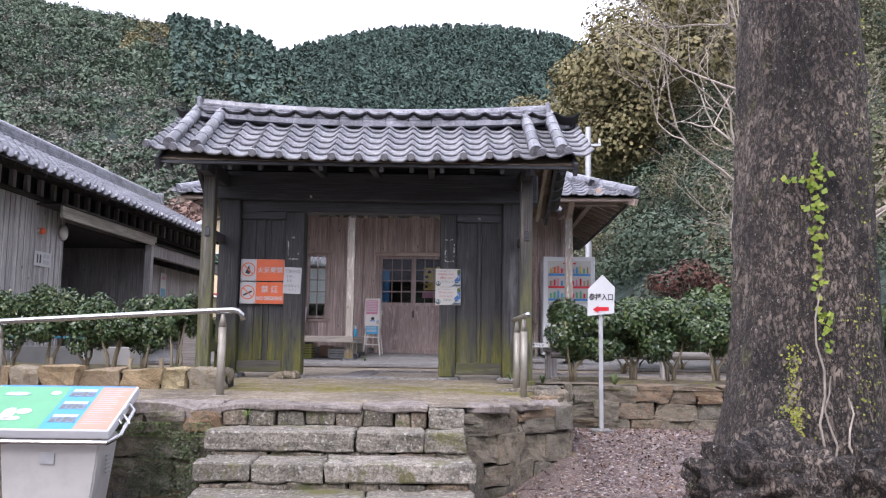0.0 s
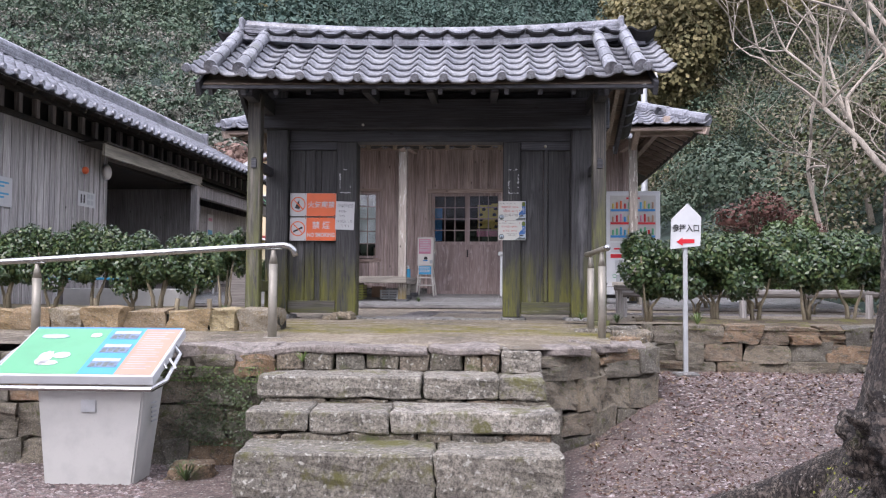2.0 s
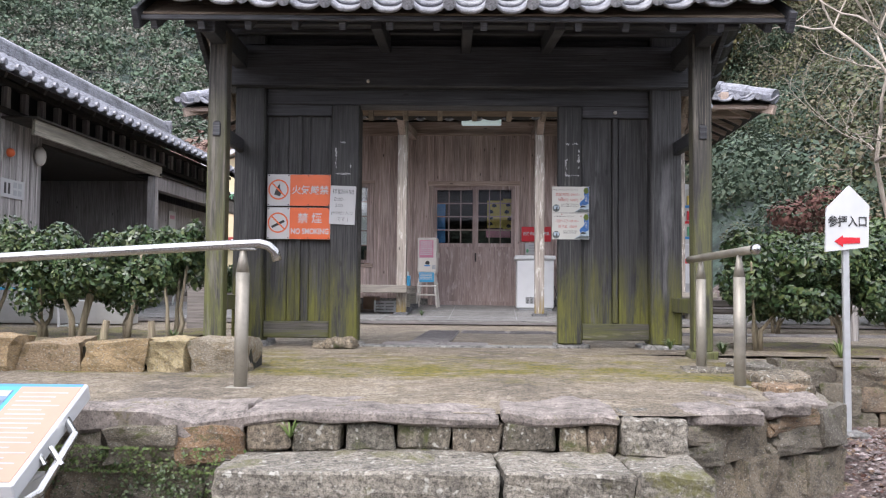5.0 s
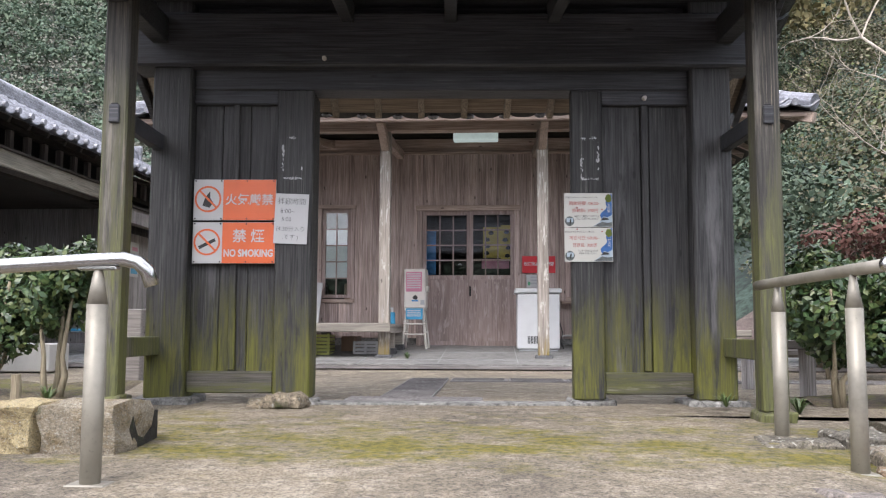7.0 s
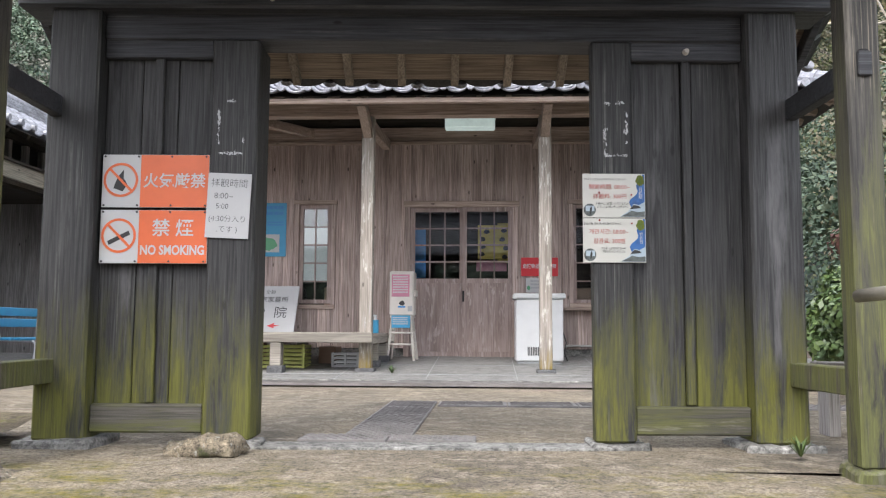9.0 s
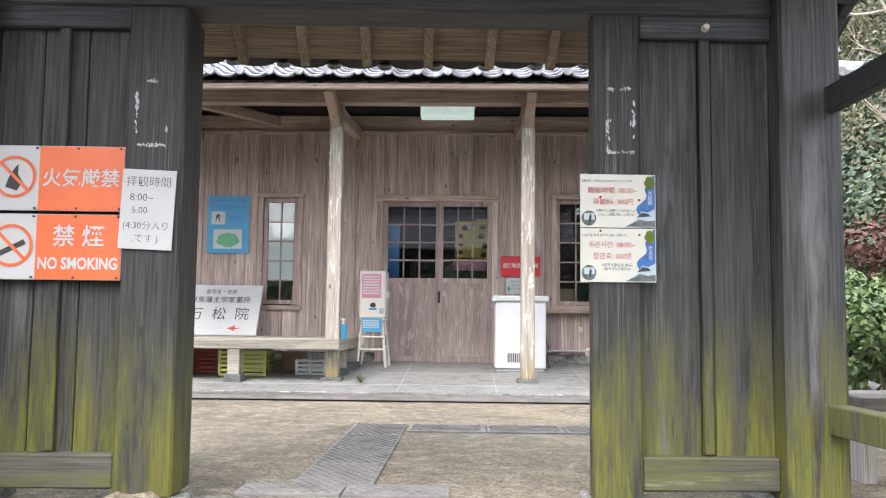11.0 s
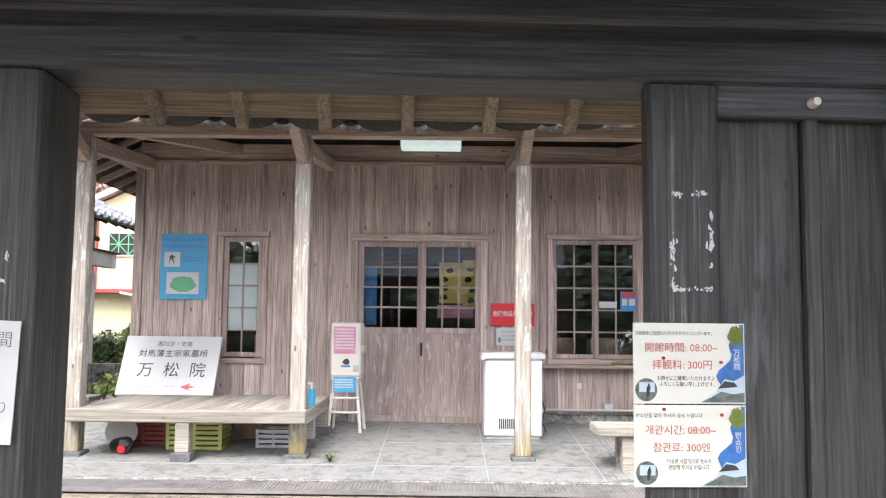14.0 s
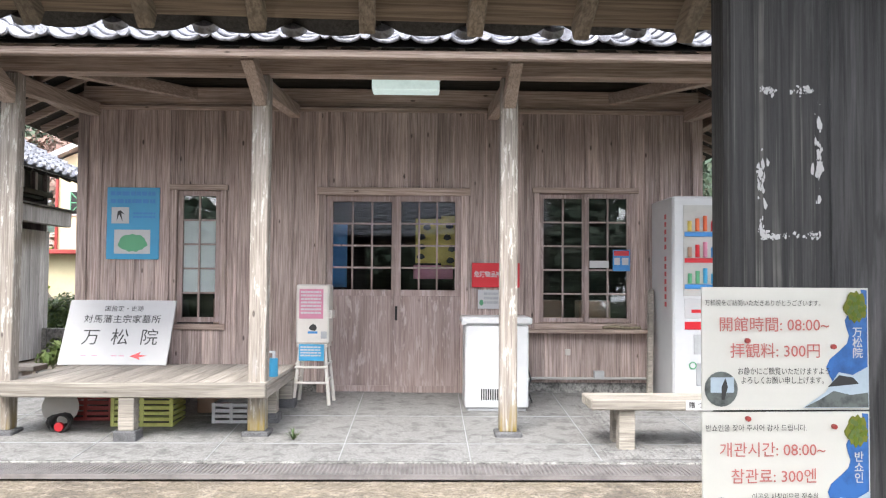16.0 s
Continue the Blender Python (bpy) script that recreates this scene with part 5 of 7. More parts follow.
for z0, kanji, lower, big in ((1.122, "火気厳禁", "", 0.075), (0.854, "禁 煙", "NO SMOKING", 0.088)):
    s = gthing("prohibition_sign", "weathered orange and white metal prohibition sign", "sign")
    s["group"] = "fire warning signs"
    part("plate", B(-1.573, -1.06, -0.004, 0.002, z0, z0 + 0.256, 0.002), "paper", s)
    part("orange_field", B(-1.388, -1.062, -0.0065, -0.0045, z0 + 0.002, z0 + 0.254, 0), "orange", s, "faded orange field")
    cx, cz = -1.482, z0 + 0.132
    part("flame" if not lower else "cigarette", poly([(cx - 0.035, cz - 0.04), (cx + 0.01, cz - 0.055), (cx + 0.03, cz - 0.02), (cx + 0.012, cz + 0.01), (cx + 0.012, cz + 0.05), (cx - 0.012, cz + 0.02), (cx - 0.026, cz - 0.012)], -0.006) if not lower else beam(bmesh.new(), (cx - 0.05, -0.005, cz - 0.035), (cx + 0.05, -0.005, cz + 0.015), 0.003, 0.02, 0), "ink", s)
    part("ban_ring", ring(cx, cz, 0.083, 0.012, -0.0075), "orange", s)
    part("ban_bar", beam(bmesh.new(), (cx - 0.055, -0.0085, cz + 0.055), (cx + 0.055, -0.0085, cz - 0.055), 0.0015, 0.012, 0), "orange", s)
    text(kanji, s, -1.225, z0 + (0.125 if not lower else 0.165), big, "paper", -0.0085, "CENTER", 0.012)
    if lower:
        text(lower, s, -1.225, z0 + 0.062, 0.062, "paper", -0.0085, "CENTER", 0.03, 0.78)
    for a in (-1.56, -1.40, -1.24, -1.075):
        for b in (z0 + 0.01, z0 + 0.246):
            part("nail", cyl(bmesh.new(), (a, -0.007, b), 0.005, 0.006, 8, None, Matrix.Rotation(radians(90), 4, "X")), "rubber", s)

s = thing("handwritten_notice", "handwritten white paper notice in a clear sleeve", "notice", GATE @ pose(-0.96, -0.024, 1.13, 0, 2.0, 0))
part("sheet", B(-0.103, 0.103, -0.002, 0.003, -0.155, 0.155, 0), "paper", s)
text("拝観時間", s, 0.0, 0.105, 0.044, "ink", -0.0035, "CENTER", -0.012)
text("8:00~", s, -0.07, 0.045, 0.04, "ink", -0.0035, "LEFT", -0.012)
text("5:00", s, -0.06, -0.005, 0.036, "ink", -0.0035, "LEFT", -0.012)
text("(4:30分入り", s, 0.0, -0.065, 0.036, "ink", -0.0035, "CENTER", -0.012)
text(".です )", s, 0.0, -0.115, 0.036, "ink", -0.0035, "CENTER", -0.012)

s = gthing("opening_hours_notice", "two laminated printed sheets with opening hours", "notice")
for k, (z0, a, b, c2, v) in enumerate(((1.084, "開館時間: 08:00~", "拝観料: 300円", "お静かにご観覧いただけますよう\nよろしくお願い申し上げます。", "万\n松\n院"), (0.87, "개관시간: 08:00~", "참관료: 300엔", "이곳은 사찰이므로 정숙히\n관람해 주시길 바랍니다.", "반\n쇼\n인"))):
    y = -0.022
    sh = part("sheet", B(0.724, 1.021, y, y + 0.004, z0, z0 + 0.2105, 0), "laminate", s)
    edge = [(1.018, z0 + 0.004), (0.905 + 0.03, z0 + 0.004)] + [(0.972 + 0.011 * math.sin(t * 15) - 0.028 * math.cos(t * 3.1), z0 + 0.02 + 0.188 * t) for t in [i / 14 for i in range(15)]] + [(1.018, z0 + 0.207)]
    part("blue_margin", poly(edge, y - 0.002, 0.0015), "notice_blue", sh)
    part("flower_photo", disc(0.997, z0 + 0.178, 0.02, 0.026, y - 0.0035, 26, 0.14), "leaf_lime", sh)
    for q in range(16):
        part("petal", disc(0.997 + 0.016 * math.cos(q * 2.4) * (q / 16) ** 0.5, z0 + 0.178 + 0.021 * math.sin(q * 2.4) * (q / 16) ** 0.5, 0.004, 0.005, y - 0.005, 7, 0.1), "leaf_bright" if q % 2 else "leaf_light", sh)
    part("temple_photo", poly([(0.90, z0 + 0.004), (1.018, z0 + 0.004), (1.018, z0 + 0.075), (0.99, z0 + 0.06), (0.965, z0 + 0.065), (0.94, z0 + 0.03)], y - 0.0045, 0.001), "photo_sky", sh)
    part("garden_in_photo", poly([(0.902, z0 + 0.005), (1.017, z0 + 0.005), (1.017, z0 + 0.03), (0.985, z0 + 0.026), (0.955, z0 + 0.033), (0.93, z0 + 0.018)], y - 0.005, 0.0004), "photo_dark", sh)
    part("roof_in_photo", poly([(0.945, z0 + 0.04), (1.0, z0 + 0.045), (0.99, z0 + 0.056), (0.965, z0 + 0.06)], y - 0.0055, 0.001), "ink", sh)
    part("room_photo", disc(0.757, z0 + 0.036, 0.029, 0.03, y - 0.002, 20), "photo_dark", sh)
    part("window_in_photo", B(0.738, 0.779, y - 0.0026, y - 0.0021, z0 + 0.03, z0 + 0.056, 0), "photo_sky", sh)
    part("crane_in_photo", poly([(0.757, z0 + 0.018), (0.762, z0 + 0.018), (0.768, z0 + 0.04), (0.764, z0 + 0.055), (0.757, z0 + 0.04)], y - 0.003, 0.001), "ink", sh)
    text("万松院をご訪問いただきありがとうございます。" if k == 0 else "반쇼인을 찾아 주시어 감사 드립니다.", sh, 0.728, z0 + 0.183, 0.0112 if k == 0 else 0.0125, "ink", y - 0.003, "LEFT", 0, 0.86 if k == 0 else 0.95)
    text(a, sh, 0.752, z0 + 0.145, 0.027, "redink", y - 0.003, "LEFT", 0.003, 1.0)
    text(b, sh, 0.772, z0 + 0.100, 0.027, "redink", y - 0.003, "LEFT", 0.003, 1.0)
    text(c2, sh, 0.868, z0 + 0.058, 0.0135, "ink", y - 0.003, "CENTER", 0, 0.82, 1.0, 1.15)
    text(v, sh, 0.998, z0 + 0.115, 0.019, "paper", y - 0.006, "CENTER", 0.01, 1, 1, 0.95)
    for a2, b2 in ((0.802, 0.119 if k == 0 else 0.2), (0.955, 0.109 if k == 0 else 0.186)):
        part("pin", cyl(bmesh.new(), (a2, y - 0.006, z0 + b2), 0.0045, 0.006, 10, None, Matrix.Rotation(radians(90), 4, "X")), "plastic_red", sh, "rusty drawing pin")

for x0, x1 in ((0.835, 0.94), (-1.02, -0.9)):
    s = gthing("tape_residue", "flaked white tape residue in a rectangle", "stain")
    r = random.Random(int(x0 * 100))
    bm = bmesh.new()
    spots = [(r.choice("lllrrrbbbtt"), r.random()) for _ in range(26)]
    for k in range(260):
        side, at = r.choice(spots)
        a, b = min(1.0, max(0.0, at + r.gauss(0, 0.05))), r.gauss(0, 0.0035)
        px, pz = {"l": (x0 + b, 1.39 + 0.25 * a), "r": (x1 + b, 1.39 + 0.25 * a), "b": (x0 + (x1 - x0) * a, 1.385 + b), "t": (x0 + (x1 - x0) * a, 1.64 + b)}[side]
        q = r.uniform(0.0005, 0.003) * r.choice((0.6, 1.0, 1.6))
        n = r.randint(5, 8)
        tall = 2.6 if side in "lr" else 1.1
        vs = [bm.verts.new((px + q * r.uniform(0.4, 1.4) * math.cos(j * math.tau / n), -0.0135 - 0.00001 * k, pz + q * r.uniform(0.4, 1.4) * tall * math.sin(j * math.tau / n))) for j in range(n)]
        bm.faces.new(vs)
    fl = part("flakes", bm, "paper", s)
    tagged(fl, "white tape flakes", kind="stuff")

# insulator knobs and a web on the lintel
for x in (-0.76, 1.235):
    part("wire_knob", cyl(bmesh.new(), (x, -0.012 if x > 0 else -0.11, 1.90 if x > 0 else 2.12), 0.016, 0.03, 12, 0.011, Matrix.Rotation(radians(90), 4, "X")), "cream", gate, "small pale ceramic wire knob")

# loose rock by the door post
st = solid("loose_rock", stone_block(bmesh.new(), -0.17, 0.17, -0.1, 0.1, -0.03, 0.06, 3.3, 0.04), "stone", "rough grey rock beside the door post", "rock", smooth=True)
st.matrix_world = GATE @ pose(-0.98, -0.25, 0.01, 0, 0, -8)

# ---------- court fittings ----------
def grating(name, label, x0, x1, y0, y1, z, nx, ny, mat="grate"):
    bm = bmesh.new()
    for k in range(nx + 1):
        x = x0 + (x1 - x0) * k / nx
        box(bm, x - 0.006, x + 0.006, y0, y1, z, z + 0.018)
    for k in range(ny + 1):
        y = y0 + (y1 - y0) * k / ny
        box(bm, x0, x1, y - 0.006, y + 0.006, z, z + 0.0155)
    g = thing(name, label, "drain", kind="structure")
    part("bars", bm, mat, g)
    part("channel", B(x0, x1, y0, y1, z - 0.012, z + 0.003, 0), "ink", g)
    for a, b in ((y0 - 0.02, y0 - 0.006), (y1 + 0.006, y1 + 0.02)):
        part("edge_strip", B(x0, x1, a, b, z - 0.01, z + 0.02, 0), "grate", g)
    return g


grating("porch_drain", "long steel drain grating along the porch edge", -6.0, 6.0, 4.13, 4.46, 0.035, 400, 9)
bm = bmesh.new()
box(bm, -9, 9, 4.465, 4.51, -0.02, 0.064, 0.005)
solid("porch_kerb", bm, "concrete", "pale concrete kerb along the porch", "kerb", kind="structure")


def checker_plate(name, label, x0, x1, y0, y1, z):
    g = thing(name, label, "drain cover", kind="structure")
    n = max(1, round((y1 - y0) / 0.5)) if y1 - y0 > x1 - x0 else max(1, round((x1 - x0) / 0.5))
    for k in range(n):
        bm = bmesh.new()
        if y1 - y0 > x1 - x0:
            a, b, c, d = x0, x1, y0 + (y1 - y0) * k / n + 0.004, y0 + (y1 - y0) * (k + 1) / n - 0.004
        else:
            a, b, c, d = x0 + (x1 - x0) * k / n + 0.004, x0 + (x1 - x0) * (k + 1) / n - 0.004, y0, y1
        box(bm, a, b, c, d, z - 0.03, z, 0.003)
        i = 0
        yy = c + 0.03
        while yy < d - 0.02:
            xx = a + 0.03 + (0.025 if i % 2 else 0)
            while xx < b - 0.02:
                box(bm, xx - 0.013, xx + 0.013, yy - 0.006, yy + 0.006, z - 0.001, z + 0.006)
                xx += 0.05
            yy += 0.04
            i += 1
        part("plate", bm, "grate", g)
    return g


checker_plate("court_drain_cover", "grey ribbed drain cover strip across the court", -0.46, -0.11, 0.30, 2.5, 0.016)
checker_plate("court_drain_cover", "grey ribbed drain cover strip along the court", -0.09, 6.0, 2.14, 2.48, 0.018)
checker_plate("gate_drain_cover", "ribbed cover strip behind the gate sill", -0.66, 0.22, 0.14, 0.36, 0.014)
bm = box(bmesh.new(), -0.84, 0.78, -0.08, 0.12, -0.02, 0.013, 0.004)
t = solid("gate_sill", bm, "concrete", "flat worn concrete gate sill", "sill", kind="structure")
t.matrix_world = GATE
# tactile strips on the porch floor
def porch_strip(x0, x1, y0, y1):
    bm = bmesh.new()
    box(bm, x0, x1, y0, y1, 0, 0.004)
    xx = x0 + 0.03
    while xx < x1 - 0.01:
        yy = y0 + 0.03
        while yy < y1 - 0.01:
            cyl(bm, (xx, yy, 0.006), 0.011, 0.006, 8)
            yy += 0.05
        xx += 0.05
    t = solid("tactile_paving", bm, "porch", "ribbed grey tactile paving strip", "paving", kind="structure")
    t.matrix_world = pose(0, 0, porch_z(y0) - math.tan(0.0675) * y0 * 0 + 0.004) @ Matrix.Translation((0, y0, 0)) @ Matrix.Rotation(0.0675, 4, "X") @ Matrix.Translation((0, -y0, 0))


porch_strip(1.55, 3.6, 4.56, 4.86)
porch_strip(1.62, 1.9, 4.88, 6.4)
# thin pale joints of the paving
bm = bmesh.new()
for k in range(-5, 7):
    x = -0.35 + k * 0.92
    box(bm, x - 0.003, x + 0.003, 4.52, 6.9, 0, 0.003)
for y in (4.98, 5.9):
    box(bm, -6, 6, y - 0.003, y + 0.003, 0, 0.003)
for v in bm.verts:
    v.co.z += 0.06 + 0.0686 * (v.co.y - 4.5) + 0.0012
solid("paving_joints", bm, "grey", "thin pale joints in the porch paving", "paving", kind="structure")

# ---------- porch furniture ----------
deck = thing("porch_deck", "low weathered plank deck on short legs", "bench")
n = 15
for k in range(n):
    x0 = -3.02 + 2.05 * k / n
    part("plank", B(x0 + 0.003, x0 + 2.05 / n - 0.003, 5.10, 6.66, 0.49, 0.522, 0.004), "bench_y", deck)
part("front_rail", B(-3.04, -0.955, 5.03, 5.1, 0.42, 0.53, 0.008), "bench", deck)
part("end_rail", B(-1.02, -0.957, 5.1, 6.66, 0.41, 0.49, 0.006), "bench_y", deck)
part("end_rail", B(-3.03, -2.97, 5.1, 6.66, 0.41, 0.49, 0.006), "bench_y", deck)
for x, y in ((-2.0, 5.1), (-1.0, 6.3), (-2.95, 6.3), (-2.0, 6.4), (-1.04, 5.72)):
    leg = part("leg", B(x - 0.06, x + 0.06, y - 0.06, y + 0.06, porch_z(y) + 0.07, 0.42, 0.006), "bench", deck)
    part("foot_stone", B(x - 0.085, x + 0.085, y - 0.085, y + 0.085, porch_z(y) - 0.01, porch_z(y) + 0.072, 0.008), "granite", deck)

SB = thing("temple_name_board", "large white board with black brush lettering leaning on the wall", "sign", pose(-2.635, 6.47, 0.527, -27, 0, 0))
part("panel", B(-0.5, 0.5, 0.0, 0.022, 0, 0.66, 0.004), "paper", SB)
text("国指定・史跡", SB, 0.02, 0.565, 0.062, "ink", -0.003, "CENTER", 0, 0.95, 1.1)
text("対馬藩主宗家墓所", SB, 0.02, 0.455, 0.088, "ink", -0.003, "CENTER", 0.006, 1.0, 1.06)
for ch, cx in (("万", -0.24), ("松", 0.03), ("院", 0.30)):
    text(ch, SB, cx, 0.265, 0.175, "ink", -0.003, "CENTER", 0.0, 0.98)
part("red_arrow", poly([(0.15, 0.085), (0.25, 0.13), (0.235, 0.1), (0.31, 0.09), (0.235, 0.075), (0.25, 0.05)], -0.003), "red", SB, "faded red arrow")
for a in (-0.3, -0.2, -0.02, 0.05):
    part("worn_print", B(a, a + 0.05, -0.002, -0.001, 0.085, 0.093, 0), "pink", SB)

tk = thing("ticket_machine", "small cream ticket machine on a white stool", "ticket machine", pose(-0.775, 6.42, porch_z(6.4), 0, 0, -4))
part("case", B(-0.15, 0.15, -0.09, 0.14, 0.55, 1.09, 0.015), "cream", tk)
part("poster", B(-0.12, 0.10, -0.096, -0.0905, 0.78, 1.05, 0.002), "pink", tk, "pink printed price sheet")
bars(tk, -0.105, 1.03, 0.19, 0.22, 7, "paper", -0.098, 3)
part("emblem", disc(0.01, 0.70, 0.035, 0.03, -0.094, 16, 0.2), "ink", tk)
part("sticker", B(-0.04, 0.05, -0.094, -0.091, 0.645, 0.665, 0), "blue", tk)
part("slot", B(0.08, 0.135, -0.096, -0.091, 0.60, 0.665, 0.003), "grey", tk, "grey coin return")
part("side_box", B(0.15, 0.175, -0.05, 0.08, 0.78, 0.86, 0.006), "cream", tk)
part("blue_card", B(-0.115, 0.115, -0.115, -0.108, 0.40, 0.55, 0.002), "lblue", tk, "blue instruction card")
bars(tk, -0.1, 0.53, 0.19, 0.1, 4, "paper", -0.117, 5)
part("stool_seat", B(-0.14, 0.14, -0.1, 0.14, 0.52, 0.55, 0.006), "cream", tk)
for sx, sy in ((-1, -1), (1, -1), (-1, 1), (1, 1)):
    part("leg", beam(bmesh.new(), (0.11 * sx, 0.02 + 0.08 * sy, 0.53), (0.165 * sx, 0.02 + 0.13 * sy, 0.0), 0.028, 0.028), "cream", tk)
for z in (0.2, 0.34):
    part("stretcher", beam(bmesh.new(), (-0.15, -0.1, z), (0.15, -0.1, z), 0.02, 0.022), "cream", tk)
    part("stretcher", beam(bmesh.new(), (-0.14, -0.1, z + 0.03), (-0.14, 0.13, z + 0.03), 0.02, 0.022), "cream", tk)
    part("stretcher", beam(bmesh.new(), (0.14, -0.1, z + 0.03), (0.14, 0.13, z + 0.03), 0.02, 0.022), "cream", tk)

for dx, mt, hh, lab in ((0.0, "lblue", 0.15, "blue hand sanitizer bottle with a white pump"), (-0.07, "white", 0.13, "small clear plastic spray bottle on the deck")):
    bt = thing("sanitizer_bottle", lab, "bottle", pose(-1.0 + dx * 1.3, 5.62 + dx, 0.522))
    part("bottle", cyl(bmesh.new(), (0, 0, hh / 2), 0.038, hh, 16, 0.034), mt, bt, smooth=False)
    part("neck", cyl(bmesh.new(), (0, 0, hh + 0.02), 0.014, 0.04, 10), "white", bt)
    part("pump", B(-0.035, 0.012, -0.01, 0.01, hh + 0.04, hh + 0.06, 0.003), "white", bt)

fz = thing("chest_freezer", "white upright-front chest freezer with a black vent", "freezer", pose(0.88, 6.08, porch_z(6.15)))
part("body", B(-0.28, 0.28, 0.0, 0.52, 0.03, 0.76, 0.012), "white", fz)
part("lid", B(-0.31, 0.31, -0.025, 0.54, 0.765, 0.83, 0.015), "white", fz)
part("handle", B(-0.315, -0.27, -0.05, -0.02, 0.76, 0.80, 0.006), "white", fz)
for k in range(9):
    part("vent_slot", B(-0.14 + 0.02 * k, -0.128 + 0.02 * k, -0.003, 0.004, 0.10, 0.20, 0), "ink", fz)
part("plinth", B(-0.26, 0.26, 0.02, 0.5, 0.0, 0.03), "grey", fz)
cb = thing("power_cable", "black power cable hanging behind the freezer", "cable")
part("cable", tube(bmesh.new(), [(1.2, 6.6, 0.55), (1.23, 6.5, 0.42), (1.2, 6.45, 0.3), (1.24, 6.48, 0.2), (1.2, 6.5, 0.17)], 0.008, 6), "rubber", cb)

s = thing("hazard_sign", "red sign with white lettering on the boards", "sign")
part("plate", B(0.70, 1.17, WY - 0.028, WY - 0.022, 1.26, 1.50, 0.002), "red", s)
text("危険物品持込厳禁", s, 0.935, 1.385, 0.062, "paper", WY - 0.030, "CENTER", 0.02, 0.86)
s = thing("paper_notice", "small white paper notice below the red sign", "notice")
part("sheet", B(0.76, 0.97, WY - 0.024, WY - 0.02, 1.05, 1.235, 0), "paper", s)
bars(s, 0.82, 1.21, 0.14, 0.13, 3, "grey", WY - 0.026, 8)
part("green_mark", disc(0.795, 1.11, 0.02, 0.03, WY - 0.026, 14), "green", s)

s = thing("blue_poster", "bright blue weathered information poster on the boards", "poster")
part("sheet", B(-2.875, -2.365, WY - 0.026, WY - 0.02, 1.51, 2.215, 0.001), "lblue", s)
bars(s, -2.84, 2.175, 0.44, 0.15, 2, "blue", WY - 0.029, 11)
part("figure_panel", B(-2.83, -2.66, WY - 0.029, WY - 0.0265, 1.86, 2.02, 0), "paper", s)
part("figure", poly([(-2.78, 1.88), (-2.755, 1.95), (-2.72, 1.88), (-2.735, 1.96), (-2.70, 1.95), (-2.745, 1.99), (-2.77, 1.975)], WY - 0.031), "ink", s)
bars(s, -2.62, 1.97, 0.22, 0.07, 2, "blue", WY - 0.029, 12)
part("map_panel", B(-2.80, -2.45, WY - 0.029, WY - 0.0265, 1.565, 1.80, 0), "paper", s)
part("map_green", disc(-2.62, 1.67, 0.14, 0.085, WY - 0.031, 24, 0.08), "green", s)

vm = thing("vending_machine", "tall white drinks vending machine with red lettering", "vending machine", pose(2.47, 6.18, porch_z(6.25)))
part("cabinet", B(0, 0.98, 0.02, 0.72, 0.06, 1.92, 0.012), "white", vm)
part("front_frame", B(0.0, 0.98, -0.02, 0.02, 0.06, 1.92, 0.015), "white", vm)
part("display_recess", B(0.09, 0.90, -0.024, -0.0205, 1.02, 1.84, 0.002), "plinth", vm, "pale display window")
r = random.Random(2)
for row in range(3):
    z = 1.60 - 0.235 * row
    part("shelf", B(0.1, 0.89, -0.034, -0.0245, z - 0.045, z - 0.005, 0.002), "blue" if row != 1 else "red", vm, "price strip")
    for k in range(11):
        x = 0.12 + k * 0.07
        part("can", cyl(bmesh.new(), (x + 0.026, -0.03, z + 0.048 + 0.012 * (k % 3)), 0.019, 0.09 + 0.024 * (k % 3), 12), r.choice(("yellow", "orange", "green", "lblue", "blue", "red", "sand", "pink")), vm)
part("header_logo", B(0.38, 0.62, -0.026, -0.0245, 1.775, 1.805, 0), "red", vm, "red maker's mark")
part("red_band", B(0.1, 0.9, -0.026, -0.0205, 0.72, 0.79, 0.002), "red", vm)
part("panel", B(0.1, 0.9, -0.026, -0.0205, 0.82, 1.0, 0.002), "paper", vm)
part("panel_logo", B(0.16, 0.5, -0.028, -0.0265, 0.87, 0.90, 0), "red", vm)
part("coin_panel", B(0.18, 0.50, -0.028, -0.0205, 0.50, 0.68, 0.004), "galv", vm)
part("delivery_flap", B(0.2, 0.8, -0.03, -0.0205, 0.22, 0.42, 0.006), "grey", vm)
part("recycling_mark", ring(0.17, 0.40, 0.035, 0.01, -0.0275), "green", vm)
part("foot", B(0.02, 0.96, 0.05, 0.7, 0.0, 0.06), "ink", vm)
for k, z in enumerate((1.75, 1.68, 1.61, 1.54, 1.47, 1.36, 1.29, 1.22, 1.15, 1.08, 1.01, 0.94)):
    part("side_letter", B(-0.002, -0.0005, 0.20, 0.26, z - 0.022, z + 0.022, 0), "red", vm, "bar of red side lettering")
lp = thing("leaning_boards", "thin wooden boards leaning on the vending machine", "boards")
for k in range(3):
    part("board", beam(bmesh.new(), (2.36 + 0.02 * k, 6.55 + 0.1 * k, 0.2), (2.42 + 0.01 * k, 6.72 + 0.06 * k, 1.25), 0.05, 0.014), "bench", lp)

bn = thing("plank_bench", "weathered thick-plank bench with square legs", "bench")
part("seat", B(1.46, 3.25, 4.76, 4.95, 0.38, 0.46, 0.01), "bench", bn)
part("seat", B(1.46, 3.25, 4.965, 5.16, 0.382, 0.46, 0.01), "bench", bn)
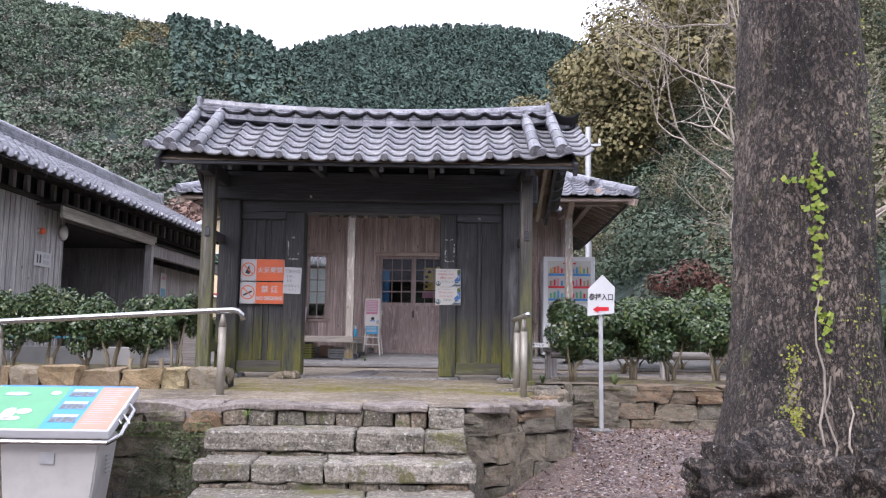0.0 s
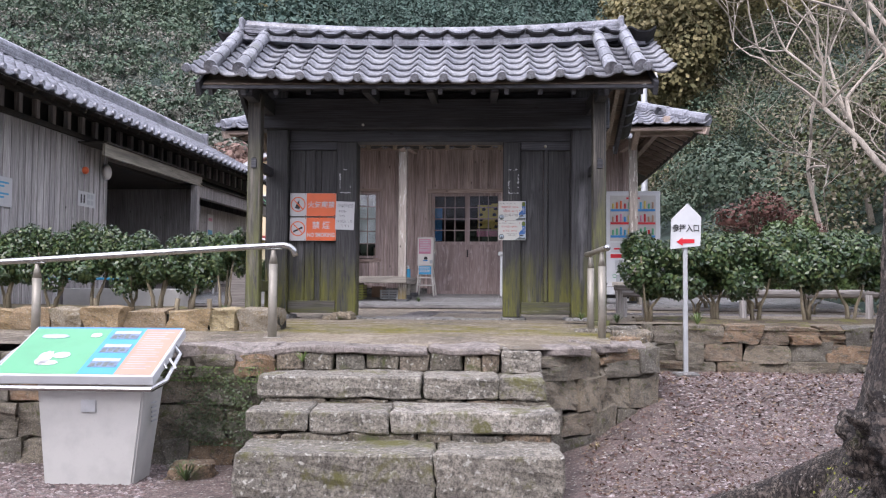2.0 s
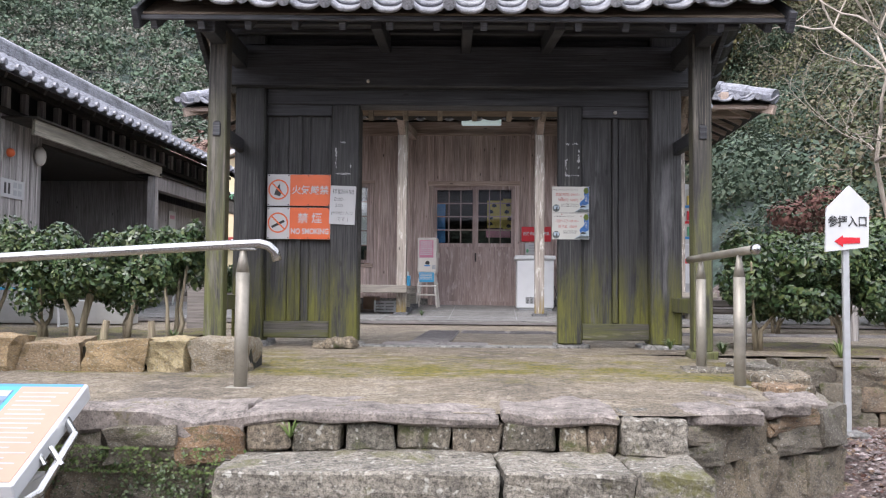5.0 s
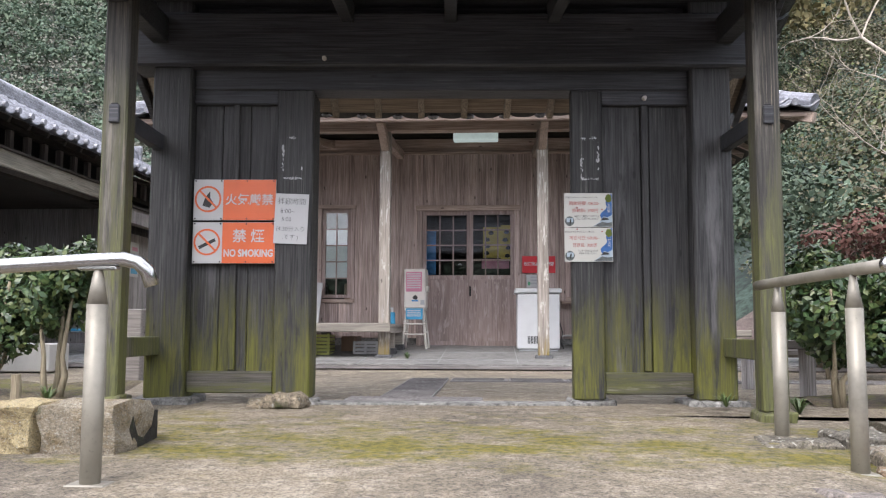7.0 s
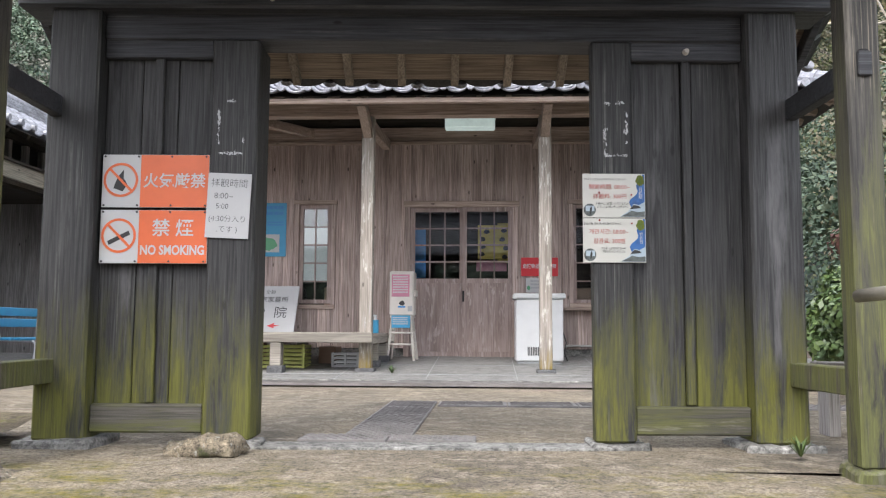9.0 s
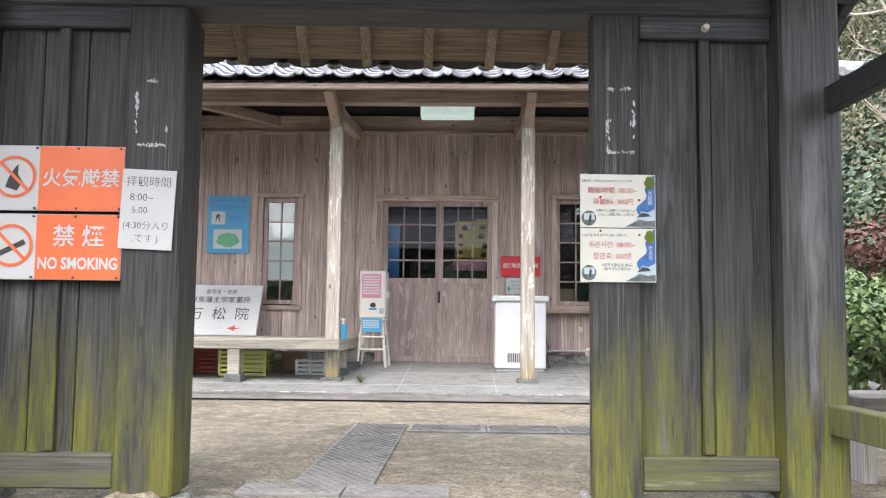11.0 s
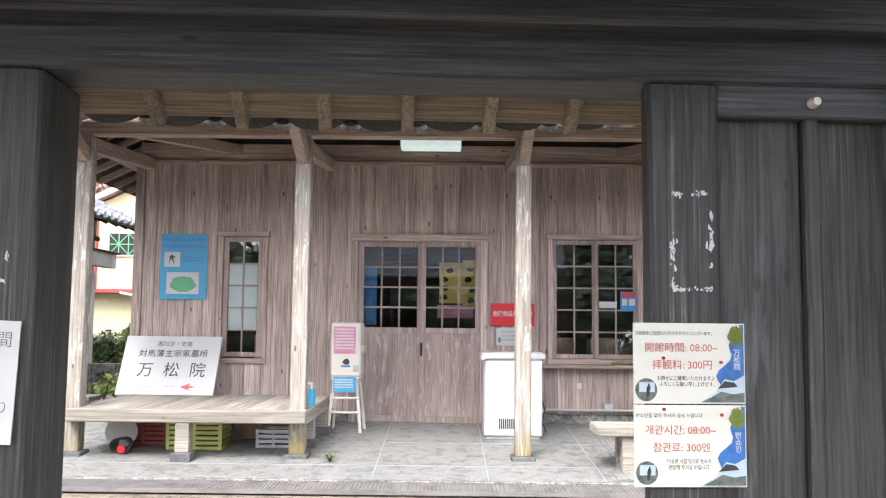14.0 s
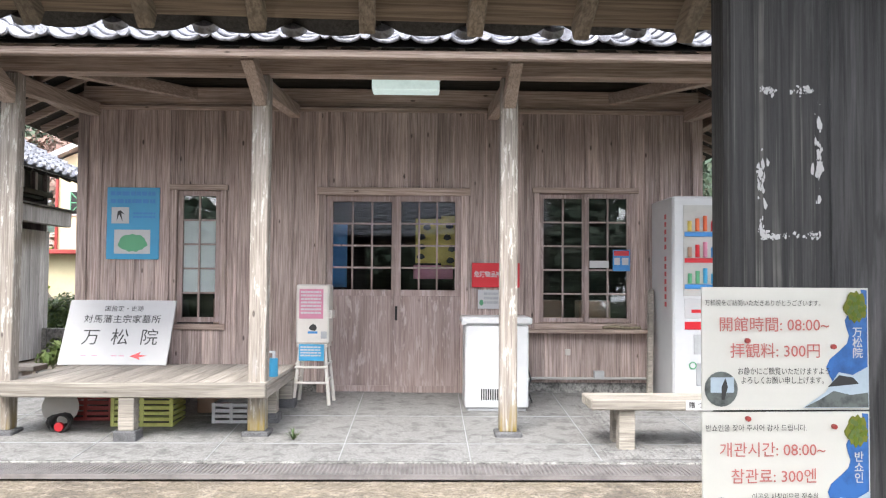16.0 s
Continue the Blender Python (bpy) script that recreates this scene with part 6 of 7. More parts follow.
for x in (1.73, 2.95):
    part("leg", B(x - 0.06, x + 0.06, 4.80, 4.9, porch_z(4.85), 0.38, 0.006), "bench", bn)
    part("leg", B(x - 0.06, x + 0.06, 5.02, 5.12, porch_z(5.07), 0.38, 0.006), "bench", bn)
    part("cleat", B(x - 0.05, x + 0.05, 4.9, 5.02, 0.28, 0.38, 0.004), "bench_y", bn)
s = thing("donor_label", "small white label on the bench edge", "label")
part("plate", B(2.15, 2.45, 4.752, 4.758, 0.385, 0.455, 0), "paper", s)
text("贈 つしま", s, 2.17, 0.42, 0.05, "ink", 4.7505, "LEFT", 0.01)

cd = thing("wall_conduit", "pale conduit pipe and junction box on the wall foot", "pipe")
part("pipe", tube(bmesh.new(), [(1.25, WY - 0.04, 0.36), (1.3, WY - 0.04, 0.375), (2.5, WY - 0.04, 0.375)], 0.014, 8), "plinth", cd)
part("box", B(1.9, 2.0, WY - 0.07, WY - 0.01, 0.37, 0.45, 0.006), "galv", cd)
part("socket", B(1.62, 1.67, WY - 0.05, WY - 0.018, 0.60, 0.66, 0.004), "cream", cd)
ws = thing("window_notice", "small red and blue card in the window", "notice")
part("card", B(2.09, 2.26, WY - 0.032, WY - 0.028, 1.43, 1.64, 0), "blue", ws)
part("red_bar", B(2.10, 2.25, WY - 0.034, WY - 0.0325, 1.58, 1.63, 0), "red", ws)
part("white_boxes", B(2.105, 2.16, WY - 0.034, WY - 0.0325, 1.49, 1.56, 0), "paper", ws)
part("white_boxes", B(2.18, 2.245, WY - 0.034, WY - 0.0325, 1.49, 1.56, 0), "paper", ws)
ws = thing("window_notice", "small white card in the window", "notice")
part("card", B(1.86, 2.05, WY - 0.032, WY - 0.028, 1.46, 1.53, 0), "paper", ws)
sl = thing("sill_log", "short length of driftwood on the shelf", "wood")
part("log", tube(bmesh.new(), [(1.98, WY - 0.09, 0.875), (2.1, WY - 0.08, 0.885), (2.25, WY - 0.1, 0.872), (2.35, WY - 0.09, 0.875)], 0.016, 8), "stem", sl)
# posters hanging inside the doors
for nm, x0, x1, z0, z1, mt, lab in (("inside_poster", 0.14, 0.40, 1.50, 1.95, "yellow", "yellow printed poster hanging inside the door"), ("inside_poster", 0.40, 0.58, 1.45, 1.98, "yellow", "yellow printed poster beside the door"), ("inside_leaflet", 0.12, 0.52, 1.34, 1.48, "pink", "pale pink leaflet inside the door"), ("inside_banner", -0.70, -0.55, 1.25, 1.9, "blue", "dark blue banner inside the door")):
    s = thing(nm, lab, "poster")
    part("sheet", B(x0, x1, 7.18, 7.184, z0, z1, 0), mt, s)
    if mt == "yellow":
        for k in range(4):
            part("picture", disc(random.uniform(x0 + 0.05, x1 - 0.05), z0 + (z1 - z0) * (0.15 + 0.22 * k), 0.04, 0.03, 7.176, 14, 0.15), "ink", s)
for x0 in (-1.8, 1.45, 1.95):
    s = thing("counter_box", "brown cardboard box behind the window", "box")
    part("box", B(x0 - 0.12, x0 + 0.2, 7.3, 7.6, 0.2, 1.13, 0.01), "sand", s)

# under the deck
def crate(name, label, mat, x0, x1, y0, y1, z0, z1):
    c = thing(name, label, "crate")
    for a, b, cc, d in ((x0, x1, y0, y0 + 0.012), (x0, x1, y1 - 0.012, y1), (x0, x0 + 0.012, y0 + 0.012, y1 - 0.012), (x1 - 0.012, x1, y0 + 0.012, y1 - 0.012)):
        k = 0
        z = z0
        while z < z1 - 0.01:
            part("slat", B(a, b, cc, d, z, z + 0.03, 0.002), mat, c)
            z += 0.045
    for a in (x0, (x0 + x1) / 2 - 0.015, x1 - 0.03):
        part("rib", B(a, a + 0.03, y0 - 0.006, y0, z0, z1, 0.002), mat, c)
    part("base", B(x0, x1, y0, y1, z0, z0 + 0.01), mat, c)
    return c


crate("plastic_crate", "lime green plastic crate under the deck", "plastic_green", -2.28, -1.78, 5.5, 5.86, porch_z(5.5), porch_z(5.5) + 0.27)
crate("plastic_crate", "dark red plastic crate under the deck", "plastic_red", -2.78, -2.34, 5.7, 6.0, porch_z(5.7), porch_z(5.7) + 0.24)
crate("wire_basket", "grey wire basket with odds and ends", "galv", -1.50, -1.18, 5.62, 5.9, porch_z(5.6), porch_z(5.6) + 0.17)
kb = thing("cardboard_box", "dark cardboard box in the shade below the deck", "box")
part("box", B(-1.72, -1.52, 6.0, 6.4, porch_z(6.0), 0.36, 0.005), "sand", kb)
rl = thing("cable_reel", "black extension cable coil with a red reel", "cable reel", pose(-2.62, 5.38, porch_z(5.38) + 0.06))
for k in range(7):
    a = [(0.085 * math.cos(t * 0.5) * (1 - 0.04 * k), 0.02 * k - 0.07 + 0.02 * math.sin(t + k), 0.07 * math.sin(t * 0.5) * (1 - 0.02 * k)) for t in range(14)]
    part("coil", tube(bmesh.new(), a, 0.009, 6), "rubber", rl)
part("hub", cyl(bmesh.new(), (0.02, -0.09, -0.02), 0.035, 0.03, 14, None, Matrix.Rotation(radians(90), 4, "X")), "red", rl)
bk = thing("bucket", "tipped grey plastic bowl beside the cable", "bowl", pose(-2.72, 5.6, porch_z(5.6) + 0.12, 70, 0, 20))
bm = bmesh.new()
tube(bm, [(0, 0, -0.06), (0, 0, 0.06)], 0.10, 18, 0.14)
part("bowl", bm, "cream", bk)

# ---------- map board, sign, rails ----------
mb = thing("map_stand", "tilted visitor map board on a pale pedestal", "information board", pose(-1.84, -3.78, -0.98, 0, 0, 3))
bm = bmesh.new()
top, bot = [(-0.36, -0.16), (0.36, -0.16), (0.36, 0.2), (-0.36, 0.2)], [(-0.30, -0.14), (0.28, -0.14), (0.28, 0.16), (-0.30, 0.16)]
a = [bm.verts.new((*p, 0.0)) for p in bot]
b = [bm.verts.new((*p, 0.70)) for p in top]
for k in range(4):
    bm.faces.new((a[k], a[(k + 1) % 4], b[(k + 1) % 4], b[k]))
bm.faces.new(b)
bmesh.ops.bevel(bm, geom=bm.edges[:], offset=0.012, segments=2, affect="EDGES")
ped = part("pedestal", bm, "plinth", mb)
part("vent", B(-0.06, 0.04, -0.166, -0.155, 0.50, 0.58, 0.002), "galv", ped, "small square grille")
for k in range(5):
    part("louvre", B(0.352, 0.36, -0.02, 0.06, 0.42 + 0.03 * k, 0.43 + 0.03 * k, 0), "grey", ped)
pl = part("plate", B(-0.53, 0.53, -0.33, 0.33, -0.035, 0.035, 0.006), "white", mb, "white tilted plate")
pl.matrix_basis = pose(-0.07, 0.02, 0.86, 25, 0, 0)
for x0, x1, mt, lab in ((-0.515, 0.03, "green", "green island map"), (0.03, 0.27, "lblue", "blue panel with photographs"), (0.27, 0.515, "sand", "sand-coloured text column")):
    part("print", B(x0, x1, -0.315, 0.30, 0.0355, 0.0375, 0), mt, pl, lab)
part("print", B(-0.515, 0.515, 0.30, 0.32, 0.0355, 0.0375, 0), "blue", pl)
for cx, cy, rx, ry in ((-0.33, 0.18, 0.10, 0.03), (-0.27, -0.12, 0.05, 0.09), (-0.17, -0.08, 0.06, 0.04), (-0.05, 0.2, 0.04, 0.03), (-0.22, -0.18, 0.07, 0.03)):
    bm = disc(cx, 0, rx, 1.0, 0, 22, 0.12)
    for v in bm.verts:
        v.co = Vector((v.co.x, cy + v.co.z * ry, 0.0385 + v.co.y))
    part("island", bm, "photo_sky" if cx < -0.3 else "paper", pl, "pale island shape")
bars_rng = random.Random(77)
for row in range(17):
    part("text_line", B(0.295, 0.295 + bars_rng.uniform(0.12, 0.2), 0.25 - 0.031 * row, 0.258 - 0.031 * row, 0.0376, 0.038, 0), "grey", pl)
for cy in (0.22, 0.03, -0.16):
    part("photo", B(0.06, 0.25, cy - 0.07, cy + 0.05, 0.038, 0.039, 0), "photo_blue", pl)
    part("photo_sky", B(0.065, 0.245, cy + 0.005, cy + 0.046, 0.0391, 0.0396, 0), "photo_sky", pl)
    for q in range(4):
        part("photo_roof", B(0.07 + 0.042 * q, 0.10 + 0.042 * q, cy - 0.06 + 0.012 * (q % 2), cy - 0.02 + 0.01 * (q % 3), 0.0391, 0.0396, 0), "photo_dark", pl)
fr = [(-0.52, 0.12, 0.0), (-0.58, 0.05, -0.02), (-0.60, -0.30, -0.02), (-0.54, -0.40, -0.02), (0.54, -0.40, -0.02), (0.60, -0.30, -0.02), (0.58, 0.05, -0.02), (0.52, 0.12, 0.0)]
part("guard_tube", tube(bmesh.new(), fr, 0.017, 10), "steel", pl, "bent stainless guard tube")
for x in (0.5, 0.56):
    part("stay", tube(bmesh.new(), [(x, -0.1, 0.03), (x + 0.05, -0.14, -0.02)], 0.01, 8), "steel", pl)

ag = thing("arrow_sign", "white gable-shaped arrow sign on a thin post", "sign", pose(2.45, -1.43, -0.45, 0, 0, 3))
part("base", B(-0.10, 0.10, -0.1, 0.1, -0.06, 0.05, 0.01), "concrete", ag, "square concrete foot")
part("post", B(-0.02, 0.02, -0.01, 0.02, 0.05, 1.30, 0.004), "galv", ag)
bm = poly([(-0.138, 1.16), (0.128, 1.19), (0.138, 1.45), (0.015, 1.575), (-0.128, 1.43)], -0.03, 0.018)
pn = part("panel", bm, "white", ag)
text("参拝入口", pn, 0.0, 1.345, 0.073, "ink", -0.034, "CENTER", 0.02, 0.85, 0.98)
part("arrow", poly([(-0.085, 1.225), (-0.03, 1.265), (-0.03, 1.25), (0.075, 1.25), (0.075, 1.215), (-0.03, 1.21), (-0.03, 1.19)], -0.034), "red", pn, "red left arrow")

hl = thing("handrail", "stainless steel handrail on round posts along the planting bed", "handrail")
pts = [(-9.5, -3.0, 0.17), (-3.05, -2.55, 0.555), (-1.12, -2.39, 0.685)]
e = [(-0.99, -2.385, 0.692), (-0.945, -2.38, 0.68), (-0.912, -2.375, 0.65), (-0.897, -2.37, 0.60)]
part("rail", tube(bmesh.new(), pts + e, 0.026, 14), "steel", hl, smooth=True)
for x, y, zt in ((-1.08, -2.39, 0.665), (-3.04, -2.55, 0.535), (-5.1, -2.69, 0.41), (-7.2, -2.84, 0.285)):
    part("post", tube(bmesh.new(), [(x, y, -0.16), (x, y, zt - 0.13)], 0.036, 14), "steel_dull", hl, smooth=True)
    part("post_neck", tube(bmesh.new(), [(x, y, zt - 0.13), (x, y, zt - 0.06), (x, y, zt)], 0.036, 14, 0.013), "steel_dull", hl, smooth=True)
    part("saddle", B(x - 0.07, x + 0.07, y - 0.02, y + 0.02, zt - 0.012, zt + 0.002, 0.004), "steel", hl)
    part("foot_plate", B(x - 0.07, x + 0.07, y - 0.05, y + 0.05, -0.12, -0.07, 0.004), "steel_dull", hl)
hr = thing("handrail", "short stainless handrail with two posts beside the gate", "handrail")
part("rail", tube(bmesh.new(), [(1.60, -0.93, 0.675), (1.625, -1.15, 0.68), (1.662, -1.93, 0.685), (1.675, -2.18, 0.686)], 0.024, 14), "steel_dull", hr, smooth=True)
bm = bmesh.new()
bmesh.ops.create_uvsphere(bm, u_segments=14, v_segments=8, radius=0.03, matrix=Matrix.Translation((1.675, -2.185, 0.686)))
part("rail_cap", bm, "steel", hr, smooth=True)
for x, y in ((1.627, -1.15), (1.657, -1.93)):
    part("post", tube(bmesh.new(), [(x, y, -0.16), (x, y, 0.54)], 0.033, 14), "steel_dull", hr, smooth=True)
    part("post_neck", tube(bmesh.new(), [(x, y, 0.54), (x, y, 0.60), (x, y, 0.67)], 0.033, 14, 0.012), "steel_dull", hr, smooth=True)
    part("foot_plate", B(x - 0.055, x + 0.055, y - 0.055, y + 0.055, -0.125 + 0.045 * (y + 2), -0.078 + 0.05 * (y + 2), 0.004), "steel_dull", hr)

# ---------- annex fittings ----------
f = thing("warning_lamp", "small orange warning lamp on the annex wall", "lamp")
part("base", cyl(bmesh.new(), (AX + 0.03, 3.62, 2.17), 0.055, 0.04, 16, None, Matrix.Rotation(radians(90), 4, "Y")), "galv", f)
bm = bmesh.new()
bmesh.ops.create_uvsphere(bm, u_segments=14, v_segments=8, radius=0.06, matrix=Matrix.Translation((AX + 0.07, 3.62, 2.17)))
part("dome", bm, "orange", f, smooth=True)
f = thing("bulkhead_lamp", "round white bulkhead lamp at the annex recess", "lamp")
bm = bmesh.new()
bmesh.ops.create_uvsphere(bm, u_segments=16, v_segments=10, radius=0.11, matrix=Matrix.Translation((AX + 0.06, 4.36, 2.24)) @ Matrix.Diagonal((0.6, 1, 1.2, 1)))
part("globe", bm, "cream", f, smooth=True)
for nm, lab, y0, y1, z0, z1, mt in (("toilet_sign", "white pictogram sign on the annex", 3.5, 4.05, 1.60, 1.84, "paper"), ("annex_notice", "white notice board with blue print on the annex", 1.05, 1.75, 1.40, 1.80, "paper"), ("annex_poster", "small white and blue poster on the far boards", 9.1, 9.45, 1.35, 1.95, "paper")):
    s = thing(nm, lab, "sign")
    part("plate", B(AX + 0.02, AX + 0.028, y0, y1, z0, z1, 0), mt, s)
    if nm == "toilet_sign":
        for k in (0.08, 0.17):
            part("figure", B(AX + 0.028, AX + 0.03, y0 + k, y0 + k + 0.045, z0 + 0.05, z0 + 0.19, 0), "ink", s)
        for k in range(4):
            part("print", B(AX + 0.028, AX + 0.03, y0 + 0.29 + 0.11 * (k % 2), y0 + 0.37 + 0.11 * (k % 2), z0 + 0.04 + 0.1 * (k // 2), z0 + 0.11 + 0.1 * (k // 2), 0), "grey", s)
    elif nm == "annex_notice":
        for k in range(6):
            part("print", B(AX + 0.028, AX + 0.03, y0 + 0.08, y1 - 0.08 - 0.1 * (k % 3), z1 - 0.09 - 0.05 * k, z1 - 0.065 - 0.05 * k, 0), "lblue", s)
    else:
        part("print", B(AX + 0.028, AX + 0.03, y0 + 0.04, y1 - 0.04, z0 + 0.05, z0 + 0.25, 0), "lblue", s)
        part("print", B(AX + 0.028, AX + 0.03, y0 + 0.06, y1 - 0.06, z1 - 0.15, z1 - 0.08, 0), "pink", s)
f = thing("switch_plate", "small pale switch plate by the recess", "switch")
part("plate", B(AX - 0.4, AX - 0.32, 4.5, 4.51, 1.42, 1.54, 0.002), "cream", f)


def park_bench(x, y, rz):
    t = thing("blue_bench", "bright blue plastic bench on white tube legs", "bench", pose(x, y, 0.02, 0, 0, rz), "blue benches")
    for k in range(3):
        part("seat_slat", B(-0.75, 0.75, -0.2 + 0.13 * k, -0.09 + 0.13 * k, 0.40, 0.43, 0.008), "lblue", t)
    for z in (0.55, 0.68):
        part("back_slat", B(-0.75, 0.75, 0.22, 0.25, z, z + 0.1, 0.008), "lblue", t)
    for sx in (-0.5, 0.5):
        part("frame", tube(bmesh.new(), [(sx, 0.25, 0.75), (sx, 0.2, 0.40), (sx, -0.2, 0.39), (sx, -0.24, 0.34), (sx, -0.2, 0.03), (sx, 0.25, 0.02)], 0.016, 8), "white", t)


park_bench(-4.75, 1.9, 4)
park_bench(-6.6, 1.2, 4)
park_bench(-5.1, 6.0, 88)
cbn = thing("metal_cabinet", "low grey cabinet against the annex", "cabinet")
part("body", B(-5.9, -4.1, 3.0, 3.4, 0.02, 0.30, 0.01), "plinth", cbn)
ut = thing("utility_box", "grey metal service box behind the hedge", "box")
part("body", B(-2.95, -2.72, 1.9, 2.1, 0.0, 0.62, 0.008), "annex_x", ut)

# ---------- plants ----------
def crown(name, parent, mat, blobs, n, size, seed, jitter=0.6, aspect=1.9, shell=0.5):
    r = np.random.default_rng(seed)
    P, N = [], []
    for c, rad in blobs:
        p, d = blob_points(c, rad, n, r, shell)
        P.append(p)
        N.append(d + np.array([0, 0, 0.35]))
    v, f = leaves(np.concatenate(P), np.concatenate(N), size, jitter, aspect, seed)
    ob = mesh_from(name, v, f, mat)
    ob.parent = parent
    return ob


def shrub(x, y, zb, zlo, zhi, rx, ry, mat="leaf_hedge", seed=1, label="dark glossy camellia shrub clipped into the hedge", n=430, size=0.034, stems=3, group="hedge shrubs"):
    r = random.Random(seed)
    t = thing("hedge_shrub", label, "shrub", pose(x, y, zb), group)
    zc, rz = (zlo + zhi) / 2 - zb, (zhi - zlo) / 2
    for k in range(stems):
        a = r.uniform(0, 6.28)
        q = 0.55 * rx
        pts = [(0.03 * math.cos(a), 0.03 * math.sin(a), -0.03), (0.05 * math.cos(a) + r.uniform(-0.02, 0.02), 0.05 * math.sin(a), 0.5 * (zlo - zb) + 0.05), (q * 0.5 * math.cos(a), q * 0.5 * math.sin(a), zlo - zb + 0.08), (q * math.cos(a), q * math.sin(a), zc + 0.1)]
        part("stem", tube(bmesh.new(), pts, r.uniform(0.02, 0.03), 7, 0.008), "stem", t, smooth=True)
    blobs = [((r.uniform(-0.7, 0.7) * rx, r.uniform(-0.55, 0.55) * ry, zc + r.uniform(-0.5, 0.5) * rz), (rx * r.uniform(0.35, 0.55), ry * r.uniform(0.4, 0.6), rz * r.uniform(0.35, 0.55))) for k in range(9)]
    crown("foliage", t, mat, blobs + [((b[0][0], b[0][1], b[0][2]), b[1]) for b in blobs[:3]], int(n * 1.3), size * 0.72, seed + 50)
    return t


r = random.Random(4)
for k, (x, rx, zhi, zlo) in enumerate(((-2.04, 0.14, 0.97, 0.36), (-2.42, 0.27, 1.0, 0.42), (-2.74, 0.27, 1.0, 0.42), (-3.06, 0.30, 1.0, 0.36), (-3.48, 0.30, 1.03, 0.42), (-3.9, 0.30, 1.02, 0.42), (-4.35, 0.30, 1.02, 0.42), (-4.8, 0.3, 1.0, 0.42), (-5.3, 0.32, 1.0, 0.4), (-5.85, 0.32, 1.0, 0.4), (-6.4, 0.34, 1.0, 0.4), (-7.0, 0.34, 1.0, 0.4))):
    shrub(x, -0.80 + r.uniform(-0.08, 0.08), 0.08, zlo - 0.14 - 0.08 * (k % 2), zhi + r.uniform(-0.02, 0.05), rx * 1.22, 0.29, seed=k + 3, n=380 if k < 7 else 280, size=0.033)
for k, x in enumerate((-2.12, -2.46, -3.3, -4.6)):
    st = thing("cut_stump", "short sawn shrub stump in the bed", "stump", pose(x, -1.05, 0.08))
    part("stump", tube(bmesh.new(), [(0, 0, -0.04), (0.005, 0, 0.06), (0.02 * (k % 2), 0, 0.14)], 0.028, 9, 0.024), "stem", st)
shrub(2.32, -0.02, 0.03, 0.18, 1.0, 0.46, 0.38, seed=31, n=650, size=0.042, label="dense dark camellia shrub beside the gate post")
for k, x in enumerate((3.05, 3.5, 4.0, 4.5, 5.05, 5.6, 6.2)):
    shrub(x, 0.12 + 0.1 * (k % 2), 0.03, 0.22, 1.0 + 0.05 * (k % 3), 0.42, 0.36, seed=40 + k, n=480, size=0.042)
for k, (x, y) in enumerate(((3.4, 2.9), (4.2, 3.1), (5.0, 3.0), (5.7, 2.6), (4.6, 4.3), (5.5, 4.5), (3.9, 4.4))):
    shrub(x, y, 0.02, 0.15, 1.25 + 0.1 * (k % 3), 0.55, 0.5, "leaf_mid", seed=60 + k, n=700, size=0.05, label="mid-green broadleaf shrub behind the hedge", group="back shrubs")

# rails and log seats behind the hedge
lg = thing("log_rail", "weathered log rail on short posts", "rail")
part("log", tube(bmesh.new(), [(2.15, 1.5, 0.30), (4.2, 1.55, 0.30), (6.6, 1.7, 0.31)], 0.055, 10), "annex_x", lg)
for x in (2.25, 3.7, 5.2, 6.4):
    part("post", tube(bmesh.new(), [(x, 1.53, -0.02), (x, 1.53, 0.29)], 0.045, 9), "annex", lg)
sb = thing("timber_stool", "small dark timber stand beside the shrub", "stand")
part("top", B(2.05, 2.45, 0.55, 0.8, 0.33, 0.39, 0.006), "annex_x", sb)
for x in (2.1, 2.4):
    part("leg", B(x - 0.03, x + 0.03, 0.6, 0.75, 0.0, 0.33, 0.004), "annex", sb)

# ---------- the big tree ----------
bt = thing("old_tree", "massive old tree trunk with plated bark and a burled root", "tree", pose(2.93, -5.45, -0.62))


def trunk_r(z, a):
    """Radius by height over the root and angle (0 faces right, -pi/2 the steps)."""
    base = 0.335 - 0.012 * z + 0.50 * math.exp(-z / 0.5) * (0.45 + 0.55 * math.cos(a + 2.5))
    base += 0.10 * math.exp(-z / 0.35) * math.cos(3 * a + 0.6) + 0.03 * math.cos(2 * a + 1.0 + z * 0.4)
    return base


bm = bmesh.new()
zs = [-0.35 + 0.07 * i for i in range(130)]
seg = 64
rows_ = []
for z in zs:
    row = []
    for k in range(seg):
        a = k * math.tau / seg
        rr = trunk_r(max(z, -0.1), a)
        p = Vector((math.cos(a) * rr + 0.03 * z * 0.3, math.sin(a) * rr, z))
        q = Vector((math.cos(a) * 3, math.sin(a) * 3, z * 1.3))
        rr_n = 0.025 * noise.noise(q * 1.2) + 0.014 * noise.noise(q * 4.0) + 0.008 * noise.noise(q * 9.0)
        row.append(bm.verts.new(p + Vector((math.cos(a), math.sin(a), 0)) * rr_n))
    rows_.append(row)
for a, b in zip(rows_, rows_[1:]):
    for k in range(seg):
        bm.faces.new((a[k], a[(k + 1) % seg], b[(k + 1) % seg], b[k]))
part("trunk", bm, "bark", bt, smooth=True)


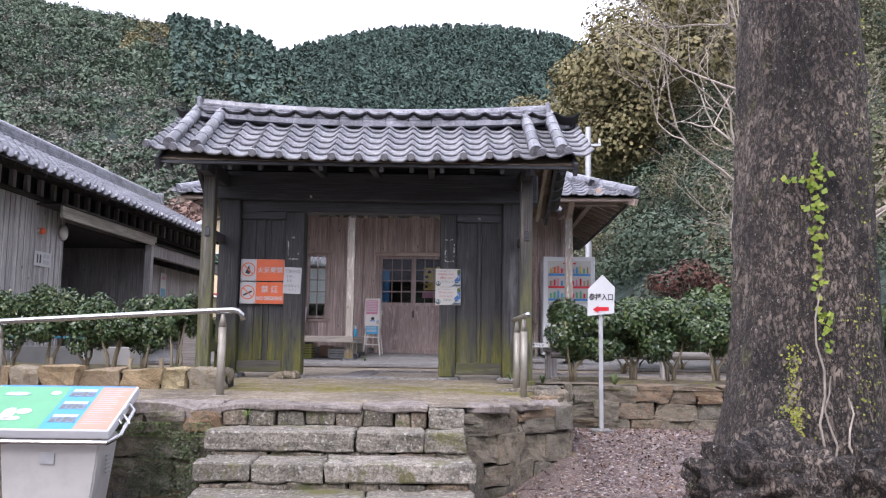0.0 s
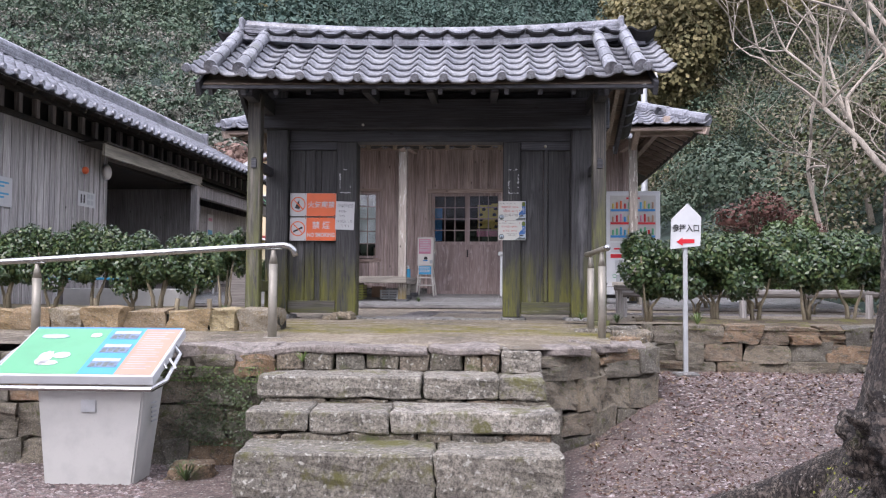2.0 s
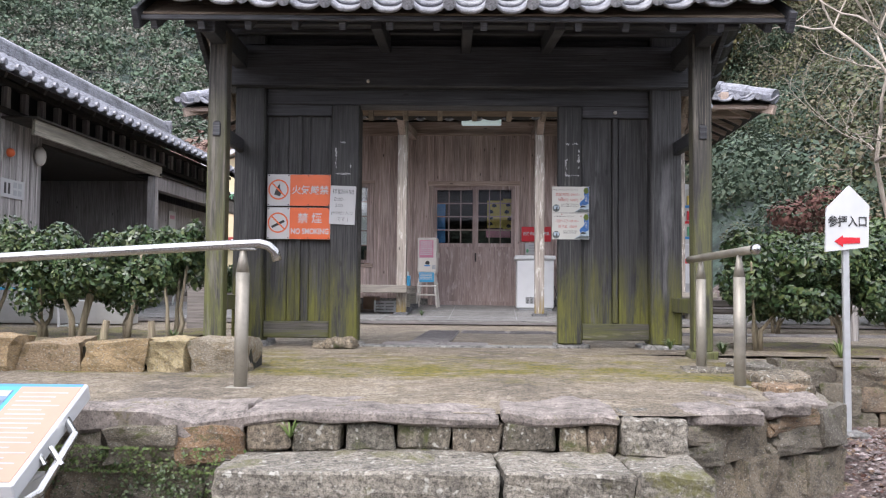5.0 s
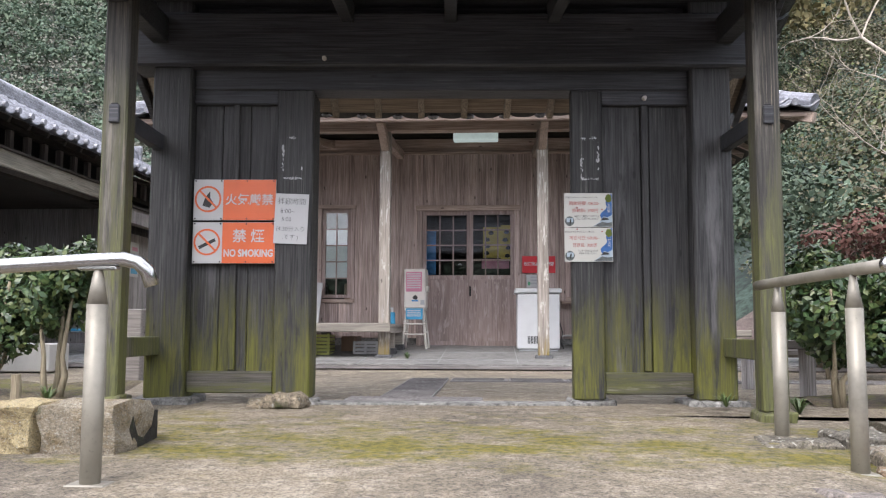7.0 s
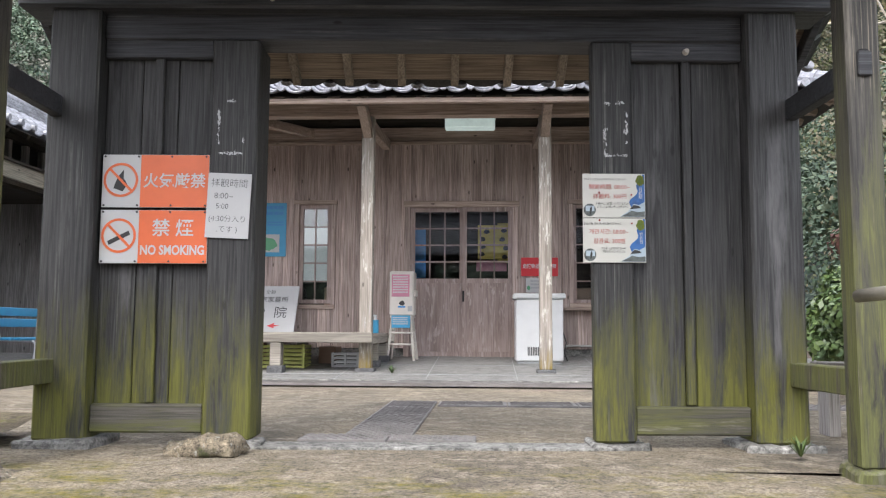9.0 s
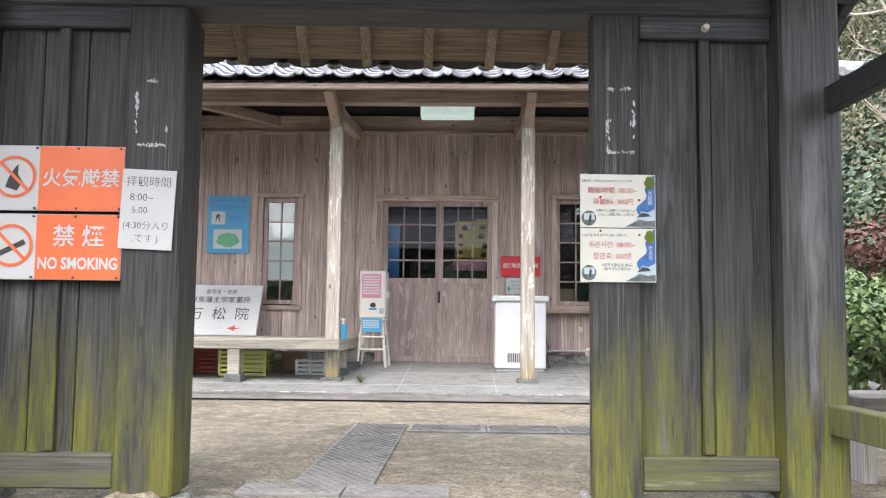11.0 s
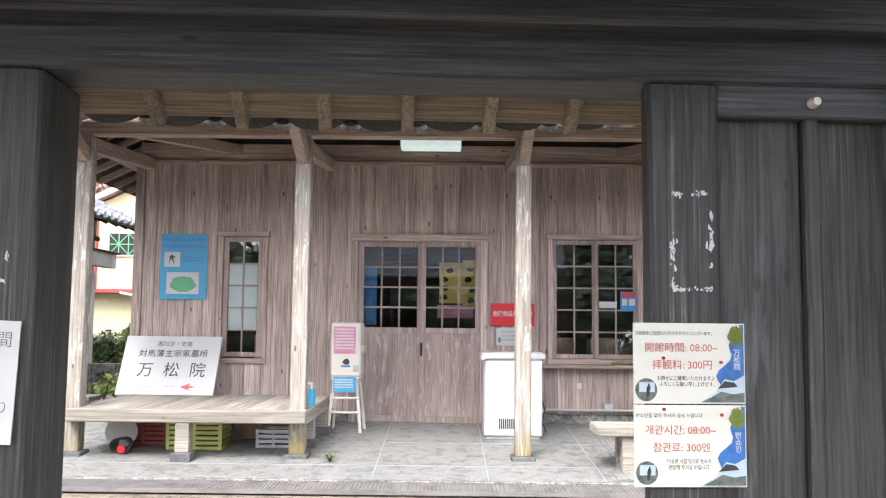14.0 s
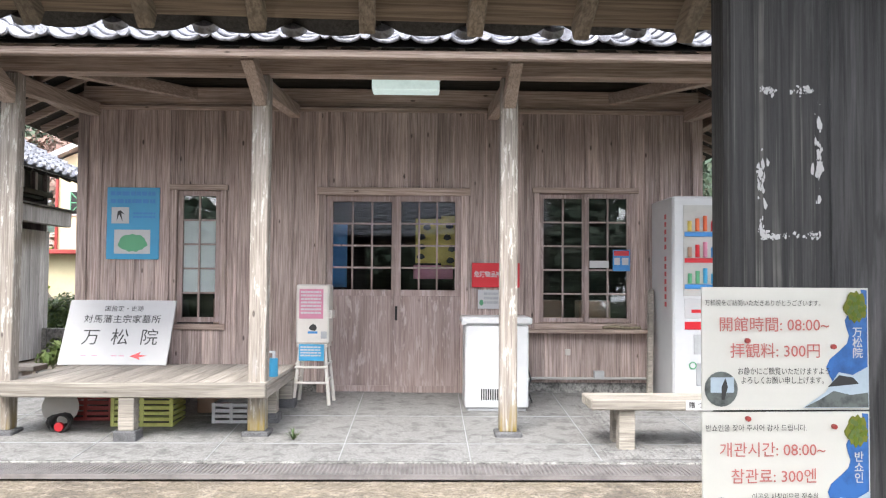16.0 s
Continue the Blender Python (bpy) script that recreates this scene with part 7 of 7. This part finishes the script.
def burl(cx, cy, cz, rx, ry, rz, seed):
    b = bmesh.new()
    bmesh.ops.create_icosphere(b, subdivisions=5, radius=1.0)
    for v in b.verts:
        d = v.co.normalized()
        n1 = noise.noise(d * 2.2 + Vector((seed, 0, 0))) * 0.30 + noise.noise(d * 5.0 + Vector((0, seed, 0))) * 0.26 + noise.noise(d * 11) * 0.10
        v.co = Vector((cx + d.x * rx * (1 + n1), cy + d.y * ry * (1 + n1), cz + d.z * rz * (1 + n1)))
    return b


part("burl", burl(-0.36, -0.58, 0.38, 0.36, 0.30, 0.25, 1.3), "bark", bt, "knotted grey burl at the root", smooth=True)
part("burl", burl(0.27, -0.55, 0.30, 0.42, 0.32, 0.32, 4.1), "bark", bt, "dark knotted burl at the root", smooth=True)
for pts, r0, r1 in (([(-0.35, -0.25, 0.22), (-0.62, -0.45, 0.06), (-0.95, -0.62, -0.08), (-1.5, -0.8, -0.24), (-1.9, -0.95, -0.36)], 0.15, 0.03),
                    ([(-0.4, 0.1, 0.2), (-0.75, 0.3, 0.0), (-1.15, 0.35, -0.12), (-1.6, 0.5, -0.22)], 0.13, 0.03),
                    ([(0.3, -0.3, 0.2), (0.5, -0.9, -0.05), (0.55, -1.5, -0.3)], 0.16, 0.05),
                    ([(-0.1, -0.5, 0.0), (-0.5, -1.0, -0.18), (-0.9, -1.4, -0.34)], 0.14, 0.04)):
    part("root", tube(bmesh.new(), pts, r0, 12, r1), "bark", bt, smooth=True)
for pts, r0, r1 in (([(0.1, 0, 7.4), (1.0, 0.6, 8.8), (2.2, 1.0, 10)], 0.26, 0.08), ([(0.1, 0, 8.0), (-0.8, -0.4, 9.4), (-1.4, -1.4, 10.8)], 0.24, 0.07), ([(0.1, 0, 8.2), (0.2, 0.5, 10.0), (0.0, 1.2, 12)], 0.26, 0.08)):
    part("limb", tube(bmesh.new(), pts, r0, 10, r1), "bark", bt, smooth=True)
# climbing leaves on the bark
def climbers(name, label, mat, spots, size, seed):
    rr = np.random.default_rng(seed)
    C, N = [], []
    for a0, z0, z1, spread, n in spots:
        z = rr.uniform(z0, z1, n)
        a = a0 + rr.normal(0, spread, n)
        rad = np.array([trunk_r(max(zz, 0), aa) for zz, aa in zip(z, a)]) + 0.035
        C.append(np.stack([np.cos(a) * rad + 0.009 * z, np.sin(a) * rad, z], 1))
        N.append(np.stack([np.cos(a), np.sin(a), 0.3 + 0 * a], 1))
    v, f = leaves(np.concatenate(C), np.concatenate(N), size, 0.35, 1.2, seed)
    ob = mesh_from(name, v, f, mat)
    ob.parent = bt
    return tagged(ob, label)


FA = -math.pi / 2 - 0.40
climbers("ivy", "green ivy leaves climbing the bark", "leaf_bright", [(FA + 0.25, 1.15, 2.0, 0.05, 60), (FA + 0.22, 1.6, 1.95, 0.07, 30), (FA + 0.05, 1.86, 1.9, 0.2, 14), (FA + 0.3, 1.0, 1.2, 0.04, 14)], 0.028, 5)
climbers("creeping_fig", "yellow-green creeping fig on the bark", "leaf_lime", [(FA - 0.10, 0.5, 1.05, 0.05, 200), (FA - 0.08, 0.42, 0.75, 0.08, 220), (FA + 0.75, 0.6, 1.3, 0.12, 120), (FA + 0.95, 1.2, 3.6, 0.12, 160), (FA - 0.6, 0.05, 0.3, 0.3, 160)], 0.011, 6)
for k, (a0, z0, z1) in enumerate(((FA + 0.22, 0.3, 1.3), (FA + 0.28, 0.25, 0.9), (FA + 0.5, 0.2, 0.8))):
    pts = [(math.cos(a0 + 0.05 * math.sin(i * 1.7 + k)) * (trunk_r(z, a0) + 0.03), math.sin(a0 + 0.05 * math.sin(i * 1.7 + k)) * (trunk_r(z, a0) + 0.03), z) for i, z in enumerate(np.linspace(z0, z1, 9))]
    part("vine", tube(bmesh.new(), pts, 0.008, 6, 0.004), "twig", bt)

# ---------- bare trees on the right ----------
def bare_tree(name, label, base, lean, height, seed, depth=5, r0=0.09, mat="twig"):
    rr = random.Random(seed)
    t = thing(name, label, "tree", pose(*base))
    limbs, twigs = bmesh.new(), bmesh.new()

    def grow(p, d, ln, rad, lvl):
        pts = [p]
        q, dd = p.copy(), d.copy()
        for k in range(4):
            dd = (dd + Vector((rr.gauss(0, 0.16), rr.gauss(0, 0.16), rr.gauss(0.05, 0.12)))).normalized()
            q = q + dd * ln / 4
            pts.append(q.copy())
        tube(limbs if lvl < 2 else twigs, pts, rad, 8 if lvl < 2 else 4, rad * 0.55)
        if lvl >= depth:
            return
        for k in range(3 if lvl < 3 else rr.choice((2, 3))):
            at = pts[rr.choice((2, 3, 4, 4))]
            nd = (dd + Vector((rr.gauss(0, 0.62), rr.gauss(0, 0.62), rr.gauss(0.12, 0.45)))).normalized()
            grow(at, nd, ln * rr.uniform(0.6, 0.82), rad * 0.55, lvl + 1)

    grow(Vector((0, 0, -0.3)), Vector(lean).normalized(), height, r0, 0)
    part("trunk", limbs, mat, t, smooth=True)
    part("twig_spray", twigs, mat, t)["kind"] = "stuff"
    return t


bare_tree("bare_tree", "leafless pale-barked tree with spreading branches", (5.45, 1.2, 0.1), (-0.22, 0.0, 1), 2.0, 3, 6, 0.085)
bare_tree("bare_tree", "leafless pale-barked tree on the slope", (6.9, 2.6, 0.6), (-0.35, -0.1, 1), 2.6, 8, 6, 0.08)
bare_tree("bare_tree", "thin leafless tree among the scrub", (6.3, 6.5, 1.2), (-0.1, 0, 1), 2.2, 14, 5, 0.05)
bare_tree("bare_tree", "grey leafless tree on the slope", (8.2, 9.0, 2.0), (-0.2, 0, 1), 2.8, 21, 5, 0.07)
bare_tree("bare_tree", "leafless shrubby tree beside the annex garden", (-7.6, 17.5, 0.0), (0.1, 0, 1), 1.6, 33, 5, 0.05)

pt = thing("red_maple", "dull red maple shrub at the foot of the slope", "shrub", pose(5.25, 6.6, 0.9))
part("stem", tube(bmesh.new(), [(0, 0, -0.8), (0.05, 0, 0.2), (-0.1, 0, 0.8)], 0.03, 7, 0.01), "stem", pt)
crown("foliage", pt, "leaf_red", [((dx, dy, dz), (0.42, 0.35, 0.28)) for dx, dy, dz in ((-0.4, 0, 0.75), (0.1, -0.1, 0.95), (0.5, 0.1, 0.7), (0.0, 0.2, 0.5), (0.8, 0, 0.5))], 420, 0.045, 77)
up = thing("utility_pole", "slender grey utility pole with insulators", "pole", pose(5.15, 20.0, 0.0))
part("pole", tube(bmesh.new(), [(0, 0, -0.5), (0, 0, 8.2)], 0.13, 12, 0.10), "galv", up)
part("crossarm", B(-0.45, 0.45, -0.05, 0.05, 7.5, 7.6, 0.01), "galv", up)
for x in (-0.4, 0.0, 0.4):
    part("insulator", cyl(bmesh.new(), (x, 0, 7.7), 0.05, 0.18, 10, 0.03), "cream", up)
wr = thing("power_line", "thin sagging power line across the valley", "cable")
for k, (za, zb_) in enumerate(((12.0, 9.0), (9.6, 7.4))):
    part("wire", tube(bmesh.new(), [(-34 + 3 * i, 26 + 0.4 * i, za + (zb_ - za) * i / 12 - 0.9 * math.sin(math.pi * i / 12)) for i in range(13)], 0.012, 4), "rubber", wr)

# ---------- neighbouring house and garden beyond the porch ----------
hs = thing("yellow_house", "cream-yellow rendered house with a green-framed window", "house", pose(-9.2, 20.5, 0.0))
bm = bmesh.new()
w = [(0, 0), (7.5, 0), (7.5, 4.9), (3.75, 6.1), (0, 4.35)]
f0 = [bm.verts.new((a, 0, b)) for a, b in w]
f1 = [bm.verts.new((a, 6, b)) for a, b in w]
bm.faces.new(f0)
bm.faces.new(f1[::-1])
for k in range(5):
    bm.faces.new((f0[k], f1[k], f1[(k + 1) % 5], f0[(k + 1) % 5]))
part("wall", bm, "wallcream", hs)
part("roof", beam(bmesh.new(), (-0.35, 3, 4.32), (3.75, 3, 6.25), 6.6, 0.14), "galv", hs, "dark grey roof edge")
part("downpipe", tube(bmesh.new(), [(0.02, -0.05, 0), (0.02, -0.05, 4.3)], 0.04, 8), "plastic_red", hs)
wd = part("window_frame", B(0.3, 1.5, -0.06, -0.01, 2.95, 3.62, 0.01), "paper", hs)
part("pane", B(0.36, 1.44, -0.065, -0.058, 3.0, 3.57, 0), "black", wd)
for k in range(5):
    part("muntin", B(0.36 + 0.26 * k, 0.385 + 0.26 * k, -0.08, -0.066, 3.0, 3.57, 0), "green", wd)
part("muntin", B(0.36, 1.44, -0.08, -0.066, 3.27, 3.295, 0), "green", wd)
for a in (0.36, 0.9):
    part("muntin", beam(bmesh.new(), (a, -0.075, 3.0), (a + 0.54, -0.075, 3.57), 0.01, 0.02, 0), "green", wd)
    part("muntin", beam(bmesh.new(), (a, -0.075, 3.57), (a + 0.54, -0.075, 3.0), 0.01, 0.02, 0), "green", wd)
lt = thing("lean_to", "low cream lean-to with a thin brown roof edge", "shed", pose(-11.0, 18.0, 0.0))
part("wall", B(0.4, 5.5, 0.3, 2.2, 0, 1.9), "wallcream", lt)
part("roof", B(0.0, 5.8, -0.1, 2.3, 1.9, 2.0, 0.01), "plastic_red", lt, "thin red-brown roof edge")
part("gutter", tube(bmesh.new(), [(3.5, -0.12, 1.9), (3.8, -0.12, 1.85), (3.9, -0.1, 1.5)], 0.04, 8), "galv", lt)
th = thing("tiled_shed", "low shed with a grey tiled roof", "shed", pose(-13.5, 19.0, 0.0))
part("wall", B(0.2, 3.3, 0.3, 2.5, 0, 2.2), "wallcream", th)
part("roof", beam(bmesh.new(), (1.75, -0.2, 2.2), (1.75, 2.6, 3.4), 3.9, 0.1), "tile", th)
gw = thing("garden_block_wall", "low pierced concrete block wall", "wall", kind="structure")
for k in range(16):
    x = -9.6 + k * 0.41
    part("block", B(x, x + 0.40, 12.6, 12.72, 0.0, 0.52, 0.008), "concrete", gw)
    part("opening", B(x + 0.08, x + 0.32, 12.594, 12.61, 0.30, 0.36, 0), "ink", gw)
for k, (x, y, hh) in enumerate(((-8.6, 13.6, 1.25), (-7.7, 13.8, 1.35), (-6.9, 13.6, 1.1), (-6.2, 13.8, 1.2), (-5.4, 13.7, 1.3), (-9.4, 13.8, 1.2))):
    shrub(x, y, 0.0, 0.1, hh, 0.55, 0.45, "leaf_mid" if k % 2 else "leaf_light", seed=120 + k, n=380, size=0.055, label="pale green garden shrub behind the block wall", group="garden shrubs")
for k, (x, y, rr) in enumerate(((-4.75, 8.6, 0.24), (-4.2, 8.9, 0.2))):
    p = thing("potted_plant", "green leafy plant in a dark round pot", "plant pot", pose(x, y, 0.02), "garden pots")
    part("pot", cyl(bmesh.new(), (0, 0, 0.1), rr * 0.8, 0.2, 18, rr), "rubber", p)
    crown("foliage", p, "leaf_light", [((dx, dy, 0.34 + dz), (0.14, 0.14, 0.13)) for dx, dy, dz in ((-0.08, 0, 0), (0.1, 0.04, 0.05), (0, 0.06, 0.12))], 90, 0.04, 200 + k, 0.8, 2.8, 0.8)
tb = thing("low_wooden_bench", "low grey wooden bench beside the annex", "bench")
part("seat", B(-5.2, -3.9, 7.7, 8.05, 0.33, 0.39, 0.008), "annex_x", tb)
for x in (-5.0, -4.1):
    part("leg", B(x - 0.06, x + 0.06, 7.74, 8.0, 0.02, 0.33, 0.006), "annex", tb)

# ---------- ground litter ----------
def pebbles(n, seed):
    rr = np.random.default_rng(seed)
    x, y = rr.uniform(-3.5, 5.5, n), rr.uniform(-9.0, -0.9, n)
    keep = ~((x > -1.35) & (x < 1.35) & (y > -4.5)) & ~((x < 2.1) & (y > -3.2)) & ~((x <= 2.1) & (y > -2.4)) & (y < -1.05 + 0.02 * x)
    x, y = x[keep], y[keep]
    z = ground_z(x, y)
    m = len(x)
    base = np.array([[1, 0, 0], [0, 1, 0], [-1, 0, 0], [0, -1, 0], [0, 0, 0.7], [0, 0, -0.5]], float)
    ang = rr.uniform(0, 6.28, m)
    s = rr.uniform(0.006, 0.02, m)
    sc = np.stack([s * rr.uniform(0.8, 1.5, m), s * rr.uniform(0.7, 1.1, m), s * rr.uniform(0.5, 0.9, m)], 1)
    v = base[None] * sc[:, None]
    c, q = np.cos(ang)[:, None], np.sin(ang)[:, None]
    v = np.stack([v[..., 0] * c - v[..., 1] * q, v[..., 0] * q + v[..., 1] * c, v[..., 2]], -1) + np.stack([x, y, z], 1)[:, None]
    f = np.array([[0, 1, 4], [1, 2, 4], [2, 3, 4], [3, 0, 4]])
    F = (np.arange(m) * 6)[:, None, None] + f[None]
    ob = mesh_from("gravel_stones", v.reshape(-1, 3), F.reshape(-1, 3), "pebble", True)
    return tagged(ob, "loose purple-grey gravel with mixed small stones", "gravel", kind="stuff")


pebbles(90000, 3)
rr = np.random.default_rng(9)
n = 13000
x, y = rr.uniform(0.9, 4.6, n), rr.uniform(-6.5, -1.1, n)
keep = ~((x < 1.35) & (y > -4.5)) & ~((x <= 2.12) & (y > -2.5))
x, y = x[keep], y[keep]
v, f = leaves(np.stack([x, y, ground_z(x, y) + 0.012], 1), np.tile([0.0, 0, 1], (len(x), 1)), 0.017, 0.35, 1.7, 12)
tagged(mesh_from("fallen_leaves", v, f, "leaf_litter"), "brown and straw-coloured fallen leaves on the gravel", "leaves", kind="stuff")
# moss and small ferns on the terrace wall
def wall_moss(name, label, x0, x1, y, z0, z1, n, size, mat, seed):
    q = np.random.default_rng(seed)
    c = []
    for k in range(14):
        cx, cz = q.uniform(x0, x1), q.uniform(z0, z1)
        m = n // 14
        c.append(np.stack([q.normal(cx, 0.09, m), y + q.uniform(-0.015, 0.03, m), q.normal(cz, 0.06, m)], 1))
    c = np.concatenate(c)
    c[:, 2] = np.clip(c[:, 2], z0, z1)
    v, f = leaves(c, np.tile([0, -1.0, 0.5], (len(c), 1)), size, 0.6, 1.2, seed)
    return tagged(mesh_from(name, v, f, mat), label, "moss", kind="stuff")


wall_moss("wall_moss", "small mossy leaves on the terrace wall", -1.95, -0.95, -3.27, -0.8, -0.26, 3200, 0.012, "leaf_mid", 31)
wall_moss("lip_moss", "tufts of green moss under the terrace lip", -1.9, -0.9, -3.27, -0.34, -0.24, 1500, 0.012, "leaf_light", 32)
def tuft(x, y, z, n, ln, mat, seed, label):
    q = random.Random(seed)
    t = thing("grass_tuft", label, "grass", pose(x, y, z), "grass tufts")
    bm = bmesh.new()
    for k in range(n):
        a, b = q.uniform(0, 6.28), q.uniform(0.3, 1.0)
        w = 0.004
        d = Vector((math.cos(a) * b, math.sin(a) * b, q.uniform(0.6, 1.2))).normalized()
        s = Vector((-math.sin(a), math.cos(a), 0)) * w
        p1, p2 = d * ln * 0.55, d * ln * 0.9 - Vector((0, 0, ln * 0.22))
        vs = [bm.verts.new(v) for v in (-s, s, p1 + s, p1 - s, p2)]
        bm.faces.new(vs[:4])
        bm.faces.new((vs[3], vs[2], vs[4]))
    part("blades", bm, mat, t)


for k, (x, y, z, n, ln, mt) in enumerate(((-1.25, -3.75, -0.95, 40, 0.22, "leaf_mid"), (-0.62, -3.18, -0.2, 16, 0.13, "leaf_light"), (-1.4, -3.5, -0.95, 26, 0.16, "leaf_mid"), (1.55, -2.95, -0.9, 50, 0.2, "leaf_straw"), (1.75, -2.85, -0.85, 40, 0.22, "leaf_straw"), (2.2, -3.6, -0.8, 30, 0.14, "leaf_straw"), (2.7, -0.7, 0.0, 24, 0.22, "leaf_light"), (1.95, -0.45, 0.0, 30, 0.16, "leaf_mid"), (1.6, -0.3, 0.02, 20, 0.14, "leaf_mid"), (-1.98, -1.0, 0.08, 24, 0.14, "leaf_mid"), (1.7, -5.2, -0.93, 26, 0.16, "leaf_light"), (-0.75, 5.1, 0.1, 26, 0.14, "leaf_mid"))):
    tuft(x, y, z, n, ln, mt, 300 + k, "small tuft of grass at a stone joint" if mt != "leaf_straw" else "dry straw-coloured grass by the wall")
rk = solid("loose_rock", stone_block(bmesh.new(), -0.15, 0.15, -0.1, 0.1, -0.08, 0.07, 7.7, 0.045), "stone", "grey field stone lying at the wall foot", "rock", smooth=True)
rk.matrix_world = pose(-1.27, -3.62, -0.92, 0, 0, 12)
